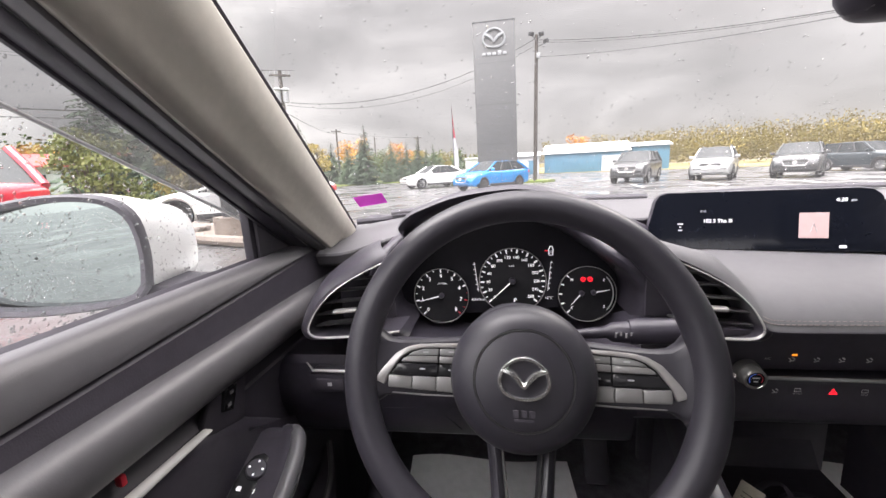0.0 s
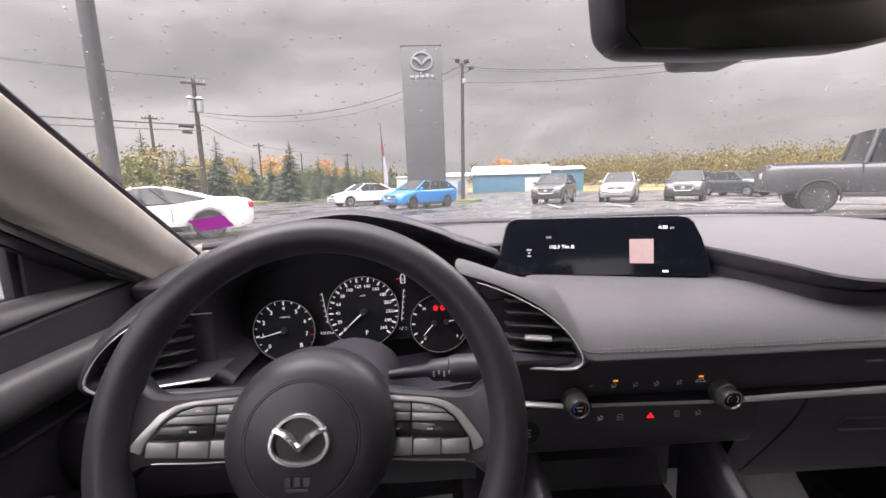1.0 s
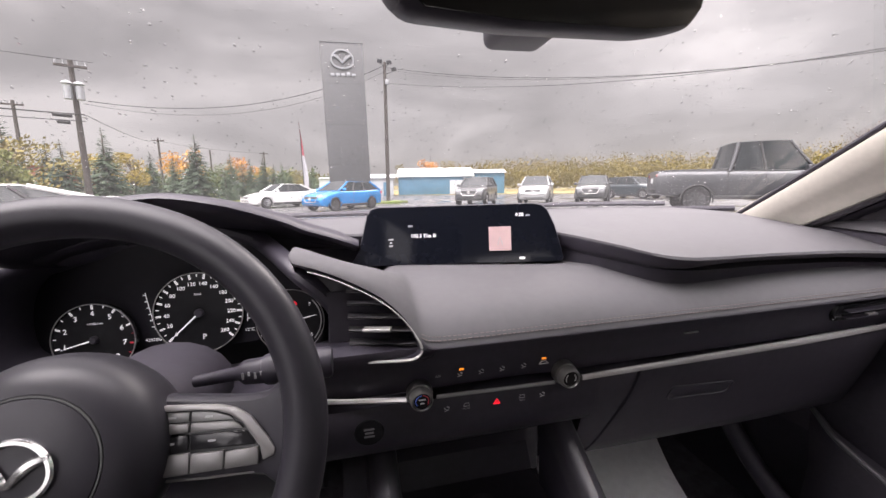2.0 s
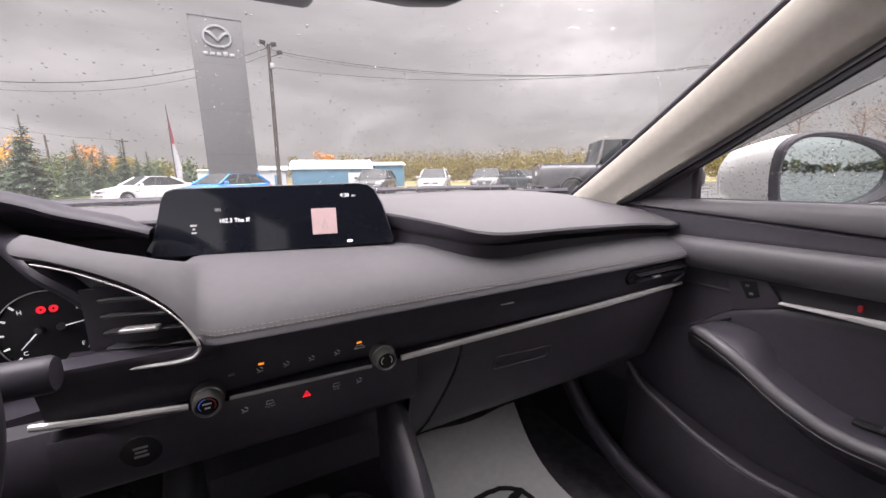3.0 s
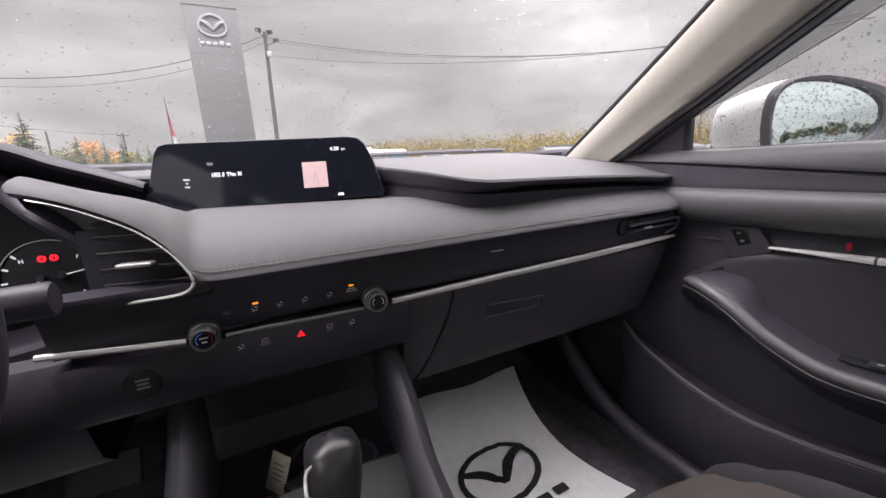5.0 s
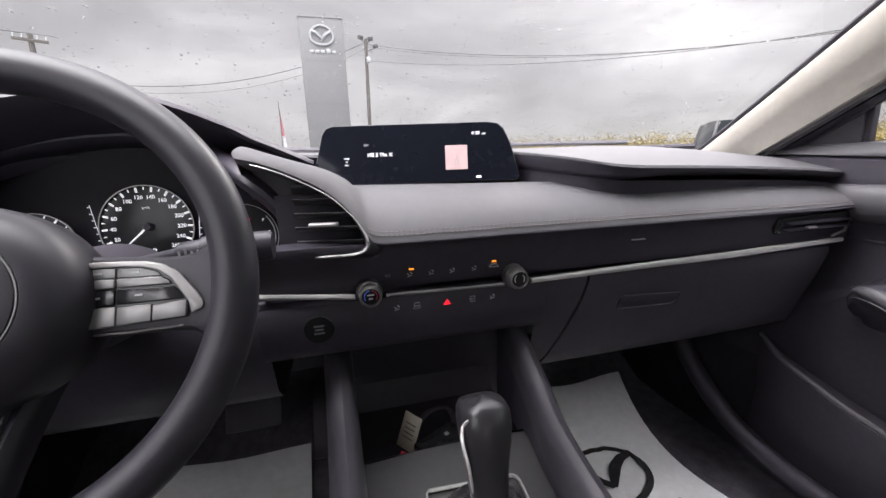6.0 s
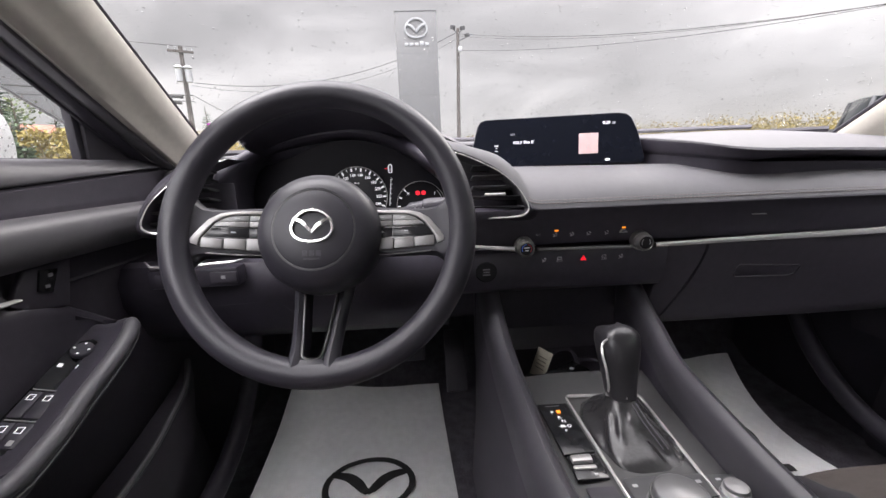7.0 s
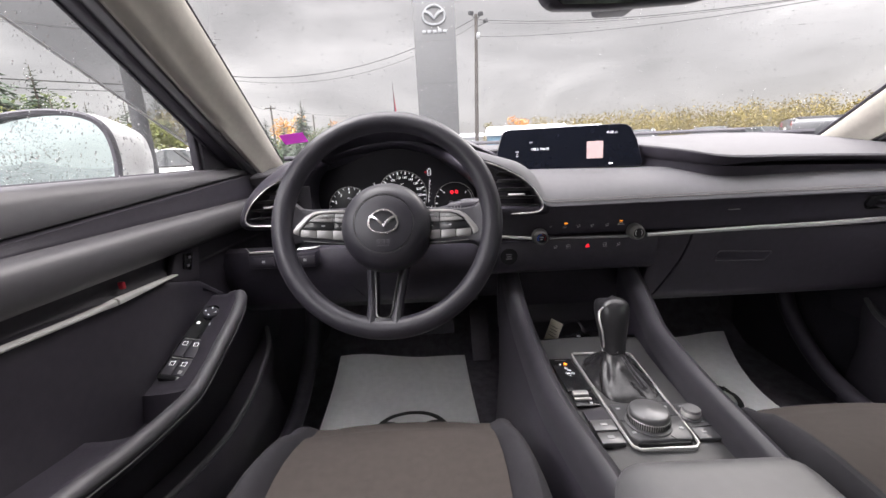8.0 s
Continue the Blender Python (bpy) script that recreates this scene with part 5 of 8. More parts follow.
# centre console
con = inside("centre_console", "black centre console with silver-edged gear surround", "centre console")
RAILS = {-1: [(-0.134, 0.245, 0.715), (-0.133, 0.205, 0.675), (-0.131, 0.12, 0.632), (-0.1295, 0.045, 0.614), (-0.128, -0.10, 0.602), (-0.119, -0.18, 0.600), (-0.107, -0.27, 0.600), (-0.102, -0.40, 0.598)],
         1: [(0.128, 0.245, 0.715), (0.127, 0.205, 0.675), (0.122, 0.12, 0.630), (0.109, 0.045, 0.610), (0.094, -0.10, 0.600), (0.088, -0.18, 0.598), (0.080, -0.27, 0.598), (0.074, -0.40, 0.598)]}
for s in (-1, 1):
    railp = spline(RAILS[s], 5)
    crown = loft([[(p.x - s * 0.018, p.y, p.z - 0.030), (p.x - s * 0.0165, p.y, p.z - 0.006), (p.x - s * 0.014, p.y, p.z + 0.006), (p.x - s * 0.008, p.y, p.z + 0.0135), (p.x, p.y, p.z + 0.0165), (p.x + s * 0.008, p.y, p.z + 0.0125), (p.x + s * 0.014, p.y, p.z + 0.004), (p.x + s * 0.018, p.y, p.z - 0.010), (p.x + s * 0.021, p.y, p.z - 0.030)] for p in railp])
    part("side_rail", crown, M_RAIL, con, "charcoal padded console rail")
    part("side_wall", loft([[(p.x + s * 0.0195, p.y, p.z - 0.028), (p.x + s * 0.023, p.y, p.z - 0.06), (p.x + s * 0.028, p.y, 0.42), (p.x + s * 0.038, p.y, 0.28)] for p in railp]), M_LOWER, con, "black console side")
    part("inner_wall", loft([[(p.x - s * 0.0175, p.y, p.z - 0.028), (p.x - s * 0.0165, p.y, min(p.z - 0.03, 0.545))] for p in railp]), M_DASH, con)


def deck_z(y):
    return 0.5668 - 0.02 * (y - 0.05)


part("deck", loft([[(x, y, deck_z(y) - (0.0 if abs(x) < 0.10 else 0.004)) for x in (-0.125, -0.10, -0.05, 0, 0.05, 0.10, 0.125)] for y in (0.135, 0.128, 0.05, -0.05, -0.15, -0.25, -0.30)]), M_DECK, con, "black console top")
part("deck_nose", loft([[(x, 0.135, deck_z(0.13)), (x, 0.141, deck_z(0.13) - 0.006), (x, 0.141, 0.54)] for x in (-0.12, 0, 0.12)]), M_DASH, con)
part("tray", loft([[(x, 0.14, 0.522), (x, 0.2, 0.518), (x, 0.30, 0.525), (x, 0.33, 0.57)] for x in (-0.125, 0, 0.125)]), M_LOWER, con, "open tray in front of the lever")
part("cup_ring", tube([(0.05 + 0.040 * math.cos(a), 0.20 + 0.040 * math.sin(a), 0.528) for a in [k * math.tau / 32 for k in range(32)]], 0.004, 8, loop=True), M_DASH, con)
DECK = lambda x, y, dz=0.0: Vector((x, y, deck_z(y) + dz))
frame_pts = [(-0.045, 0.0625), (0.052, 0.0565), (0.056, 0.052), (0.057, 0.046), (0.038, -0.172), (0.036, -0.180), (0.029, -0.186), (-0.040, -0.186), (-0.047, -0.180), (-0.048, -0.172), (-0.0495, 0.050), (-0.049, 0.058)]
part("silver_frame", tube([DECK(x, y, 0.004) for x, y in frame_pts], 0.0019, 6, loop=True, flat=1.3), M_CHROME, con, "bright chrome gear surround")
TM = Matrix.Translation((0, 0.05, 0.5668)) @ Matrix.Rotation(math.atan(-0.02), 4, "X") @ Matrix.Translation((0, -0.05, 0))
prn = part("gear_panel", prism([(-0.095, 0.048), (-0.053, 0.047), (-0.0525, -0.050), (-0.091, -0.053)], 0.004, TM @ Matrix.Translation((0, 0, -0.001)) @ Matrix(((1, 0, 0, 0), (0, 0, 1, 0), (0, 1, 0, 0), (0, 0, 0, 1))), 0.0006), M_GLOSS, con, "black gear position panel")
flat = lambda x, y, z=0.0042: TM @ Matrix.Translation((x, y, z)) @ Matrix.Rotation(radians(-90), 4, "X")
for t, x, y in (("P", -0.080, 0.026), ("R", -0.074, 0.014), ("N", -0.071, 0.006), ("-", -0.079, -0.003), ("M-D", -0.071, -0.004), ("+", -0.074, -0.012)):
    part("gear_letter", lettering(t, 0.0078, flat(x, y), bold=0.01), M_LIT, prn)
part("gear_light", box((0.005, 0.0055, 0.001), (-0.071, 0.027, 0.0042), m=TM), M_AMBER, prn)
part("panel_line", box((0.020, 0.0010, 0.0006), (-0.076, 0.040, 0.0042), m=TM), M_MARK, prn)
part("brake_plate", box((0.036, 0.036, 0.004), (-0.0715, -0.0735, 0.0012), 0.001, m=TM), M_GLOSS, con, "black parking brake plate")
part("brake_switch", box((0.024, 0.011, 0.008), (-0.075, -0.064, 0.004), 0.002, m=TM), M_SATIN, con, "silver parking brake switch")
part("brake_switch", box((0.026, 0.006, 0.005), (-0.075, -0.0755, 0.003), 0.0015, m=TM), M_SATIN, con)
part("brake_mark", box((0.004, 0.004, 0.0006), (-0.066, -0.086, 0.0034), m=TM), M_LITDIM, con)
part("coin_slot", box((0.031, 0.023, 0.003), (-0.069, -0.1125, 0.0002), 0.001, m=TM), M_RUBBER, con)
for y, h in ((-0.1385, 0.022), (-0.1635, 0.022)):
    k = part("console_key", box((0.031, h, 0.008), (-0.0685, y, 0.002), 0.0015, m=TM), M_SMOKE, con, "satin dark console key")
    part("key_mark", box((0.009, 0.005, 0.0006), (-0.0685, y, 0.0063), m=TM), M_LITDIM, k)
XZ = Matrix(((1, 0, 0, 0), (0, 0, 1, 0), (0, 1, 0, 0), (0, 0, 0, 1)))
pad = part("command_plate", prism([(-0.046, -0.100), (0.040, -0.101), (0.035, -0.166), (0.029, -0.178), (-0.038, -0.178), (-0.046, -0.168)], 0.013, TM @ Matrix.Translation((0, 0, -0.002)) @ XZ, 0.003), M_INK, con, "satin dark control plate")
part("plate_front", prism([(-0.045, -0.160), (0.034, -0.160), (0.029, -0.1795), (-0.038, -0.1795)], 0.009, TM @ Matrix.Translation((0, 0, -0.002)) @ XZ, 0.002), M_GLOSS, pad)
for a, b in (((-0.046, -0.139), (-0.036, -0.142)), ((0.005, -0.172), (0.008, -0.178)), ((0.014, -0.135), (0.037, -0.132))):
    part("plate_joint", tube([TM @ Vector((*a, 0.0112)), TM @ Vector((*b, 0.0112))], 0.0006, 4), M_GLOSS, pad)
for x, y in ((-0.038, -0.113), (0.029, -0.113), (-0.038, -0.163), (0.026, -0.158)):
    part("key_mark", box((0.0050, 0.0035, 0.0006), (x, y, 0.0113), m=TM), M_LITDIM, pad)
UPY = Matrix.Rotation(radians(-90), 4, "X")
KM = TM @ pose(-0.0115, -0.1455, 0.011) @ UPY
kn = part("command_knob", lathe([(0.0290, 0.0), (0.0290, -0.0025), (0.0265, -0.0035), (0.0250, -0.0038), (0.0250, -0.0180), (0.0240, -0.0205), (0.0222, -0.0215), (0.0, -0.0219)], 56, KM), M_SMOKE, con, "round brushed command knob")
rib = lathe([(0.0255, -0.0045), (0.0262, -0.0052), (0.0262, -0.0132), (0.0255, -0.0140)], 72, KM, closed=True)
part("knob_ring", rib, M_SATIN, kn, "ribbed silver ring")
teeth = bmesh.new()
for k in range(60):
    a = k * math.tau / 60
    box((0.0014, 0.0080, 0.0012), (0, 0, 0), bm=teeth, m=KM @ Matrix.Rotation(a, 4, "Y") @ pose(0.0262, -0.0092, 0))
part("knob_ribs", teeth, M_DARKTRIM, kn)
vp = part("volume_plate", prism([(0.0475, -0.098), (0.0770, -0.100), (0.0705, -0.172), (0.0425, -0.172)], 0.005, TM @ XZ, 0.001), M_INK, con, "satin dark volume plate")
VK = TM @ pose(0.0565, -0.1290, 0.005) @ UPY
vk = part("volume_knob", lathe([(0.0140, 0.0), (0.0140, -0.002), (0.0118, -0.0035), (0.0115, -0.0125), (0.0105, -0.0140), (0.0, -0.0145)], 40, VK), M_SMOKE, con, "small brushed volume knob")
part("knob_ring", lathe([(0.0120, -0.004), (0.0126, -0.0048), (0.0126, -0.0098), (0.0119, -0.0108)], 40, VK, closed=True), M_CHROME, vk)
part("vol_gap", tube([TM @ Vector((0.0445, -0.1505, 0.0055)), TM @ Vector((0.0718, -0.1495, 0.0055))], 0.0007, 4), M_GLOSS, vp)
for x, y in ((0.056, -0.106), (0.066, -0.1075), (0.066, -0.140), (0.056, -0.160)):
    part("key_mark", box((0.005, 0.0025, 0.0006), (x, y, 0.0054), m=TM), M_LITDIM, vp)
lid = box((0.198, 0.38, 0.070), (-0.020, -0.452, 0.613), 0.032, 6)
part("armrest_lid", lid, M_LIDLIT, con, "padded armrest lid, coloured lighter for the daylight on it")
part("bin", box((0.19, 0.42, 0.30), (-0.015, -0.45, 0.44), 0.02), M_LOWER, con)

# gear lever
lever = inside("gear_lever", "black leather gear lever with chrome collar and gaiter", "gear lever")
BOOT = [(p.x, p.y, p.z) for p in spline([(0.0, 0.0478, 0.0730), (0.10, 0.0470, 0.0715), (0.28, 0.0415, 0.0610), (0.48, 0.0330, 0.0455), (0.68, 0.0255, 0.0320), (0.85, 0.0205, 0.0235), (1.0, 0.0176, 0.0180)], 4)]
rings = [[(0.004 + 0.048 * math.copysign(abs(math.cos(a)) ** 0.6, math.cos(a)), -0.017 + 0.0735 * math.copysign(abs(math.sin(a)) ** 0.6, math.sin(a)), 0.561) for a in [k * math.tau / 84 for k in range(84)]]]
for f, hx, hy in BOOT:
    loop = []
    for k in range(84):
        a = k * math.tau / 84
        c, q = math.cos(a), math.sin(a)
        deep = math.sin(math.pi * min(1, f * 1.05)) ** 0.8
        fold = abs(math.sin(2.5 * a + 1.6 * f + 0.9 * noise.noise(Vector((1.3 * c, 1.3 * q, 1.6 * f))))) - 0.5
        fine = noise.noise(Vector((2.6 * c, 2.6 * q, 3.2 * f + 2)))
        r = 1 + deep * (0.17 * fold + 0.09 * fine)
        power = 0.6 + 0.4 * f
        loop.append((0.004 + hx * r * math.copysign(abs(c) ** power, c), -0.017 + 0.023 * f + hy * r * math.copysign(abs(q) ** power, q), 0.566 + 0.041 * f ** 1.15 + deep * 0.003 * fine))
    rings.append(loop)
part("gaiter", loft(rings, closed=True), M_GAITER, lever, "creased black leather gaiter")
for dx in (0.0, 0.006):
    seamp = spline([(0.009 + dx, -0.012, 0.6050), (0.013 + dx, -0.034, 0.5945), (0.020 + dx, -0.066, 0.5815)], 6)
    part("gaiter_seam", tube(seamp, 0.0009, 5), M_RUBBER, lever)
part("collar", tube([(0.004, 0.007, 0.604), (0.0045, 0.009, 0.6095)], 0.0185, 24), M_CHROME, lever, "chrome collar")
rings = []
for f, hx, hy in ((0.0, 0.0185, 0.0190), (0.17, 0.0198, 0.0205), (0.38, 0.0222, 0.0235), (0.57, 0.0250, 0.0270), (0.75, 0.0268, 0.0288), (0.88, 0.0262, 0.0282), (0.945, 0.0236, 0.0256), (0.985, 0.0185, 0.0205), (1.003, 0.0110, 0.0125), (1.006, 0.002, 0.003)):
    cx, cy, cz = 0.0045 + 0.007 * f, 0.008 + 0.036 * f, 0.608 + 0.079 * f
    rings.append([Vector((cx + hx * math.copysign(abs(math.cos(a)) ** 0.72, math.cos(a)), cy + hy * math.copysign(abs(math.sin(a)) ** 0.72, math.sin(a)), cz - 0.006 * math.sin(a) * f)) for a in [k * math.tau / 28 for k in range(28)]])
kb = part("lever_knob", loft(rings, closed=True, caps=True), M_GRIP, lever, "smooth black lever knob")
part("lever_inlay", tube(spline([(-0.0130, 0.004, 0.614), (-0.0150, 0.003, 0.628), (-0.0170, 0.006, 0.645), (-0.0190, 0.014, 0.660), (-0.0165, 0.022, 0.672), (-0.0100, 0.020, 0.680)], 4), 0.0019, 8), M_CHROME, kb, "thin chrome inlay")

# car key with a tag lying in the tray
key = inside("car_key", "black car key with grey tag lying in the tray", "key")
part("fob", box((0.042, 0.075, 0.014), (0, 0, 0), 0.005, 3, m=pose(0.0, 0.185, 0.532, 0, 0, -62)), M_GLOSS, key, "black key fob")
part("fob_mark", box((0.006, 0.006, 0.001), (0, 0.01, 0.0075), m=pose(0.0, 0.185, 0.532, 0, 0, -62)), M_LITDIM, key)
TAG = plane_at((-0.045, 0.198, 0.548), (0.66, -0.72, -0.19), (0.40, -0.05, 0.91)) @ Matrix.Rotation(radians(90), 4, "X")
tag = part("tag", box((0.030, 0.054, 0.0022), (0, 0, 0), 0.001, m=TAG), M_TAG, key, "worn grey plastic tag")
tl = bmesh.new()
for k in range(4):
    box((0.017, 0.0015, 0.0006), (0, 0.012 - 0.007 * k, 0.0013), bm=tl, m=TAG)
part("tag_lines", tl, material("tag_print", (0.16, 0.14, 0.12), 0.7), tag)
part("ring_clip", tube([(-0.066, 0.163, 0.528), (-0.062, 0.165, 0.534), (-0.058, 0.168, 0.541)], 0.004, 8), M_RED, key, "red clip")
part("key_strap", tube(spline([(-0.035, 0.20, 0.552), (-0.010, 0.22, 0.560), (0.02, 0.225, 0.556), (0.03, 0.21, 0.535)], 5), 0.005, 6, flat=0.3), M_LOWER, key)

# seats
def front_seat(cx):
    seat = inside("front_seat", "dark brown cloth front seat with black side bolsters", "car seat", "front seats")
    def top(u, v):
        """u across -1..1, v 0 at the front edge."""
        side = max(0, abs(u) - 0.68) / 0.32
        z = 0.548 + 0.030 * math.sin(min(1, v / 0.25) * math.pi / 2) - 0.055 * v * v + 0.028 * math.sin(math.pi * min(1, side * 1.1)) - 0.05 * max(0, side - 0.55) ** 2 * 5
        return z
    def sheet(u0, u1, n, lift, mat, name, label):
        rows = []
        for k in range(18):
            v = k / 17 * 1.0
            row = []
            for i in range(n + 1):
                u = u0 + (u1 - u0) * i / n
                y = -0.085 - 0.020 * u * u - 0.060 * abs(u) ** 6 - 0.50 * v
                row.append((cx + 0.199 * u * (0.95 + 0.05 * min(1, v * 5)), y, top(u, v) + lift))
            if k == 0:
                nose = [(x, y + 0.018, z - 0.014) for x, y, z in row]
                rows.append([(x, y + 0.040, z - 0.17) for x, y, z in row])
                rows.append([(x, y + 0.056, z - 0.10) for x, y, z in row])
                rows.append([(x, y + 0.050, z - 0.058) for x, y, z in row])
                rows.append([(x, y + 0.036, z - 0.030) for x, y, z in row])
                rows.append(nose)
                row = [(x, y - 0.008, z - 0.004) for x, y, z in row]
            rows.append(row)
        return part(name, loft(rows), mat, seat, label)
    sheet(-0.70, 0.70, 12, 0.004, M_FABRIC, "cushion_centre", "dark brown cloth cushion centre")
    sheet(-1.0, -0.685, 8, 0.0, M_BOLSTER, "cushion_bolster", "black side bolster")
    sheet(0.685, 1.0, 8, 0.0, M_BOLSTER, "cushion_bolster", "black side bolster")
    part("seat_base", box((0.42, 0.44, 0.20), (cx, -0.34, 0.40), 0.03), M_RUBBER, seat)
    part("backrest", loft([[(cx + 0.24 * u * w, -0.74 - 0.42 * (z - 0.56) + 0.05 * abs(u) ** 3 - d, z) for u in (-1, -0.8, -0.5, 0, 0.5, 0.8, 1)] for z, w, d in ((0.50, 0.9, 0.0), (0.6, 1.0, 0), (0.8, 1.0, 0.0), (1.0, 0.92, 0.0), (1.08, 0.85, 0.02), (1.09, 0.8, 0.09), (0.8, 0.95, 0.13), (0.5, 0.9, 0.13))]), M_FABRIC, seat, "dark cloth backrest")
    part("head_restraint", box((0.25, 0.09, 0.18), (cx, -1.02, 1.18), 0.03, 3), M_LEATHERETTE, seat)


front_seat(-0.353)
front_seat(0.312)

# paper mats on the floor
def paper_mat(name, corners, label, bow=0.0):
    mat = inside(name, label, "paper mat", "paper floor mats")
    a, b, c, d = (Vector(p) for p in corners)
    rows = []
    for k in range(15):
        v = k / 14
        l, r = a.lerp(d, v), b.lerp(c, v)
        if bow:
            r = r + Vector((bow * math.sin(math.pi * v), 0, 0))
        row = []
        for i in range(13):
            u = i / 12
            p = l.lerp(r, u)
            sag = -0.022 * math.sin(math.pi * v) + 0.006 * noise.noise(p * 6) + 0.004 * math.sin(9 * u + 2 * v)
            row.append(p + Vector((0, 0.004 * math.sin(7 * u) * (1 - v), sag)))
        rows.append(row)
    sheet = part("sheet", loft(rows), M_PAPER, mat)
    return mat, rows


def on_sheet(rows, p):
    best = min((q for r in rows for q in r), key=lambda q: (q.x - p[0]) ** 2 + (q.y - p[1]) ** 2)
    return best.z


dm, drows = paper_mat("paper_mat", [(-0.625, 0.510, 0.341), (-0.232, 0.585, 0.280), (-0.200, 0.10, 0.288), (-0.610, 0.10, 0.290)], "grey-white printed paper mat on the driver floor")
pm, prows = paper_mat("paper_mat", [(0.262, 0.575, 0.315), (0.600, 0.543, 0.342), (0.578, 0.115, 0.290), (0.18, 0.10, 0.285)], "grey-white printed paper mat on the passenger floor", -0.045)


def print_badge(parent, rows, cx, cy, r, turn, bar):
    bm = bmesh.new()
    m = Matrix.Rotation(turn, 3, "Z")
    def put(pts, w, close=False):
        pts = [m @ Vector((x, y, 0)) + Vector((cx, cy, 0)) for x, y in pts]
        pts = [Vector((p.x, p.y, on_sheet(rows, p) + 0.0035)) for p in pts]
        tube(pts, w, 4, flat=0.12, bm=bm, loop=close)
    put([(r * math.cos(a), r * 0.80 * math.sin(a)) for a in [k * math.tau / 40 for k in range(40)]], r * 0.075, True)
    for s in (-1, 1):
        ln = spline([(s * r * 0.95, r * 0.38, 0), (s * r * 0.5, r * 0.26, 0), (s * r * 0.22, 0, 0), (0, -r * 0.30, 0)], 4)
        put([(p.x, p.y) for p in ln], [r * (0.03 + 0.10 * math.sin(math.pi * (0.1 + 0.8 * i / (len(ln) - 1)))) for i in range(len(ln))])
    if bar:
        for k in range(5):
            x0 = (-1.15 + 0.46 * k) * r
            put([(x0, -r * 1.18), (x0 + 0.34 * r, -r * 1.18)], r * 0.11)
    part("print", bm, M_PRINT, parent, "black printed oval badge")


print_badge(dm, drows, -0.385, 0.232, 0.088, 0.0, True)
print_badge(pm, prows, 0.372, 0.290, 0.088, 0.0, True)

# pedals
ped = inside("accelerator_pedal", "black rubber accelerator pedal", "pedal", "pedals")
part("pad", box((0.055, 0.16, 0.015), (0, 0, 0), 0.006, m=pose(-0.185, 0.50, 0.40, 55)), M_RUBBER, ped)
ped = inside("brake_pedal", "wide black rubber brake pedal", "pedal", "pedals")
part("pad", box((0.105, 0.06, 0.018), (0, 0, 0), 0.007, m=pose(-0.315, 0.47, 0.455, 62)), M_RUBBER, ped)
part("arm", tube([(-0.315, 0.48, 0.46), (-0.315, 0.52, 0.70)], 0.012, 8), M_RUBBER, ped)

# rear-view mirror
rv = inside("rear_view_mirror", "black rear-view mirror on a stalk under the windscreen", "rear-view mirror")
RM = pose(0.044, 0.043, 1.186, 6, -4.0, 12) @ Matrix.Diagonal((1.24, 1, 1, 1))
shape = [(-0.132, 0.030), (-0.138, 0.015), (-0.134, -0.022), (-0.122, -0.036), (-0.05, -0.040), (0.07, -0.038), (0.115, -0.030), (0.130, -0.012), (0.134, 0.020), (0.124, 0.036), (-0.118, 0.038)]
part("mirror_shell", prism(shape, 0.036, RM, 0.010, 3), M_DASH, rv)
part("mirror_glass", prism([(x * 0.94, z * 0.88) for x, z in shape], 0.002, RM @ pose(0, -0.0015, 0)), M_DARKMIRROR, rv)
part("sensor_box", box((0.060, 0.07, 0.026), (0.012, 0.088, 1.164), 0.010, 3), M_DASH, rv)
part("stem", tube([(0.01, 0.08, 1.19), (0.01, 0.06, 1.24), (0.01, 0.02, 1.29)], 0.016, 10), M_DASH, rv)

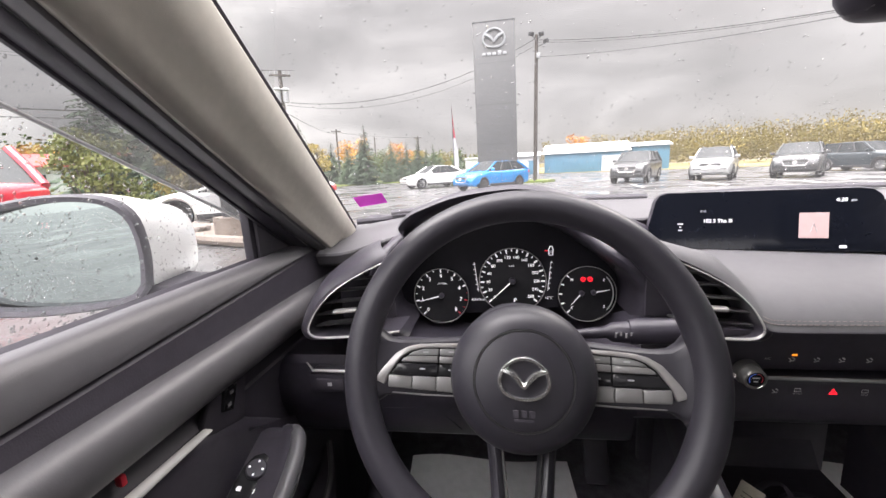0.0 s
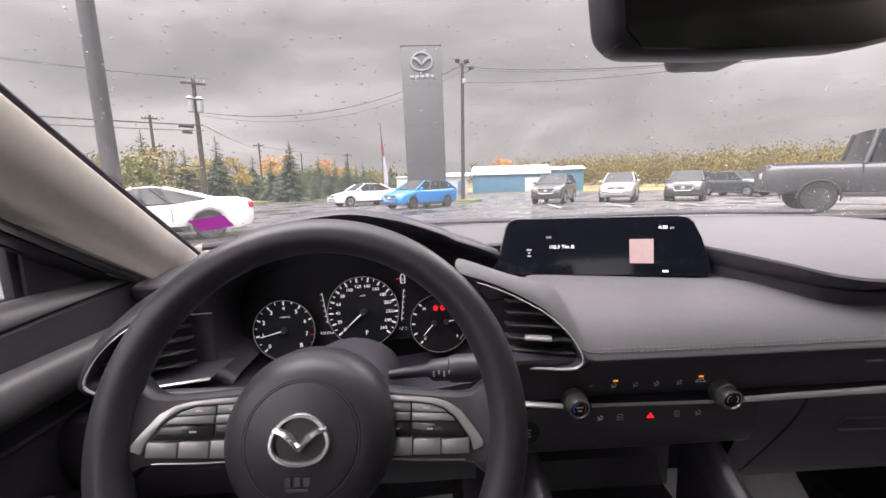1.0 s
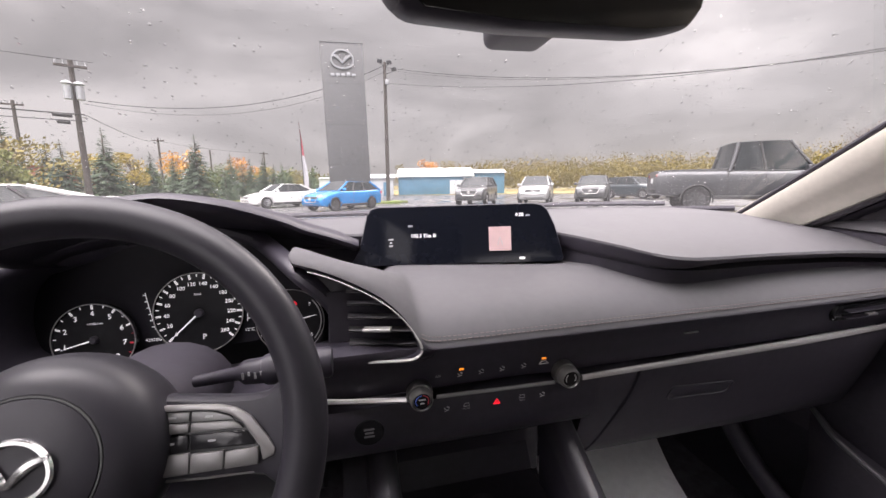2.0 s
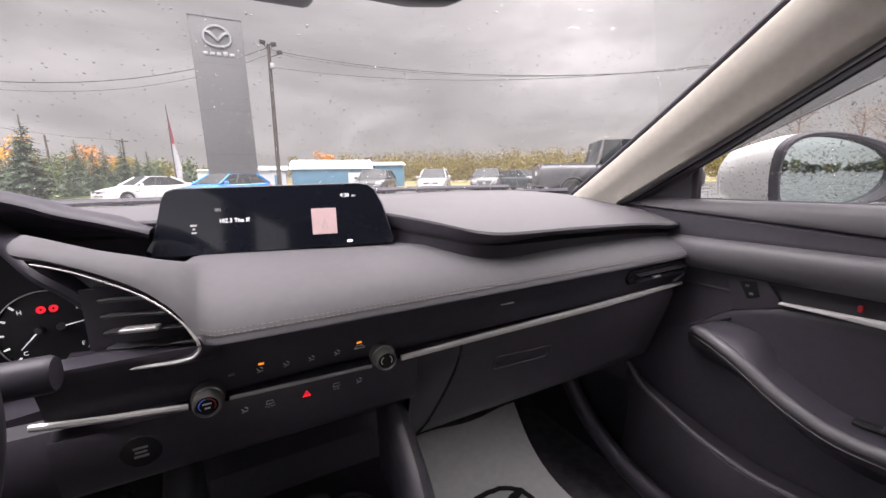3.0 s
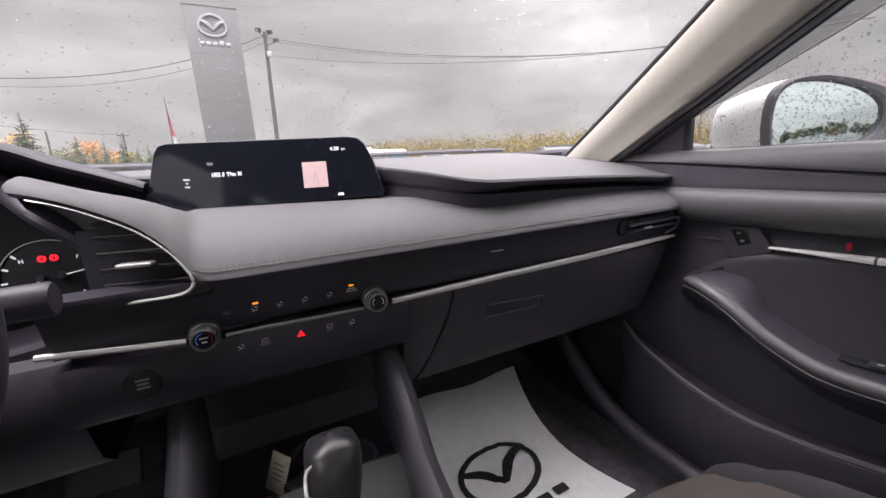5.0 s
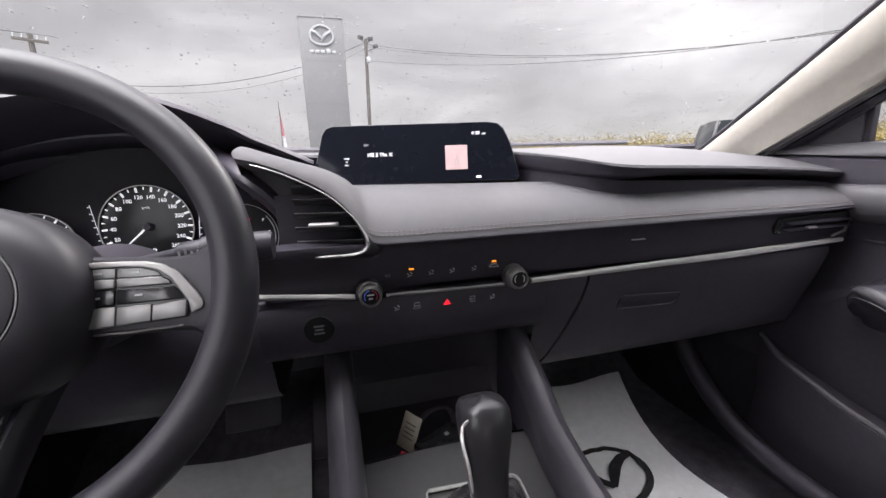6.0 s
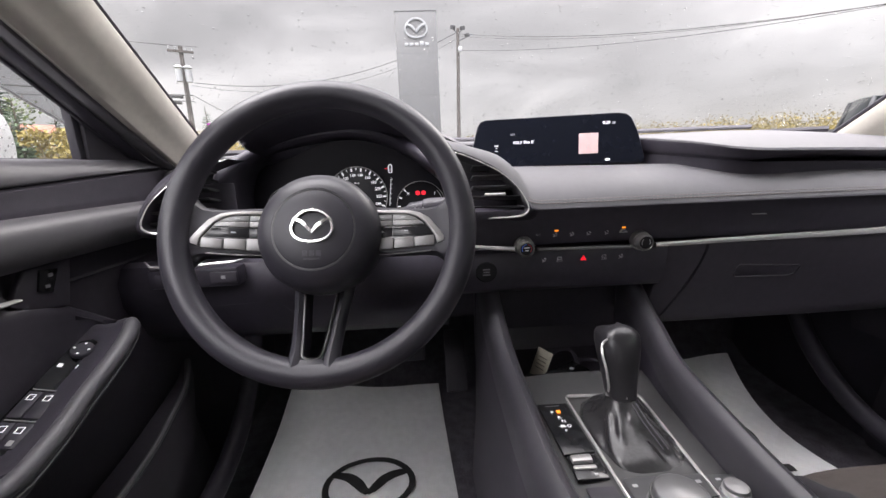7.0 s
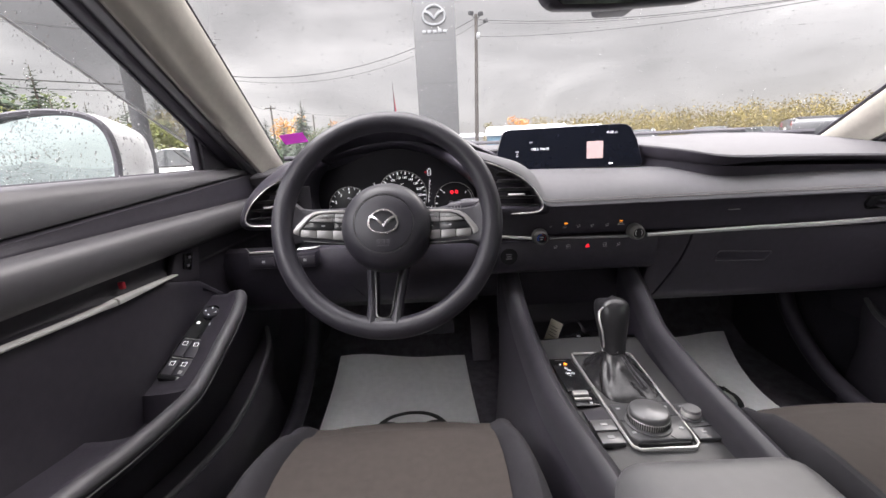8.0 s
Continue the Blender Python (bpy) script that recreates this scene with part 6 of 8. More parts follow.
# door mirrors
def door_mirror(side):
    ob = inside("door_mirror", "white door mirror with wet glass", "door mirror", "door mirrors")
    fix = (lambda b: b) if side > 0 else mirrored
    inner, outer = (Vector((0.798, 0.066, 0.982)), Vector((0.985, -0.024, 0.985))) if side > 0 else (Vector((0.816, 0.066, 0.975)), Vector((1.003, -0.024, 0.978)))
    along = (outer - inner).normalized()
    back = Vector((along.y, -along.x, 0))
    wide = (outer - inner).length
    PROFILE = [(0.02, -0.040), (0.0, -0.005), (0.02, 0.034), (0.10, 0.055), (0.25, 0.063), (0.45, 0.062), (0.68, 0.052), (0.88, 0.034), (0.985, 0.010), (0.97, -0.018), (0.86, -0.042), (0.65, -0.056), (0.40, -0.060), (0.18, -0.058), (0.07, -0.052)]
    loop = [p for p in spline([(u, 0, h) for u, h in PROFILE + PROFILE[:1]], 3)][:-1]

    def outline(grow, depth, lift=0.0, squeeze=1.0, shift=0.0, beak=0.0):
        out = []
        for p in loop:
            u = 0.5 + (p.x - 0.5) * (1 + grow / 0.1) * squeeze + shift + beak * max(0, p.x - 0.6) ** 1.5 * 2.5
            out.append(inner + along * (u * wide) + Vector((0, 0, p.z * (1 + grow / 0.06) * squeeze + lift)) - back * depth)
        return out

    part("shell", fix(loft([outline(0.006, 0.004), outline(0.006, 0.025, 0.0, 1.0, -0.04), outline(0.003, 0.055, -0.002, 0.96, -0.14), outline(0.0, 0.085, -0.004, 0.90, -0.22), outline(-0.004, 0.112, -0.006, 0.76, -0.24), outline(-0.008, 0.130, -0.008, 0.52, -0.24), outline(-0.01, 0.137, -0.008, 0.06, -0.24)], closed=True)), M_WHITEPAINT, ob, "white painted shell")
    part("rim", fix(loft([outline(0.0065, 0.006, 0, 1, 0, 0.16), outline(0.0068, -0.008, 0, 1, 0, 0.20), outline(0.004, -0.012, 0, 1, 0, 0.14), outline(-0.001, -0.010), outline(-0.002, 0.004)], closed=True)), M_RUBBER, ob, "black rim")
    aim = 0.105 if side < 0 else 0.0
    turned = lambda pts: [p - back * (0.004 * (aim > 0) + aim * ((p - inner).dot(along) - 0.5 * wide)) for p in pts]
    part("mirror_glass", fix(loft([turned(outline(0.0, 0.0)), turned(outline(0.0, -0.0006, 0, 0.6)), turned(outline(0.0, -0.0009, 0, 0.02))], closed=True)), M_MIRROR, ob, "wet mirror glass", face=(-side * 0.43, -0.9, 0))
    part("foot", fix(loft([[(x, y + 0.11, z) for y, z in ((0.05, 0.915 + d), (0.02, 0.928 + d), (-0.04, 0.925 + d), (-0.05, 0.895 + d), (0.05, 0.89 + d))] for x, d in ((0.75, 0.0), (0.82, 0.004), (0.88, 0.012))], closed=True, caps=True)), M_RUBBER, ob)
    return inner, along, back, wide


MIRROR_FRAME = {s: door_mirror(s) for s in (-1, 1)}

# pink sticker low on the inside of the windscreen
stk = inside("windscreen_sticker", "plain magenta sticker on the lower windscreen", "sticker")
rows = []
for dz in (0.0, 0.0105, 0.021):
    rows.append([(x, screen_y(x, 0.987 + dz + 0.10 * (x + 0.665)) - 0.003, 0.987 + dz + 0.10 * (x + 0.665)) for x in (-0.664, -0.648, -0.630, -0.611)])
part("sheet", loft(rows), M_MAGENTA, stk, face=(0, -1, -0.5))

# outside: materials
M_ASPHALT = material("wet_asphalt", (0.075, 0.074, 0.076), 0.30, var=0.3, scale=0.5, bump=0.25, bump_scale=40, rough_var=0.22, distance=0.008)
M_GRASS = material("autumn_grass", (0.10, 0.16, 0.03), 0.9, scale=0.6, color2=(0.20, 0.21, 0.06), bump=0.6, bump_scale=14, distance=0.05)
M_DRYGRASS = material("dry_verge", (0.24, 0.17, 0.07), 0.9, scale=0.4, color2=(0.22, 0.21, 0.08), bump=0.5, bump_scale=10, distance=0.05)
M_KERB = material("concrete_kerb", (0.17, 0.14, 0.12), 0.8, var=0.2, scale=4, bump=0.4, bump_scale=60)
M_GRAVEL = material("brown_gravel_bed", (0.11, 0.088, 0.072), 0.9, scale=5, color2=(0.20, 0.17, 0.145), bump=1.0, bump_scale=25, distance=0.03)
M_STONE = material("grey_brown_stone", (0.10, 0.085, 0.075), 0.75, scale=4, color2=(0.22, 0.19, 0.17), bump=0.5, bump_scale=30, random=0.3)
M_LINE = material("worn_lot_paint", (0.5, 0.5, 0.48), 0.6, var=0.3, scale=6)
M_SIGN = material("graphite_sign_panel", (0.079, 0.081, 0.084), 0.45, var=0.06, scale=0.5, rough_var=0.05)
M_SIGNTRIM = material("silver_sign_letters", (0.26, 0.27, 0.28), 0.35, metal=0.5, var=0.04)
M_WOOD = material("weathered_pole_wood", (0.055, 0.047, 0.042), 0.9, var=0.3, scale=3, bump=0.6, bump_scale=30)
M_DARKPOLE = material("dark_painted_pole", (0.035, 0.036, 0.040), 0.5, var=0.15, scale=3)
M_GREYMETAL = material("grey_transformer", (0.30, 0.31, 0.32), 0.5, metal=0.3, var=0.08)
M_WIRE = material("black_cable", (0.02, 0.02, 0.02), 0.6)
M_BARK = material("tree_bark", (0.09, 0.07, 0.055), 0.9, var=0.3, scale=5, bump=0.8, bump_scale=25)
M_SPRUCE = material("spruce_needles", (0.022, 0.042, 0.022), 0.8, scale=3, color2=(0.055, 0.085, 0.040), random=0.25)
M_YELLOW = material("yellow_autumn_leaves", (0.20, 0.155, 0.028), 0.7, scale=2, color2=(0.30, 0.22, 0.045), random=0.2)
M_ORANGE = material("orange_autumn_leaves", (0.42, 0.17, 0.03), 0.7, scale=2, color2=(0.52, 0.28, 0.05), random=0.2)
M_OLIVE = material("olive_autumn_leaves", (0.115, 0.105, 0.032), 0.8, scale=0.25, color2=(0.22, 0.175, 0.048), random=0.2)
M_WOODS = material("yellow_olive_leaves", (0.165, 0.130, 0.034), 0.8, scale=0.3, color2=(0.245, 0.190, 0.045), random=0.2)
M_GREENLEAF = material("green_leaves", (0.05, 0.085, 0.025), 0.8, scale=2, color2=(0.12, 0.14, 0.04), random=0.2)
M_SHRUB = material("olive_green_leaves", (0.075, 0.105, 0.022), 0.7, scale=1.2, color2=(0.16, 0.17, 0.045), random=0.2)
M_RUST = material("bare_twigs", (0.125, 0.095, 0.075), 0.9, scale=2, color2=(0.20, 0.145, 0.115))
M_BLUESIDING = material("blue_metal_siding", (0.06, 0.16, 0.24), 0.55, var=0.15, scale=0.6)
M_WHITEROOF = material("white_metal_roof", (0.66, 0.67, 0.67), 0.5, var=0.06, scale=0.5)
M_PALEWALL = material("pale_grey_wall", (0.42, 0.44, 0.46), 0.7, var=0.08, scale=0.8)
M_BRICK = material("red_brown_brick", (0.26, 0.085, 0.055), 0.85, var=0.25, scale=2)
M_REDROOF = material("red_metal_roof", (0.38, 0.05, 0.05), 0.5, var=0.15)
M_TYRE = material("tyre_rubber", (0.020, 0.020, 0.021), 0.8, var=0.2)
M_ALLOY = material("alloy_wheel", (0.50, 0.50, 0.51), 0.3, metal=0.9, var=0.05)
M_DARKALLOY = material("dark_alloy_wheel", (0.08, 0.08, 0.085), 0.35, metal=0.7, var=0.05)
M_CARGLASS = material("tinted_car_glass", (0.018, 0.022, 0.024), 0.10, var=0.1, spec=0.35)
M_LAMP = material("clear_headlamp", (0.55, 0.57, 0.60), 0.12, metal=0.3, coat=1.0, var=0.1, scale=20)
M_TAIL = material("red_tail_lamp", (0.45, 0.015, 0.02), 0.15, coat=1.0, var=0.05)
M_CLADDING = material("grey_black_cladding", (0.03, 0.03, 0.031), 0.6, var=0.1)
PAINTS = {
    "white": M_WHITEPAINT,
    "blue": material("bright_blue_paint", (0.015, 0.22, 0.56), 0.25, metal=0.25, var=0.04, coat=0.7),
    "graphite": material("graphite_paint", (0.055, 0.057, 0.060), 0.28, metal=0.4, var=0.04, coat=0.7),
    "silver": material("silver_grey_paint", (0.42, 0.43, 0.43), 0.3, metal=0.5, var=0.04, coat=0.7),
    "dark": material("dark_blue_grey_paint", (0.030, 0.042, 0.050), 0.28, metal=0.3, var=0.04, coat=0.7),
    "pickup": material("dark_grey_pickup_paint", (0.065, 0.067, 0.072), 0.35, metal=0.4, var=0.05, coat=0.5),
    "red": material("deep_red_paint", (0.45, 0.012, 0.030), 0.25, metal=0.2, var=0.04, coat=0.8),
}
HILLSIDE = material("wooded_hillside", (0.055, 0.060, 0.030), 0.95, scale=0.02, color2=(0.20, 0.15, 0.055), bump=1.0, bump_scale=0.4, distance=2.0)

# ground, verges and kerbs
ground = thing("ground", "wet grey asphalt parking lot with puddles", "ground", kind="structure")
g = bmesh.new()
bmesh.ops.create_grid(g, x_segments=12, y_segments=12, size=2200)
part("asphalt", g, M_ASPHALT, ground)


def patch(name, pts, z, mat, parent, thick=0.3, n=0):
    b = bmesh.new()
    f = b.faces.new([b.verts.new((x, y, z)) for x, y in pts])
    r = bmesh.ops.extrude_face_region(b, geom=[f])
    bmesh.ops.translate(b, vec=(0, 0, -thick), verts=[v for v in r["geom"] if isinstance(v, bmesh.types.BMVert)])
    return part(name, b, mat, parent, smooth=False)


verge = thing("grass_verge", "green and yellowing grass verge along the lot", "grass", kind="structure")
patch("grass", [(-90, 20), (-60, 6), (-13.5, 10.5), (-12.5, 16), (-20, 31), (-14, 40), (-6, 44), (-2, 60), (-8, 200), (-160, 200), (-160, 60)], 0.10, M_GRASS, verge)
patch("dry_grass", [(2, 62), (26, 50), (48, 36), (70, 26), (160, 40), (160, 170), (2, 190)], 0.06, M_DRYGRASS, verge)
patch("sign_island", [(-3.4, 26.4), (2.9, 27.2), (3.6, 28.5), (2.9, 29.9), (-3.2, 29.8), (-3.8, 28)], 0.14, M_GRASS, verge)
bed = thing("planting_bed", "kerbed planting bed with brown stones", "planting bed", kind="structure")
KERB = [(-11.5, 7.6), (-9.0, 6.78), (-6.5, 5.95), (-4.5, 5.26), (-3.5, 5.02), (-3.15, 5.25), (-3.2, 5.7), (-4.6, 6.4), (-7.0, 7.4), (-11.5, 9.0)]
patch("gravel", KERB, 0.13, M_GRAVEL, bed)
part("kerb", tube([(x, y, 0.09) for x, y in KERB], 0.09, 8, loop=True), M_KERB, bed, "pale concrete kerb")
rng = random.Random(4)
for k in range(46):
    t = rng.random()
    x = -10.5 + 7.0 * t
    y = 5.02 + 0.345 * (-3.5 - x) + 0.25 + rng.random() * 0.75
    b = bmesh.new()
    bmesh.ops.create_icosphere(b, subdivisions=1, radius=rng.uniform(0.07, 0.17))
    for v in b.verts:
        v.co *= rng.uniform(0.75, 1.2)
    b.transform(pose(x, y, 0.16, 0, 0, rng.uniform(0, 360)) @ Matrix.Diagonal((1.3, 1, 0.7, 1)))
    part("stone", b, M_STONE, bed, smooth=False)
for k in range(6):
    x = 6.0 + 3.0 * k
    tagged(part("bay_line", box((0.11, 5.0, 0.008), (0, 0, 0), m=pose(x, 19.6 - 0.35 * k, 0.008, 0, 0, -8)), M_LINE), "worn white parking bay line", "road marking", "bay lines", "structure")

# distant wooded hill behind the trees
hill = thing("backdrop", "low wooded autumn hillside on the horizon", "hill", kind="structure")
rows = []
for k in range(61):
    a = radians(-75 + 150 * k / 60)
    r = 420.0
    h = 5 + 4 * noise.noise(Vector((k * 0.13, 0, 3))) + (5 if 12 < k * 2.5 - 75 < 60 else 0) * math.sin(max(0, min(1, (k * 2.5 - 87) / 48)) * math.pi) + 1.2 * noise.noise(Vector((k * 1.7, 5, 0)))
    rows.append([(r * math.sin(a), r * math.cos(a), -2), (r * 1.05 * math.sin(a), r * 1.05 * math.cos(a), h * 0.7), (r * 1.2 * math.sin(a), r * 1.2 * math.cos(a), h * 1.25), (r * 1.5 * math.sin(a), r * 1.5 * math.cos(a), h * 1.2)])
part("hillside", loft(rows), HILLSIDE, hill)

# the car's own white bonnet and wipers beyond the windscreen
hood = inside("bonnet", "wet white bonnet of the car beyond the windscreen", "bonnet", kind="structure")
part("panel", loft([[(x, base_y(x) + dy, z - 0.05 * abs(x / 0.7) ** 2.5) for x in (-0.74, -0.6, -0.4, -0.2, 0, 0.2, 0.4, 0.6, 0.74)] for dy, z in ((0.07, 0.925), (0.10, 0.940), (0.35, 0.915), (0.7, 0.86), (0.95, 0.78), (1.02, 0.70))]), M_WHITEPAINT, hood)
part("cowl", loft([[(x, base_y(x) + dy, z) for x in (-0.70, -0.4, 0, 0.4, 0.70)] for dy, z in ((0.0, 0.90), (0.08, 0.92))]), M_RUBBER, hood)
for x0, x1 in ((-0.62, -0.06), (0.02, 0.55)):
    w_ = thing("wiper", "black wiper blade resting on the windscreen foot", "wiper", "wipers", m=ROLL.copy())
    part("blade", tube([(x0 + (x1 - x0) * k / 6, screen_y(x0 + (x1 - x0) * k / 6, 0.967) + 0.012, 0.967 + 0.004 * math.sin(math.pi * k / 6)) for k in range(7)], 0.006, 6), M_RUBBER, w_)

# the white outer body that closes the car round the cabin
shell = inside("car_body", "white painted outer body of the parked car", "car body", kind="structure")
for s_ in (-1, 1):
    fender = loft([[(s_ * 0.745, y, zt), (s_ * 0.80, y, zt - 0.01), (s_ * 0.865, y, zt - 0.09), (s_ * 0.885, y, 0.62), (s_ * 0.875, y, 0.36)] for y, zt in ((0.50, 0.905), (0.75, 0.885), (1.05, 0.84), (1.35, 0.77), (1.55, 0.68))])
    part("front_fender", fender, M_WHITEPAINT, shell, face=(s_, 0, 0.3))
    quarter = loft([[(s_ * 0.77, y, 0.925), (s_ * 0.82, y, 0.90), (s_ * 0.875, y, 0.80), (s_ * 0.89, y, 0.62), (s_ * 0.87, y, 0.34)] for y in (-0.955, -1.3, -1.7, -2.05)])
    part("rear_quarter", quarter, M_WHITEPAINT, shell, face=(s_, 0, 0.3))
    for yy in (1.02, -1.72):
        part("tyre", lathe([(0.20, -0.09), (0.30, -0.10), (0.325, -0.07), (0.325, 0.07), (0.30, 0.10), (0.20, 0.09)], 32, pose(s_ * 0.80, yy, 0.322, 0, 0, 90)), M_RUBBER, shell)
part("front_bumper", loft([[(0.88 * u, 1.62 - 0.16 * u * u + d, z) for u in (-1, -0.7, -0.3, 0, 0.3, 0.7, 1)] for d, z in ((-0.06, 0.70), (0.0, 0.62), (0.03, 0.45), (-0.02, 0.28))]), M_WHITEPAINT, shell, face=(0, 1, 0))
part("bonnet_front", loft([[(x * (1 - 0.08 * k), base_y(x) + 0.98 + 0.05 * k, 0.715 - 0.02 * k) for x in (-0.74, -0.4, 0, 0.4, 0.74)] for k in range(3)]), M_WHITEPAINT, shell, face=(0, 0, 1))
part("tail_panel", loft([[(0.85 * u, -2.08 + 0.05 * u * u, z) for u in (-1, -0.5, 0, 0.5, 1)] for z in (0.92, 0.70, 0.50, 0.30)]), M_WHITEPAINT, shell, face=(0, -1, 0))

# pylon sign
sign = thing("pylon_sign", "tall dark grey dealer pylon sign with silver badge", "pylon sign", m=pose(-0.40, 27.75, 0.1, 0, -0.9, 1.5))
part("slab", box((2.72, 0.62, 10.3), (0, 0, 5.15), 0.03), M_SIGN, sign)
part("cap", box((2.76, 0.66, 0.06), (0, 0, 10.31), 0.01), M_DARKPOLE, sign)
part("plinth", box((3.1, 1.0, 0.35), (0, 0, 0.15), 0.03), M_KERB, sign)
for z in (2.6, 5.2, 7.8):
    part("panel_joint", box((2.722, 0.63, 0.018), (0, 0, z)), M_DARKPOLE, sign)
part("badge", winged_badge(0.70, pose(0, -0.36, 9.25), w=0.13), M_SIGNTRIM, sign, "silver oval winged badge")
for k in range(5):
    part("name_bar", box((0.25, 0.06, 0.20 if k != 3 else 0.28), (-0.68 + 0.34 * k, -0.33, 8.33 + (0.04 if k == 3 else 0)), 0.03), M_SIGNTRIM, sign)

# utility poles and cables
def utility_pole(x, y, h, r=0.16, lean=0.0, arms=1, turn=0.0, can=0, label="weathered wooden utility pole with crossarm"):
    ob = thing("utility_pole", label, "utility pole", "utility poles", m=pose(x, y, 0, 0, lean, turn))
    part("pole", tube([(0, 0, -0.2), (0, 0, h * 0.5), (0, 0, h)], [r, r * 0.85, r * 0.68], 12), M_WOOD, ob)
    for k in range(arms):
        z = h - 0.35 - 0.9 * k
        arm = part("crossarm", box((1.35, 0.11, 0.13), (0, -r, z), 0.01), M_WOOD, ob)
        for dx in (-0.6, -0.28, 0.28, 0.6):
            part("insulator", lathe([(0.02, 0), (0.06, -0.03), (0.04, -0.1), (0.06, -0.16), (0.0, -0.2)], 10, pose(dx, -r, z + 0.06) @ Matrix.Rotation(radians(-90), 4, "X")), M_GREYMETAL, arm)
    for k in range(can):
        s = -1 if k % 2 == 0 else 1
        c = part("transformer", tube([(s * 0.25, -0.28, h - 2.1), (s * 0.25, -0.28, h - 1.4)], 0.19, 16), M_GREYMETAL, ob, "grey pole transformer")
        part("transformer_lid", tube([(s * 0.25, -0.28, h - 1.3), (s * 0.25, -0.28, h - 1.22), (s * 0.25, -0.28, h - 1.12)], [0.25, 0.22, 0.05], 16), M_GREYMETAL, c)
    return ob


utility_pole(-14.95, 26.05, 8.2, 0.17, 0.3, 1, 25, 2, "wooden utility pole with two grey transformers")
p = utility_pole(2.22, 28.62, 9.7, 0.15, 0.4, 0, 0, 0, "slim wooden pole carrying floodlights and cables")
for dx, dz, tz in ((-0.35, 9.75, 25), (0.30, 9.7, -20), (0.62, 9.25, -55)):
    fl_ = part("floodlight", box((0.34, 0.20, 0.26), (0, 0, 0), 0.04, m=pose(dx, -0.1, dz, 20, 0, tz)), M_DARKPOLE, p, "dark floodlight head")
    part("bracket", tube([(0, 0, dz - 0.35), (dx, -0.1, dz - 0.1)], 0.03, 6), M_DARKPOLE, p)
part("cable_box", box((0.26, 0.22, 0.34), (0.12, -0.2, 8.35), 0.03), M_GREYMETAL, p)
utility_pole(-27.0, 39.6, 8.6, 0.17, 0.5, 1, 20)
utility_pole(-23.3, 55.1, 7.6, 0.15, 0, 1, 10)
utility_pole(-14.07, 68.3, 7.2, 0.15, 0, 1, 10)
utility_pole(-20.5, 64.0, 7.0, 0.14, 0, 0, 10)


def cable(name, a, b, sag, r=0.018, label="thin black overhead cable"):
    pts = []
    for k in range(17):
        t = k / 16
        p_ = Vector(a).lerp(Vector(b), t)
        p_.z -= sag * 4 * t * (1 - t)
        pts.append(p_)
    return tagged(part(name, tube(pts, r, 5), M_WIRE), label, "cable", "overhead cables")


PT, LP, LQ = (2.3, 28.6, 9.5), (-14.5, 26.1, 6.3), (-15.0, 26.2, 8.15)
cable("cable", PT, (-14.4, 26.15, 6.1), 1.35, 0.022)
cable("cable", (2.3, 28.6, 9.1), (-14.6, 26.15, 5.95), 1.55, 0.012)
cable("cable", (2.25, 28.7, 9.40), (26.0, 8.0, 6.56), 1.37, 0.022)
cable("cable", (2.25, 28.7, 9.25), (26.0, 8.2, 6.75), 1.42, 0.012)
cable("cable", (2.25, 28.7, 8.35), (26.0, 8.2, 6.84), 1.18, 0.016)
cable("cable", (-14.6, 26.1, 5.35), (-36.0, 7.0, 5.6), 0.35, 0.035)
cable("cable", (-14.6, 26.1, 5.0), (-36.0, 7.0, 5.1), 0.35, 0.022)
cable("cable", (-15.3, 26.0, 8.2), (-37.0, 10.0, 9.4), 0.6, 0.012)
cable("cable", (-14.0, 26.4, 8.2), (-36.0, 10.6, 8.9), 0.6, 0.012)
cable("cable", (-14.5, 26.1, 5.3), (-23.3, 55.1, 7.0), 0.3, 0.02)
cable("cable", (-23.3, 55.1, 7.2), (-14.07, 68.3, 7.0), 0.3, 0.02)
cl = thing("cable_splice", "black cable splice box hanging from overhead cable", "cable box")
part("box", tube([(-15.6, 25.2, 5.22), (-15.05, 25.75, 5.25)], [0.10, 0.13], 8), M_WIRE, cl)
part("box", tube([(-15.5, 25.3, 4.85), (-15.1, 25.65, 4.85)], [0.09, 0.09], 8), M_WIRE, cl)

lamp = thing("lamp_post", "thick dark painted lot light pole in the bed", "lamp post", m=pose(-4.92, 5.70, 0, 0, 0, 0))
part("pole", tube([(0, 0, 0.1), (0, 0, 3), (0, 0, 8)], [0.115, 0.105, 0.085], 20), M_DARKPOLE, lamp)
part("base", tube([(0, 0, 0.05), (0, 0, 0.45)], 0.26, 20), M_KERB, lamp)
part("head", box((0.8, 0.35, 0.14), (0.3, 0, 8.05), 0.04), M_DARKPOLE, lamp)

fb = thing("feather_banner", "slim white and red feather banner on a leaning pole", "banner", m=pose(-3.28, 26.5, 0.1, 0, -1.6, 0))
part("mast", tube([(0, 0, 0), (0, 0, 2.6), (0.05, 0, 5.2)], [0.035, 0.03, 0.012], 8), M_DARKPOLE, fb)
part("cloth", loft([[(0.02, 0, z), (0.02 + w * 0.5, 0.05, z), (0.02 + w, 0.0, z - 0.03)] for z, w in ((1.1, 0.26), (1.8, 0.30), (2.5, 0.24), (3.1, 0.17))]), material("banner_white", (0.36, 0.36, 0.38), 0.8), fb)
part("cloth_tip", loft([[(0.02, 0, z), (0.02 + w * 0.5, 0.05, z), (0.02 + w, 0.0, z - 0.03)] for z, w in ((3.1, 0.17), (3.6, 0.13), (4.4, 0.07), (5.1, 0.02))]), material("banner_dark_red", (0.30, 0.05, 0.07), 0.8), fb)


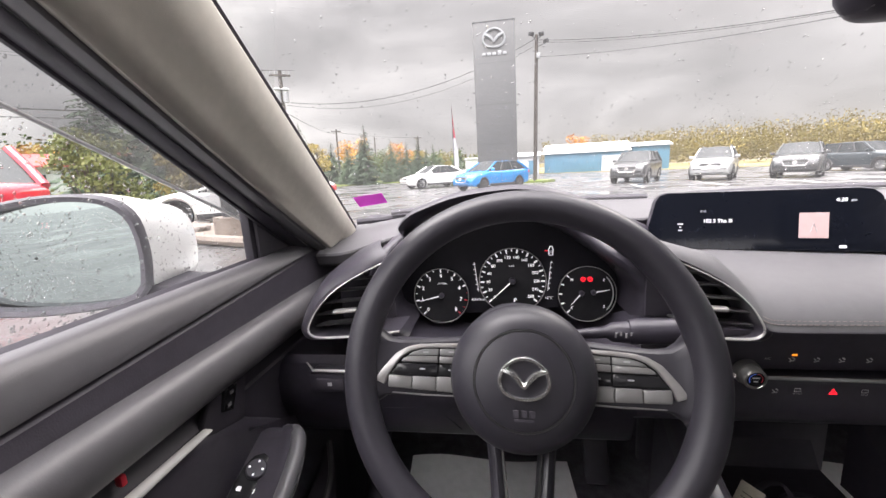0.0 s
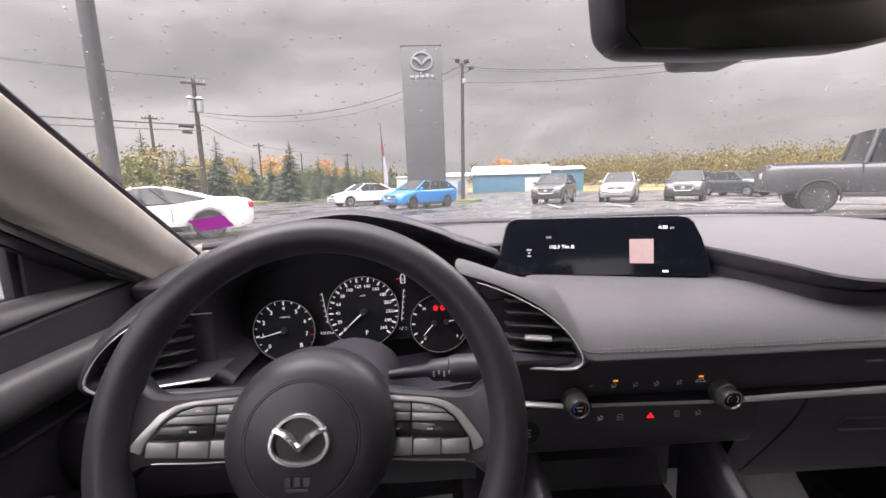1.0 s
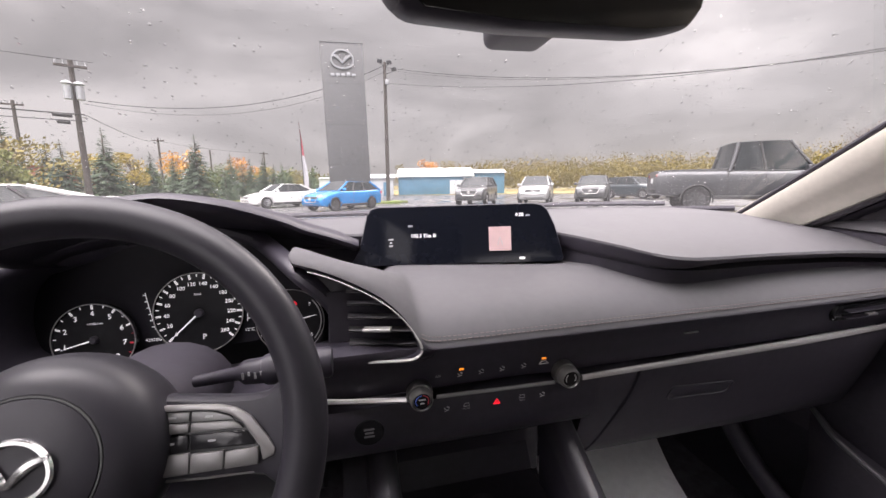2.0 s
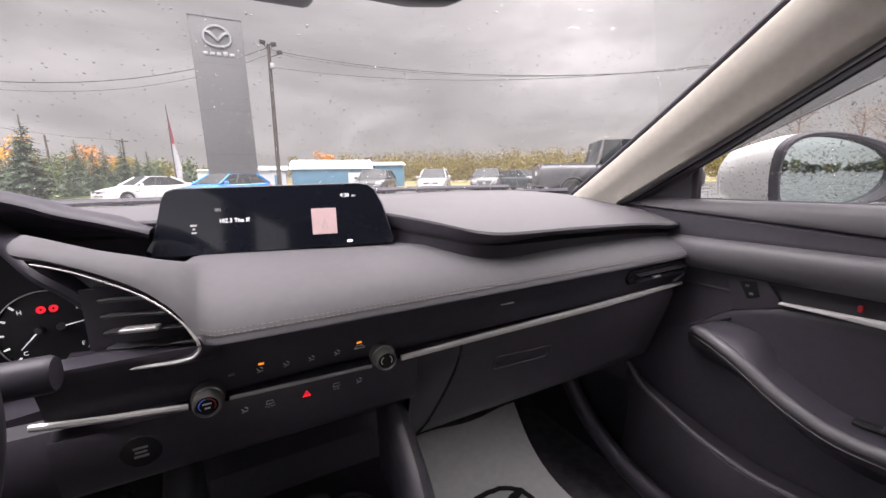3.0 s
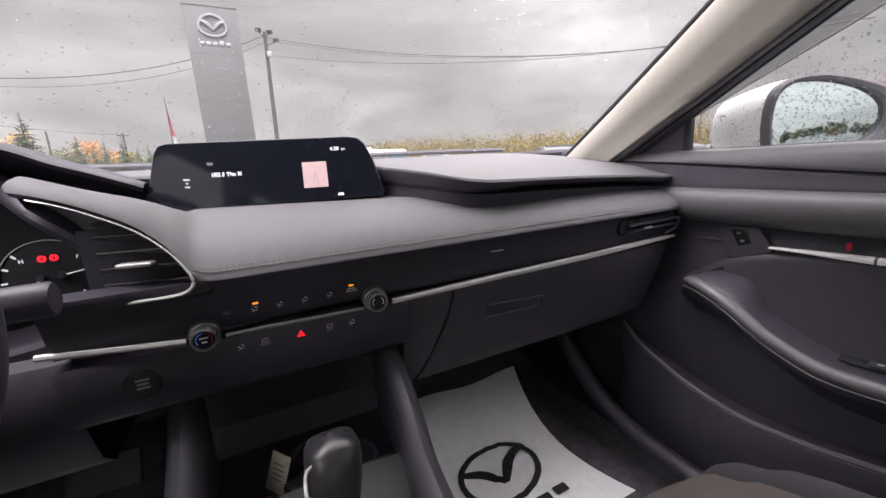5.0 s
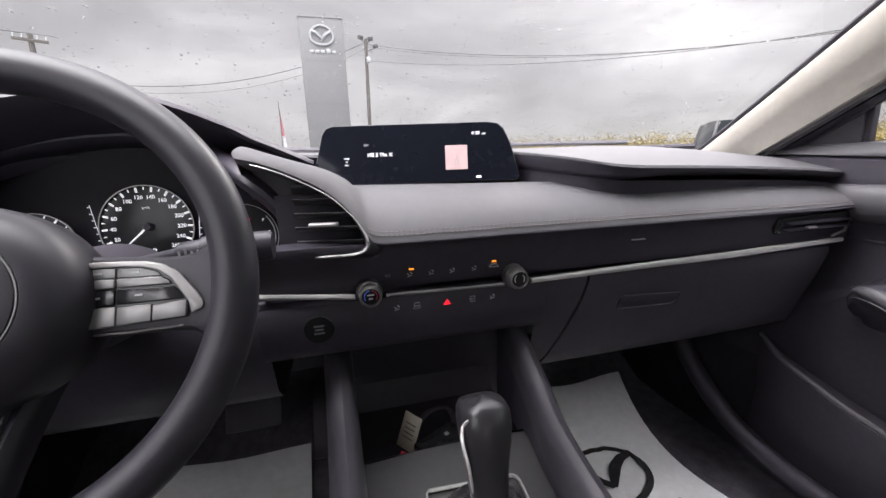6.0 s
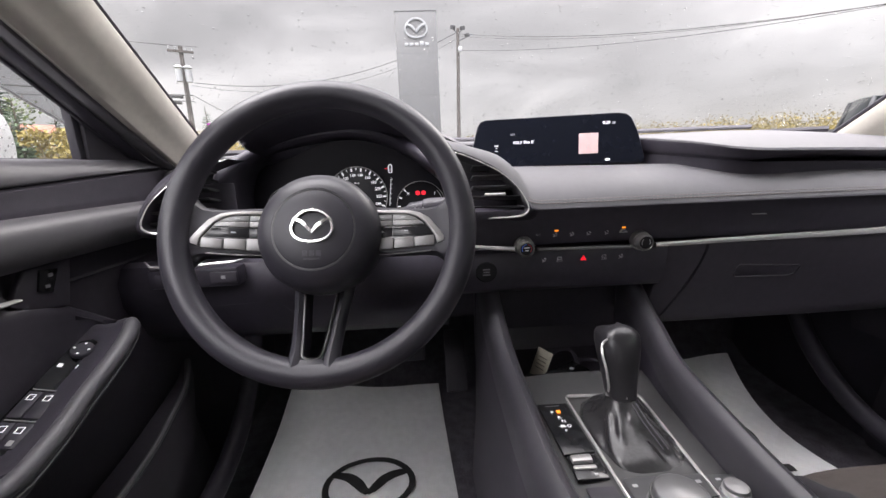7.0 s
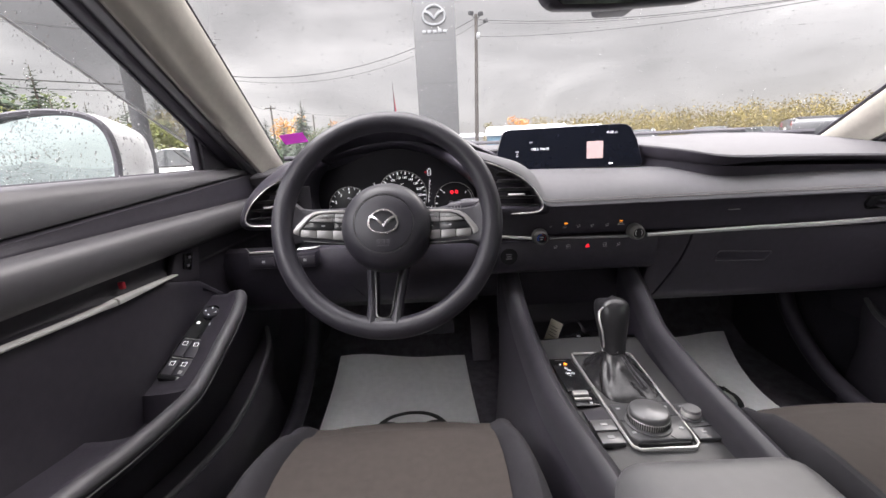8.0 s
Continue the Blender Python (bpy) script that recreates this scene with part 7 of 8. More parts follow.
# vehicles
def wheel(parent, x, y, r, w, rim, spokes=10):
    m = pose(x, y, r, 0, 0, 90 if x > 0 else -90)
    t = part("wheel", lathe([(r * 0.62, -w / 2 + 0.01), (r * 0.66, -w / 2), (r * 0.94, -w / 2), (r, -w / 2 + 0.03), (r, w / 2 - 0.03), (r * 0.94, w / 2), (r * 0.3, w / 2)], 28, m, closed=True), M_TYRE, parent)
    rb = lathe([(r * 0.66, -w / 2 + 0.012), (r * 0.60, -w / 2 + 0.02), (r * 0.58, 0.02), (0.0, 0.03)], 28, m)
    part("rim_well", rb, M_CLADDING, t)
    sb = lathe([(r * 0.16, 0.0), (r * 0.15, -w / 2 + 0.02), (0, -w / 2 + 0.01)], 16, m)
    for k in range(spokes):
        a = k * math.tau / spokes
        tube([(r * 0.12 * math.cos(a), -w / 2 + 0.03, r * 0.12 * math.sin(a)), (r * 0.63 * math.cos(a + 0.12), -w / 2 + 0.015, r * 0.63 * math.sin(a + 0.12))], 0.020, 5, bm=sb, m=m)
    ring(r * 0.63, r * 0.05, 28, bm=sb, m=m @ pose(0, -w / 2 + 0.008, 0), depth=0.02)
    part("rim", sb, rim, t)


SHAPES = {
    # length, width, height, wheel radius, front axle, rear axle (from the middle), sections: y, half width share, top, bottom
    "sedan": (4.66, 1.80, 1.44, 0.33, 1.43, -1.30, [(-2.33, 0.70, 0.86, 0.42), (-2.26, 0.86, 1.00, 0.28), (-1.9, 0.97, 1.05, 0.22), (-1.3, 1.0, 1.0, 0.20), (-0.4, 1.0, 0.96, 0.19), (0.5, 1.0, 0.95, 0.19), (0.95, 1.0, 0.96, 0.19), (1.5, 0.98, 0.86, 0.20), (2.0, 0.92, 0.74, 0.22), (2.26, 0.80, 0.62, 0.26), (2.33, 0.66, 0.52, 0.36)],
              (1.0, 0.30, -0.85, -1.72), 0.955, (0.10, -0.72)),
    "hatch": (4.30, 1.78, 1.46, 0.33, 1.35, -1.25, [(-2.15, 0.74, 0.80, 0.42), (-2.10, 0.88, 0.96, 0.30), (-1.8, 0.97, 1.02, 0.24), (-1.25, 1.0, 1.0, 0.20), (-0.4, 1.0, 0.97, 0.19), (0.5, 1.0, 0.96, 0.19), (0.95, 1.0, 0.97, 0.19), (1.4, 0.98, 0.90, 0.20), (1.85, 0.93, 0.80, 0.22), (2.08, 0.82, 0.66, 0.26), (2.15, 0.68, 0.54, 0.36)],
              (1.05, 0.30, -1.35, -1.98), 0.97, (0.15, -0.75)),
    "suv": (4.56, 1.84, 1.68, 0.36, 1.42, -1.30, [(-2.28, 0.76, 0.92, 0.46), (-2.22, 0.90, 1.10, 0.36), (-1.9, 0.98, 1.14, 0.30), (-1.3, 1.0, 1.12, 0.26), (-0.4, 1.0, 1.09, 0.25), (0.5, 1.0, 1.08, 0.25), (0.95, 1.0, 1.10, 0.25), (1.5, 0.98, 1.04, 0.26), (1.95, 0.94, 0.96, 0.28), (2.20, 0.86, 0.82, 0.32), (2.28, 0.74, 0.68, 0.44)],
            (1.02, 0.35, -1.45, -2.05), 1.10, (0.15, -0.8)),
    "coupe": (4.45, 1.85, 1.24, 0.34, 1.36, -1.25, [(-2.22, 0.72, 0.74, 0.40), (-2.16, 0.88, 0.88, 0.28), (-1.8, 0.99, 0.93, 0.20), (-1.25, 1.02, 0.92, 0.17), (-0.4, 0.98, 0.84, 0.16), (0.5, 0.98, 0.83, 0.16), (0.95, 1.0, 0.85, 0.16), (1.4, 1.0, 0.80, 0.17), (1.85, 0.94, 0.68, 0.19), (2.15, 0.80, 0.54, 0.22), (2.22, 0.62, 0.44, 0.3)],
              (0.85, 0.10, -0.45, -1.65), 0.845, (-0.55,)),
    "pickup": (5.80, 2.02, 2.18, 0.41, 1.85, -1.75, [(-2.9, 0.92, 1.26, 0.62), (-2.86, 0.97, 1.30, 0.56), (-2.3, 1.0, 1.31, 0.50), (-1.75, 1.0, 1.30, 0.46), (-0.75, 1.0, 1.29, 0.45), (0.4, 1.0, 1.27, 0.45), (1.1, 1.0, 1.28, 0.45), (1.85, 0.99, 1.25, 0.46), (2.5, 0.96, 1.18, 0.48), (2.82, 0.90, 1.05, 0.5), (2.9, 0.80, 0.90, 0.56)],
               (1.25, 0.62, -0.68, -0.86), 1.28, (0.05,)),
}


def car(kind, paint, x, y, turn, name, label, group="parked cars", rim=None, rails=False):
    L, W, H, wr, fa, ra, secs, (c0, c1, c2, c3), belt, posts = SHAPES[kind]
    body_mat, hw = PAINTS[paint], W / 2
    ob = thing(name, label, "pickup truck" if kind == "pickup" else "car", group, m=pose(x, y, 0.0, 0, 0, turn))
    stations = [(p.x, p.y, p.z, q) for p, q in zip(spline([(a, b, c) for a, b, c, d in secs], 3), [v.x for v in spline([(d, 0, 0) for a, b, c, d in secs], 3)])]
    rows = []
    for yy, w, zt, zb in stations:
        w *= hw
        low = zb
        for ax in (fa, ra):
            d = abs(yy - ax)
            if d < wr * 1.12:
                low = max(low, wr + math.sqrt(max(0, (wr * 1.12) ** 2 - d * d)) * 0.98)
        half = [(0.0, zb), (w * 0.80, zb), (w * 0.955, max(low, zb + 0.03)), (w * 0.985, max(low + 0.01, zb + 0.16)), (w, max(low + 0.03, zb * 0.45 + zt * 0.55)), (w * 0.985, max(low + 0.05, zt - 0.13)), (w * 0.945, max(low + 0.06, zt - 0.045)), (w * 0.82, zt), (w * 0.4, zt + 0.022), (0, zt + 0.028)]
        rows.append([(px, yy, pz) for px, pz in half] + [(-px, yy, pz) for px, pz in half[-2:0:-1]])
    body = part("body", loft(rows, closed=True, caps=True), body_mat, ob, angle=50)
    # glasshouse
    wb, wt, zr = hw * 0.90, hw * (0.70 if kind != "pickup" else 0.78), H - 0.03
    fb_, ft, rt, rb_ = c0, c1, c2, c3
    B = lambda sx, yy: Vector((sx * wb, yy, belt - 0.01))
    T = lambda sx, yy: Vector((sx * wt, yy, zr - 0.03))
    def quad(name_, pts, mat, bow):
        a, b, c, d = pts
        mid = (a + b + c + d) / 4
        nrm = (b - a).cross(d - a).normalized()
        if nrm.dot(mid - Vector((0, (ft + rt) / 2, belt))) < 0:
            nrm = -nrm
        rws = [[a.lerp(b, i / 6).lerp(d.lerp(c, i / 6), k / 4) + nrm * bow * math.sin(math.pi * i / 6) for i in range(7)] for k in range(5)]
        return part(name_, loft(rws), mat, ob)
    quad("windscreen", (B(-0.96, fb_), B(0.96, fb_), T(0.97, ft), T(-0.97, ft)), M_CARGLASS, 0.05)
    quad("rear_window", (B(-0.96, rb_), B(0.96, rb_), T(0.97, rt), T(-0.97, rt)), M_CARGLASS, 0.04)
    cuts = [fb_ - 0.02, *posts, rb_ + 0.05]
    for s in (-1, 1):
        def at(yy, up):
            lo, hi = B(s, yy), None
            f = (yy - fb_) / (rb_ - fb_)
            return (Vector((s * wb, yy, belt - 0.01)), Vector((s * wt, ft + (rt - ft) * f, zr - 0.03)))[up]
        for a, b in zip(cuts, cuts[1:]):
            quad("side_window", (at(a - 0.04, 0), at(b + 0.04, 0), at(b + 0.04, 1), at(a - 0.04, 1)), M_CARGLASS, 0.01)
        for yy in posts:
            part("door_pillar", tube([at(yy, 0) + Vector((s * 0.004, 0, 0)), at(yy, 1) + Vector((s * 0.004, 0, 0))], 0.035, 6), M_CLADDING, ob)
        part("roof_pillar", tube([B(s, fb_ + 0.03), B(s, fb_).lerp(T(s, ft), 0.5) + Vector((s * 0.01, 0, 0.01)), T(s, ft)], 0.038, 8), body_mat, ob)
        part("roof_pillar", tube([B(s, rb_ - 0.02), B(s, rb_).lerp(T(s, rt), 0.5) + Vector((s * 0.01, 0, 0.01)), T(s, rt)], 0.06 if kind in ("hatch", "suv") else 0.05, 8), body_mat, ob)
        part("window_line", tube([at(fb_, 0), at(rb_, 0)], 0.014, 6), M_CLADDING, ob)
        part("door_mirror", box((0.20, 0.10, 0.14), (s * (hw + 0.06), fb_ - 0.22, belt + 0.05), 0.035, 3), body_mat, ob)
        if rails:
            part("roof_rail", tube([(s * wt * 0.95, ft - 0.1, zr + 0.03), (s * wt * 0.97, (ft + rt) / 2, zr + 0.05), (s * wt * 0.95, rt + 0.1, zr + 0.02)], 0.02, 6), M_GREYMETAL, ob)
        fz, fy = secs[-3][2] - 0.05, secs[-2][0]
        part("headlamp", loft([[(s * hw * u, fy + 0.05 - 0.22 * (u - 0.45) ** 1.5, fz + dz + 0.05 * (u - 0.5)) for u in (0.50, 0.62, 0.74, 0.84)] for dz in (-0.10, -0.05, 0.0, 0.03)]), M_LAMP, ob, "clear headlamp")
        rz = secs[1][2] - 0.12
        part("tail_lamp", box((hw * 0.34, 0.14, 0.16), (s * hw * 0.74, secs[1][0] + 0.02, rz), 0.04, 3), M_TAIL, ob, "red tail lamp")
        for ax in (fa, ra):
            wheel(ob, s * (hw - 0.125), ax, wr, 0.22, rim or M_ALLOY)
            arc = [(s * (hw - 0.02), ax + wr * 1.13 * math.cos(a), wr + wr * 1.13 * math.sin(a)) for a in [radians(-12 + 204 * k / 16) for k in range(17)]]
            part("wheel_arch", tube(arc, 0.030 if kind in ("suv", "pickup") else 0.014, 6), M_CLADDING if kind in ("suv", "pickup") else body_mat, ob)
        part("sill", box((0.06, fa - ra - 2.3 * wr, 0.12), (s * (hw - 0.03), (fa + ra) / 2, 0.27 if kind != "pickup" else 0.48), 0.02), M_CLADDING, ob)
        for yy in posts:
            part("door_handle", box((0.03, 0.18, 0.03), (s * (hw * 0.995), yy - 0.22, belt - 0.14), 0.01), body_mat, ob)
            part("door_gap", box((0.010, 0.012, belt - 0.5), (s * (hw - 0.004), yy, (belt + 0.36) / 2)), M_CLADDING, ob)
    roofrows = [[(wt * u * (1.0 if 0 < k < 6 else 0.97), ft + (rt - ft) * k / 6, zr - 0.035 + 0.05 * (1 - u * u) * (0.7 + 0.3 * math.sin(math.pi * k / 6)) + 0.015 * math.sin(math.pi * k / 6)) for u in (-1.03, -0.9, -0.5, 0, 0.5, 0.9, 1.03)] for k in range(7)]
    part("roof", loft(roofrows), body_mat, ob)
    part("grille", prism([(-0.42 * hw, -0.10), (0.42 * hw, -0.10), (0.52 * hw, 0.08), (0.40 * hw, 0.15), (-0.40 * hw, 0.15), (-0.52 * hw, 0.08)], 0.05, pose(0, secs[-1][0] - 0.01, secs[-1][2] + 0.02) @ Matrix.Rotation(math.pi, 4, "Z"), 0.015), M_CLADDING, ob, "dark grille")
    part("grille_edge", tube([(-0.50 * hw, secs[-1][0] + 0.02, secs[-1][2] + 0.09), (-0.38 * hw, secs[-1][0] + 0.03, secs[-1][2] - 0.10), (0.38 * hw, secs[-1][0] + 0.03, secs[-1][2] - 0.10), (0.50 * hw, secs[-1][0] + 0.02, secs[-1][2] + 0.09)], 0.014, 6), M_CHROME, ob)
    part("badge", winged_badge(0.075, pose(0, secs[-1][0] + 0.055, secs[-1][2] + 0.05) @ Matrix.Rotation(math.pi, 4, "Z"), w=0.02), M_CHROME, ob)
    part("front_bumper_intake", box((hw * 1.25, 0.08, 0.13), (0, secs[-2][0] + 0.02, secs[-2][3] + 0.10), 0.03), M_CLADDING, ob)
    part("rear_bumper", box((hw * 1.5, 0.10, 0.18), (0, secs[1][0] + 0.0, secs[1][3] + 0.10), 0.04), M_CLADDING, ob)
    part("number_plate", box((0.32, 0.02, 0.16), (0, secs[0][0] - 0.015, (secs[0][2] + secs[0][3]) / 2 + 0.08), 0.005), M_WHITEROOF, ob)
    if kind == "pickup":
        part("bed_well", box((hw * 1.72, 1.86, 0.42), (0, -1.85, 1.14), 0.01), M_CLADDING, ob)
        part("tailgate", box((hw * 1.86, 0.07, 0.62), (0, -2.87, 1.0), 0.02), body_mat, ob)
        part("bed_gap", box((W * 1.0 + 0.004, 0.02, 0.75), (0, -0.93, 0.93)), M_CLADDING, ob)
    return ob


def facing(dx, dy):
    """The turn that points a car's nose along dx, dy."""
    return math.degrees(math.atan2(dy, dx)) - 90


car("sedan", "white", -4.55, 25.8, facing(-0.80, -0.60), "sedan", "white sedan with alloy wheels on the wet lot")
car("hatch", "blue", -0.75, 20.9, facing(-0.70, -0.72), "hatchback", "bright blue hatchback in front of the pylon sign", rim=M_DARKALLOY)
car("sedan", "white", -1.6, 31.5, facing(-0.8, -0.6), "sedan", "white sedan half hidden behind the blue hatchback")
car("suv", "graphite", 7.2, 22.9, facing(-0.50, -0.86), "suv", "dark graphite sport utility car facing the lot")
car("suv", "silver", 10.9, 22.4, facing(-0.52, -0.85), "suv", "silver grey sport utility car with roof rails", rails=True)
car("suv", "graphite", 14.35, 21.6, facing(-0.62, -0.80), "suv", "dark grey sport utility car with chrome grille edge")
car("suv", "dark", 20.6, 26.0, facing(0.30, -0.95), "suv", "dark blue-grey sport utility car parked further back")
car("suv", "graphite", 24.2, 27.5, facing(0.30, -0.95), "suv", "dark sport utility car behind the pickup truck")
truck = car("pickup", "pickup", 13.87, 11.27, -121.5, "pickup_truck", "dark grey wet crew-cab pickup truck", rim=M_DARKALLOY)
truck.scale = (1.10, 1.10, 1.14)
car("coupe", "white", -6.85, 8.9, facing(-0.84, -0.54), "coupe", "low white sports coupe beside the planting bed", rim=M_DARKALLOY)
car("suv", "red", -8.75, 4.50, facing(-0.88, 0.47), "suv", "bright red sport utility car seen from behind", rim=M_DARKALLOY)
car("sedan", "red", 16.4, 3.1, facing(-0.25, 0.97), "sedan", "deep red sedan next to the glass showroom")
car("sedan", "white", 23.5, 7.0, facing(-0.4, 0.9), "sedan", "white sedan behind the red sedan")
car("suv", "graphite", 23.0, 3.6, facing(-0.3, 0.95), "suv", "dark sport utility car behind the red sedan")


# buildings
def shed(name, x0, x1, y, depth, eave, ridge, wall, roof_mat, label, turn=0.0):
    ob = thing(name, label, "building", "buildings", m=pose((x0 + x1) / 2, y, 0, 0, 0, turn))
    w = (x1 - x0) / 2
    part("wall", box((2 * w, depth, eave), (0, depth / 2, eave / 2), 0.02), wall, ob)
    rb = loft([[(x, -0.35, eave - 0.02), (x, -0.35, eave + 0.10), (x, depth / 2, ridge), (x, depth + 0.35, eave + 0.1), (x, depth + 0.35, eave - 0.02)] for x in (-w - 0.3, w + 0.3)], caps=True)
    part("roof", rb, roof_mat, ob)
    for k in range(int(2 * w / 0.6)):
        part("siding_rib", box((0.06, 0.04, eave), (-w + 0.3 + 0.6 * k, -0.02, eave / 2)), wall, ob)
    return ob


b = shed("workshop", 6.3, 17.6, 59.0, 9, 2.75, 4.25, M_BLUESIDING, M_WHITEROOF, "long blue metal-sided workshop with white roof", -11)
part("door", box((2.4, 0.08, 2.2), (3.4, -0.05, 1.1), 0.02), M_PALEWALL, b)
b = shed("annex", 17.9, 22.4, 57.4, 8, 3.2, 3.9, M_BLUESIDING, M_PALEWALL, "blue-grey annex beside the workshop", -14)
b = shed("annex", 2.3, 5.6, 60.0, 6, 2.6, 3.3, M_PALEWALL, M_PALEWALL, "small pale grey annex beside the workshop", -6)
part("door", box((0.9, 0.08, 2.0), (0.6, -0.05, 1.0), 0.02), M_BLUESIDING, b)
b = shed("store", -8.5, 1.5, 100.0, 12, 3.6, 4.2, M_PALEWALL, M_GREYMETAL, "low grey building far behind the sedan", 0)
b = shed("brick_building", -36.5, -28.8, 51.0, 10, 4.1, 4.4, M_BRICK, M_PALEWALL, "red-brown brick building behind the spruces", 35)
for k in range(4):
    w_ = part("window", box((1.0, 0.08, 1.3), (-2.8 + 1.9 * k, -0.04, 2.2), 0.02), M_CARGLASS, b)
b = shed("red_roof_house", -35.4, -29.4, 32.0, 9, 3.7, 5.0, M_BRICK, M_BRICK, "brick-red house among the trees", 45)
for k in range(3):
    part("window", box((1.1, 0.08, 1.2), (-2.3 + 2.2 * k, -0.04, 1.9), 0.02), M_CARGLASS, b)

b = shed("pale_house", -34.5, -28.5, 21.0, 8, 2.5, 3.6, M_PALEWALL, M_REDROOF, "low pale house with a red roof edge", 58)
for k in range(2):
    part("window", box((1.0, 0.08, 1.0), (-1.4 + 2.6 * k, -0.04, 1.5), 0.02), M_CARGLASS, b)

# glass showroom beside the car, its unseen top raised to dim the passenger side
show = thing("showroom", "glass-fronted showroom with pale frames and green tint", "building", "buildings")
M_FRAME = material("pale_aluminium_frame", (0.36, 0.355, 0.345), 0.5, var=0.05, scale=2)
M_FIN = material("pale_blind", (0.42, 0.48, 0.41), 0.8, var=0.08, scale=3)
M_SHOWGLASS = pane_material("green_showroom_glass", (0.74, 0.85, 0.76), 0.35, 1.45)
M_BANNER = material("dark_red_cloth", (0.20, 0.030, 0.028), 0.8, var=0.15, scale=6)
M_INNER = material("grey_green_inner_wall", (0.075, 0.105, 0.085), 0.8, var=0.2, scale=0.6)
FX, F0 = 5.95, 1.06
part("corner_column", box((0.22, 0.12, 7.4), (FX + 0.09, F0, 3.7), 0.012), M_FRAME, show, "pale corner column")
for k in range(8):
    y = F0 - 0.05 - 1.22 * (k + 1)
    part("mullion", box((0.12, 0.07, 7.2), (FX, y, 3.6), 0.01), M_FRAME, show)
    part("pane", box((0.012, 1.14, 6.7), (FX + 0.02, y + 0.61, 3.6)), M_SHOWGLASS, show).visible_shadow = False
part("sill", box((0.16, 10.0, 0.35), (FX + 0.02, -4.0, 0.17), 0.02), M_KERB, show)
part("head_beam", box((0.5, 10.3, 0.7), (FX + 0.2, -3.95, 7.25), 0.03), M_FRAME, show)
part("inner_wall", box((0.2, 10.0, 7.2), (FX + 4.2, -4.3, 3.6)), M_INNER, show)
part("inner_floor", box((4.2, 10.0, 0.1), (FX + 2.1, -4.0, 0.2)), M_PALEWALL, show)
part("side_wall", box((4.2, 0.15, 7.2), (FX + 2.32, F0 - 0.02, 3.6)), M_PALEWALL, show)
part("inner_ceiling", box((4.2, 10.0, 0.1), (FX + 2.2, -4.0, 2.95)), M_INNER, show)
for k in range(15):
    part("blind", box((0.03, 0.050 + 0.022 * (k % 3), 2.25), (FX + 0.35, F0 - 0.23 - 0.150 * k - 0.03 * (k % 2), 1.38), 0.004), M_FIN, show)
banner = thing("banner", "dark red banner standing inside the showroom", "banner")
part("cloth", box((0.03, 0.34, 0.95), (FX + 1.15, 0.60, 1.35), 0.006), M_BANNER, banner)
part("stand", tube([(FX + 1.17, 0.60, 0.25), (FX + 1.17, 0.60, 1.85)], 0.015, 8), M_DARKPOLE, banner)
part("base", box((0.25, 0.30, 0.03), (FX + 1.17, 0.60, 0.265), 0.008), M_DARKPOLE, banner)

# trees
def leaf_quads(bm_data, centre, spread, count, size, rng, flat=1.0):
    """Adds loose leaf clumps round a centre to (verts, faces)."""
    verts, faces = bm_data
    for _ in range(count):
        d = Vector((rng.gauss(0, 1), rng.gauss(0, 1), rng.gauss(0, 1) * flat))
        d = d.normalized() * (rng.random() ** 0.45)
        c = Vector(centre) + Vector((d.x * spread[0], d.y * spread[1], d.z * spread[2]))
        n = Vector((rng.gauss(0, 1), rng.gauss(0, 1), rng.gauss(0, 1))).normalized()
        a = n.orthogonal().normalized() * size * rng.uniform(0.6, 1.3)
        b = n.cross(a) * rng.uniform(0.5, 0.9)
        i = len(verts)
        verts.extend([c - a, c - b * 0.9, c + a, c + b])
        faces.append((i, i + 1, i + 2, i + 3))


def mesh_part(name, data, mat, parent, label=""):
    me = bpy.data.meshes.new(name)
    me.from_pydata(*[[tuple(v) for v in data[0]], [], data[1]])
    me.materials.append(mat)
    ob = new(name, me)
    ob.parent = parent
    if label:
        ob["label"] = label
    return ob


def spruce_mesh(h, seed):
    rng = random.Random(seed)
    verts, faces = [], []
    whorls = int(14 + h * 4.2)
    for k in range(whorls):
        t = k / whorls
        z = h * (0.06 + 0.93 * t)
        reach = h * 0.32 * (1 - t) ** 0.85 + 0.04
        n = max(5, int(13 * (1 - t) + 4))
        for i in range(n):
            a = rng.uniform(0, math.tau)
            ln = reach * rng.uniform(0.55, 1.18)
            d, s = Vector((math.cos(a), math.sin(a), 0)), Vector((-math.sin(a), math.cos(a), 0))
            droop = -0.22 * ln if t < 0.75 else 0.20 * ln
            for q in range(4):
                f0, f1 = 0.10 + 0.22 * q, 0.36 + 0.22 * q
                w = ln * 0.22 * (1.1 - 0.7 * f0) * rng.uniform(0.7, 1.3)
                p0 = Vector((0, 0, z)) + d * ln * f0 + Vector((0, 0, droop * f0 * f0 + rng.uniform(-0.03, 0.03) * h * 0.2))
                p1 = Vector((0, 0, z)) + d * ln * f1 + Vector((0, 0, droop * f1 * f1 + rng.uniform(-0.04, 0.02) * h * 0.2))
                j = len(verts)
                verts.extend([p0, (p0 + p1) / 2 + s * w + Vector((0, 0, -w * 0.5)), p1, (p0 + p1) / 2 - s * w + Vector((0, 0, -w * 0.5))])
                faces.append((j, j + 1, j + 2, j + 3))
    return verts, faces


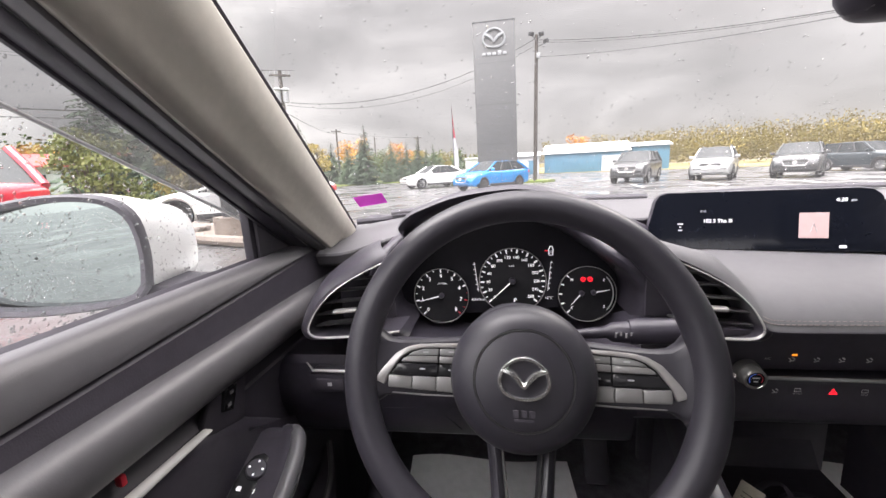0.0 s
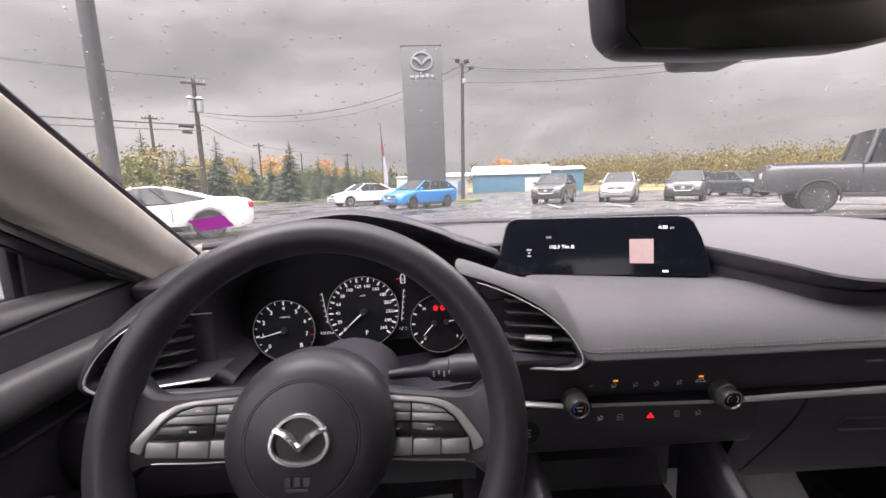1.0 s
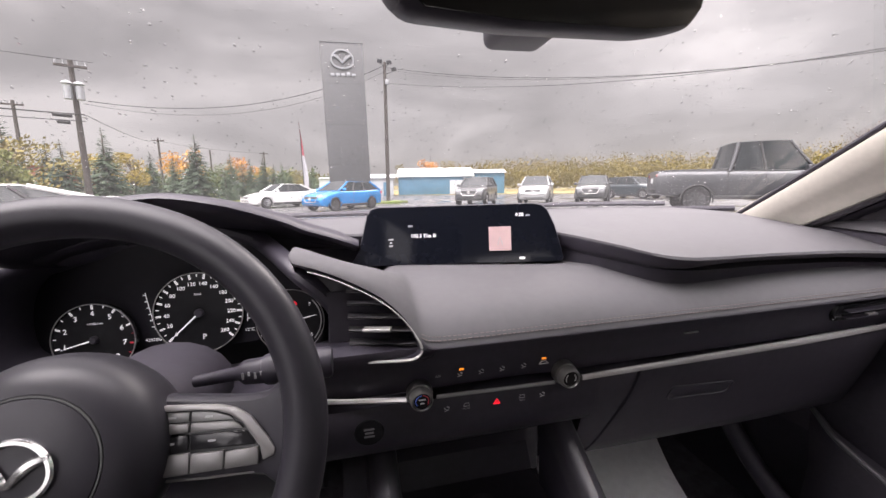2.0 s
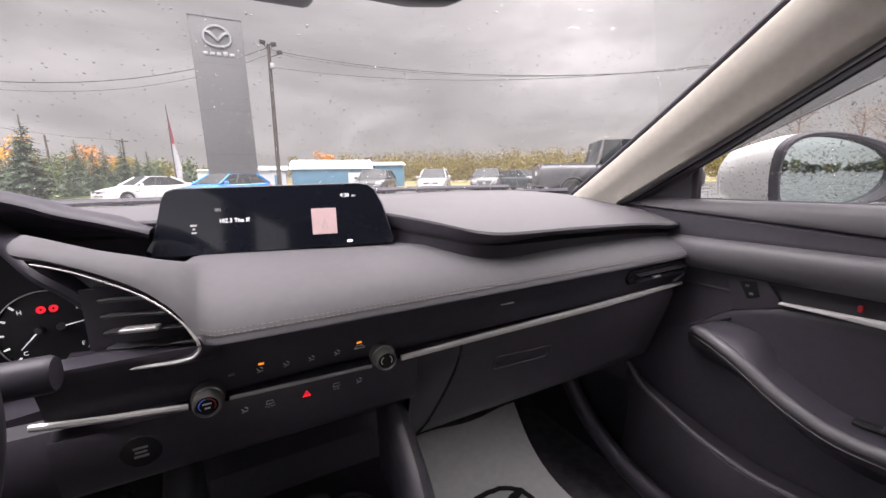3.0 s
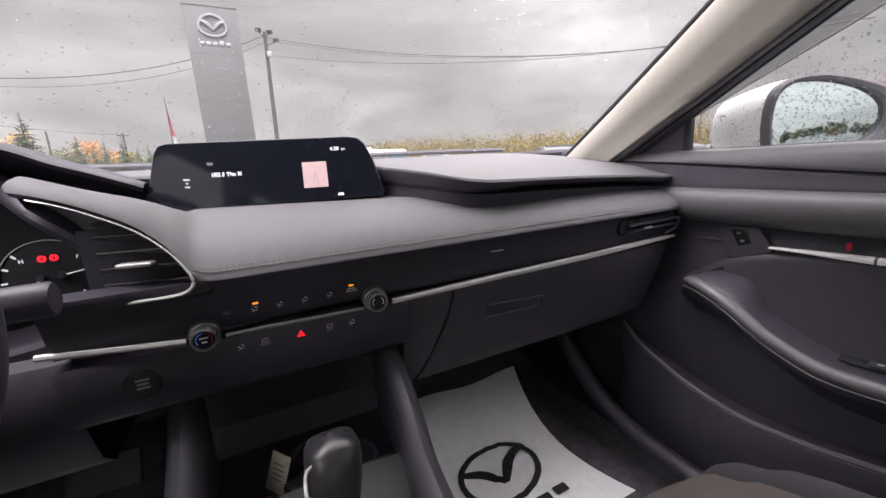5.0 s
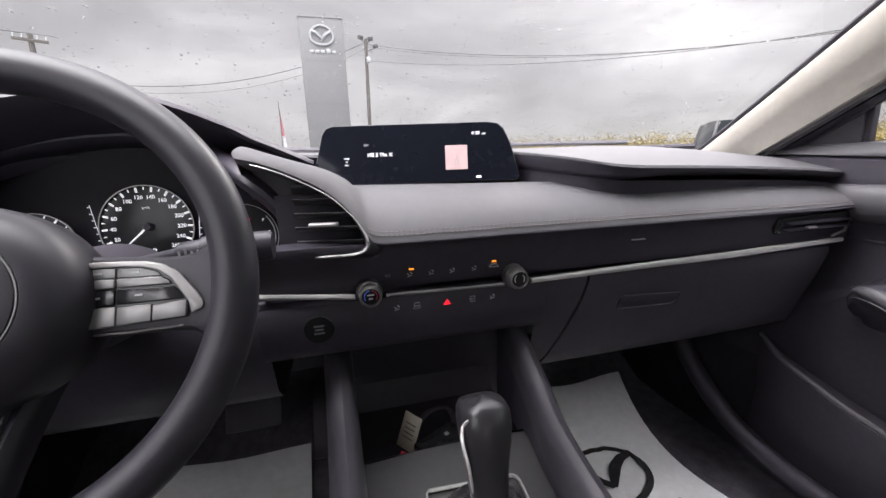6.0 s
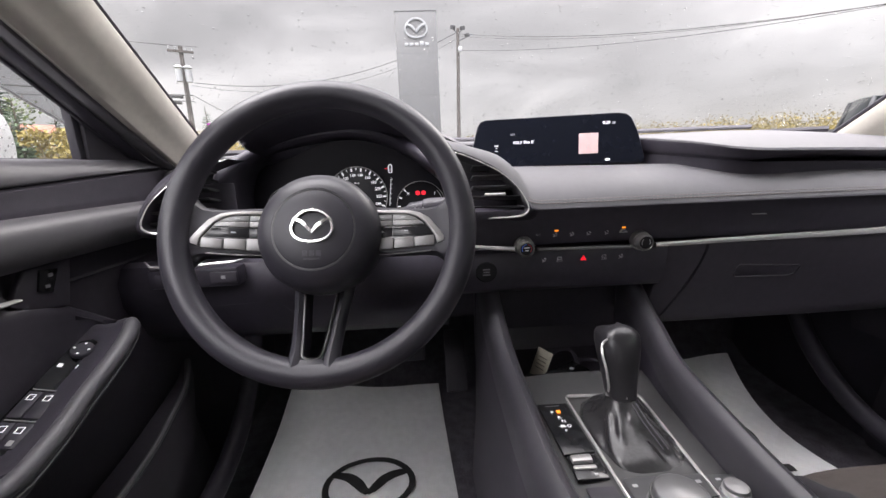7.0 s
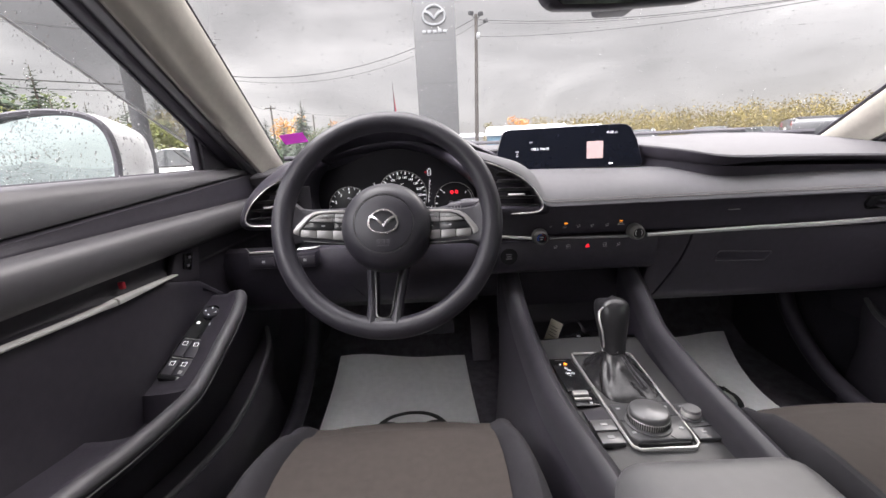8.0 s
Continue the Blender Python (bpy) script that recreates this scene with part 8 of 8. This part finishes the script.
def spruce(x, y, h, seed, label="dark green spruce with drooping branches"):
    ob = thing("spruce_tree", label, "tree", "spruces", m=pose(x, y, 0, 0, 0, seed * 47))
    part("trunk", tube([(0, 0, -0.1), (0, 0, h * 0.5), (0, 0, h * 0.99)], [h * 0.022, h * 0.013, 0.012], 8), M_BARK, ob)
    mesh_part("crown", spruce_mesh(h, seed), M_SPRUCE, ob)


def broadleaf(x, y, h, w, mat, seed, label, leaves=1500):
    rng = random.Random(seed)
    ob = thing("broadleaf_tree", label, "tree", "broadleaf trees", m=pose(x, y, 0, 0, 0, 0))
    tb = tube([(0, 0, -0.1), (0.05, 0, h * 0.35), (0, 0.05, h * 0.8)], [h * 0.025, h * 0.018, 0.03], 8)
    data = ([], [])
    for k in range(12):
        a, z = rng.uniform(0, math.tau), h * rng.uniform(0.35, 0.88)
        r = w * 0.5 * rng.uniform(0.25, 0.85) * (1.15 - abs(z / h - 0.55))
        tip = (r * math.cos(a), r * math.sin(a), z)
        tube([(0, 0, z - h * 0.16), (tip[0] * 0.5, tip[1] * 0.5, z - h * 0.05), tip], [0.06, 0.04, 0.015], 5, bm=tb)
        leaf_quads(data, tip, (w * 0.24, w * 0.24, h * 0.13), leaves // 12, h * 0.022, rng)
    part("trunk", tb, M_BARK, ob)
    mesh_part("crown", data, mat, ob)


for i, (x, y, h) in enumerate([(-22.0, 30.9, 6.0), (-20.8, 34.0, 5.0), (-17.8, 33.4, 5.8), (-13.9, 39.4, 6.2), (-16.3, 40.7, 4.5), (-11.3, 53.6, 5.6), (-18.7, 23.4, 4.4), (-15.1, 41.5, 3.9), (-11.6, 45.0, 4.2), (-9.6, 50.5, 3.8), (-24.5, 27.5, 5.0),
                               (-12.6, 42.5, 3.4), (-17.5, 43.5, 4.2), (-8.6, 56.0, 4.3), (-27.5, 22.5, 4.2), (-10.2, 60.0, 5.2), (-6.6, 62.0, 3.6), (-13.4, 47.5, 4.6), (-20.0, 45.0, 5.2), (-16.8, 47.0, 5.4), (-12.0, 50.0, 5.0), (-14.6, 52.0, 5.6), (-18.4, 50.5, 5.6), (-22.4, 47.0, 5.0), (-25.5, 40.0, 5.6), (-24.0, 35.0, 4.6), (-10.6, 56.5, 4.6)]):
    spruce(x, y, h, i + 3)
spruce(-14.8, 14.8, 3.6, 41, "young green spruce on the grass")
spruce(-18.6, 15.9, 7.0, 42)
spruce(-17.0, 16.6, 5.0, 43)
for i, (x, y, h, w, mat, lab) in enumerate([
    (-19.6, 40.4, 4.9, 3.2, M_YELLOW, "bright yellow autumn tree on the verge"), (-21.2, 56.0, 6.5, 4.6, M_ORANGE, "orange autumn tree behind the spruces"), (-15.0, 57.5, 5.6, 3.6, M_ORANGE, "orange autumn tree on the verge"),
    (-26.5, 46.0, 5.4, 5.0, M_YELLOW, "yellow-green autumn tree on the verge"), (-23.6, 43.0, 4.6, 4.0, M_OLIVE, "olive brown autumn tree on the verge"), (-18.0, 60.0, 5.0, 5.0, M_GREENLEAF, "green broadleaf tree on the verge"),
    (-13.0, 62.0, 4.6, 4.0, M_YELLOW, "yellow autumn tree on the verge"), (-9.0, 66.0, 4.4, 4.0, M_OLIVE, "olive brown autumn tree on the verge"), (-30.5, 36.0, 5.0, 5.0, M_OLIVE, "olive brown autumn tree on the verge"), (-35.0, 26.0, 4.8, 5.0, M_YELLOW, "yellow autumn tree on the verge"),
    (13.2, 74.0, 6.6, 4.5, M_ORANGE, "orange tree behind the workshop roof"), (10.2, 80.0, 6.0, 4.5, M_OLIVE, "olive tree behind the workshop roof"), (-17.0, 24.0, 4.2, 4.6, M_OLIVE, "olive autumn tree on the verge"), (-20.5, 20.0, 4.6, 4.6, M_GREENLEAF, "green broadleaf tree on the verge")]):
    broadleaf(x, y, h, w, mat, i + 70, lab)


def shrub(x, y, h, w, mat, seed, label):
    """A dense bush, leafy down to the ground, on many short stems."""
    rng = random.Random(seed)
    ob = thing("shrub", label, "shrub", "shrubs", m=pose(x, y, 0))
    stems, data = bmesh.new(), ([], [])
    for k in range(26):
        a, u = rng.uniform(0, math.tau), rng.random()
        z = h * (0.10 + 0.80 * u)
        r = w * 0.40 * math.sqrt(rng.random()) * (1.05 - 0.62 * u * u)
        tip = (r * math.cos(a), r * math.sin(a), z)
        tube([(tip[0] * 0.15, tip[1] * 0.15, 0), (tip[0] * 0.6, tip[1] * 0.6, z * 0.5), tip], [0.03, 0.02, 0.008], 5, bm=stems)
        leaf_quads(data, tip, (w * 0.15, w * 0.15, h * 0.10), 170, 0.055, rng)
    part("stems", stems, M_BARK, ob)
    mesh_part("crown", data, mat, ob)


shrub(-11.3, 9.0, 2.75, 2.5, M_SHRUB, 91, "dense olive-green bush on the grass")
shrub(-10.7, 11.6, 2.55, 2.5, M_WOODS, 92, "yellowing bush on the grass")
shrub(-9.5, 12.6, 2.3, 2.0, M_SHRUB, 93, "olive-green bush beside the white coupe")


def bare_tree(x, y, h, seed):
    rng = random.Random(seed)
    ob = thing("bare_tree", "nearly bare rust-coloured autumn tree", "tree", "bare trees", m=pose(x, y, 0))
    bm = tube([(0, 0, 0), (0, 0, h * 0.5), (0.1, 0, h)], [0.12, 0.08, 0.015], 6)
    tips = []
    for k in range(54):
        a, z = rng.uniform(0, math.tau), h * rng.uniform(0.15, 0.9)
        ln = h * 0.28 * rng.uniform(0.5, 1.1)
        tip = (ln * math.cos(a), ln * math.sin(a), z + ln * 0.9)
        tube([(0, 0, z), (tip[0] * 0.5, tip[1] * 0.5, z + ln * 0.35), tip], [0.026, 0.016, 0.007], 4, bm=bm)
        tips.append(tip)
    part("trunk", bm, M_RUST, ob)
    data = ([], [])
    for t in tips:
        leaf_quads(data, t, (0.6, 0.6, 0.6), 16, 0.05, rng)
    mesh_part("crown", data, M_RUST, ob)


for i, (x, y, h) in enumerate([(41.8, 16.3, 6.6), (43.5, 11.5, 5.6), (40.0, 19.5, 5.2), (45.0, 8.5, 6.0), (38.0, 22.5, 5.0), (47.0, 14.0, 6.4)]):
    bare_tree(x, y, h, 300 + i)


def woods(name, path, depth, h, count, mats, size, seed, label):
    """A belt of far trees: crowns of loose clumps along a line on the ground."""
    rng = random.Random(seed)
    data = {m.name: ([], []) for m in mats}
    total = sum((Vector(b) - Vector(a)).length for a, b in zip(path, path[1:]))
    for k in range(count):
        d = rng.random() * total
        for a, b in zip(path, path[1:]):
            seg = (Vector(b) - Vector(a)).length
            if d <= seg:
                p = Vector(a).lerp(Vector(b), d / seg)
                break
            d -= seg
        back = rng.random()
        hh = h * (0.62 + 0.38 * back) * rng.uniform(0.72, 1.12)
        p = p + p.normalized() * depth * back
        m = rng.choice(mats)
        leaf_quads(data[m.name], (p.x, p.y, hh * 0.55), (h * 0.26, h * 0.26, hh * 0.5), 90, size, rng)
    for m in mats:
        ob = mesh_part(name, data[m.name], m, None)
        tagged(ob, label, "woods", kind="stuff")


woods("far_woods", [(20, 92), (32, 86), (50, 74), (68, 58), (84, 40)], 32, 9.6, 900, [M_OLIVE, M_WOODS, M_OLIVE], 0.20, 7, "belt of olive and yellow autumn trees far behind the lot")
woods("far_woods", [(-95, 30), (-70, 62), (-40, 84), (-10, 104), (0, 110)], 30, 7.5, 260, [M_OLIVE, M_SPRUCE, M_GREENLEAF], 0.42, 8, "belt of mixed autumn trees and spruces far off")
woods("far_woods", [(-56, 12), (-50, 24), (-44, 34), (-39, 41)], 12, 7.2, 260, [M_OLIVE, M_GREENLEAF, M_ORANGE, M_GREENLEAF], 0.30, 12, "belt of olive and green autumn trees behind the houses")
woods("far_woods", [(84, 40), (92, 20), (92, -10)], 20, 6.4, 240, [M_OLIVE, M_WOODS], 0.28, 9, "belt of autumn trees beyond the far lot")
woods("far_woods", [(14, -90), (44, -80), (76, -30)], 20, 4.2, 160, [M_OLIVE, M_SPRUCE, M_GREENLEAF], 0.42, 10, "belt of autumn trees behind the car")

# rain on the glass
def drop_template(seg=7):
    prof = [(1.0, 0.0), (0.86, 0.34), (0.48, 0.62)]
    verts = [(r * math.cos(k * math.tau / seg), r * math.sin(k * math.tau / seg), h) for r, h in prof for k in range(seg)] + [(0, 0, 0.72), (0, 0, -0.02)]
    faces = []
    for a in range(2):
        for k in range(seg):
            j = (k + 1) % seg
            faces.append((a * seg + k, a * seg + j, (a + 1) * seg + j, (a + 1) * seg + k))
    for k in range(seg):
        j = (k + 1) % seg
        faces.append((2 * seg + k, 2 * seg + j, 3 * seg))
        faces.append((j, k, 3 * seg + 1))
    return verts, faces


DROP = drop_template()


def rain(name, spots, parent_label):
    """spots: place, outward normal, downhill way, radius, stretch."""
    verts, faces = [], []
    for p, n, down, r, stretch in spots:
        n = n.normalized()
        d = (down - n * down.dot(n)).normalized()
        s = n.cross(d)
        i = len(verts)
        verts.extend(tuple(p + s * (v[0] * r) + d * (v[1] * r * stretch) + n * (v[2] * r * 0.5)) for v in DROP[0])
        faces.extend(tuple(i + q for q in f) for f in DROP[1])
    me = bpy.data.meshes.new(name)
    me.from_pydata(verts, [], faces)
    for pl in me.polygons:
        pl.use_smooth = True
    me.materials.append(M_DROP)
    ob = new(name, me)
    ob.matrix_world = ROLL
    ob.visible_shadow = False
    return tagged(ob, parent_label, "raindrops", kind="stuff")


rng = random.Random(12)
spots = []
for _ in range(7200):
    u, z = rng.uniform(-0.97, 0.97), 0.955 + 0.37 * rng.random() ** 2.0
    p = windscreen_point(u, z)
    e = 0.01
    tx = windscreen_point(u + e, z) - p
    tz = windscreen_point(u, z + e) - p
    n = tx.cross(tz)
    if n.z < 0:
        n = -n
    n.normalize()
    r = 0.0005 + 0.0013 * rng.random() ** 3.0
    spots.append((p + n * 0.0012, n, -tz.normalized(), r, rng.uniform(0.7, 1.6)))
rain("raindrops", spots, "clear raindrops scattered over the windscreen")
for s in (-1, 1):
    spots = []
    for _ in range(4200):
        y, z = rng.uniform(-0.45, 0.17), 0.935 + 0.30 * rng.random() ** 1.4
        x = s * (0.757 - 0.20 * max(0, z - 0.93) ** 1.3)
        n = Vector((s, 0, 0.25)).normalized()
        spots.append((Vector((x, y, z)) + n * 0.0012, n, Vector((0, -0.3, -1)), 0.0005 + 0.0013 * rng.random() ** 3.0, rng.uniform(0.9, 1.5)))
    rain("raindrops", spots, "clear raindrops on the side window")
    spots = []
    for _ in range(620):
        u, h = rng.uniform(0.03, 0.95), rng.uniform(-0.052, 0.055)
        if abs(h) > 0.056 - 0.03 * max(0, u - 0.55) / 0.4:
            continue
        inner, along, back, wide = MIRROR_FRAME[s]
        p = inner + along * (u * wide) + Vector((0, 0, h)) + back * 0.0012
        n = Vector((s * back.x, back.y, 0))
        spots.append((Vector((s * p.x, p.y, p.z)), n, Vector((0, 0, -1)), 0.0005 + 0.0011 * rng.random() ** 2.6, rng.uniform(0.9, 1.6)))
    rain("raindrops", spots, "raindrops on the door mirror glass")
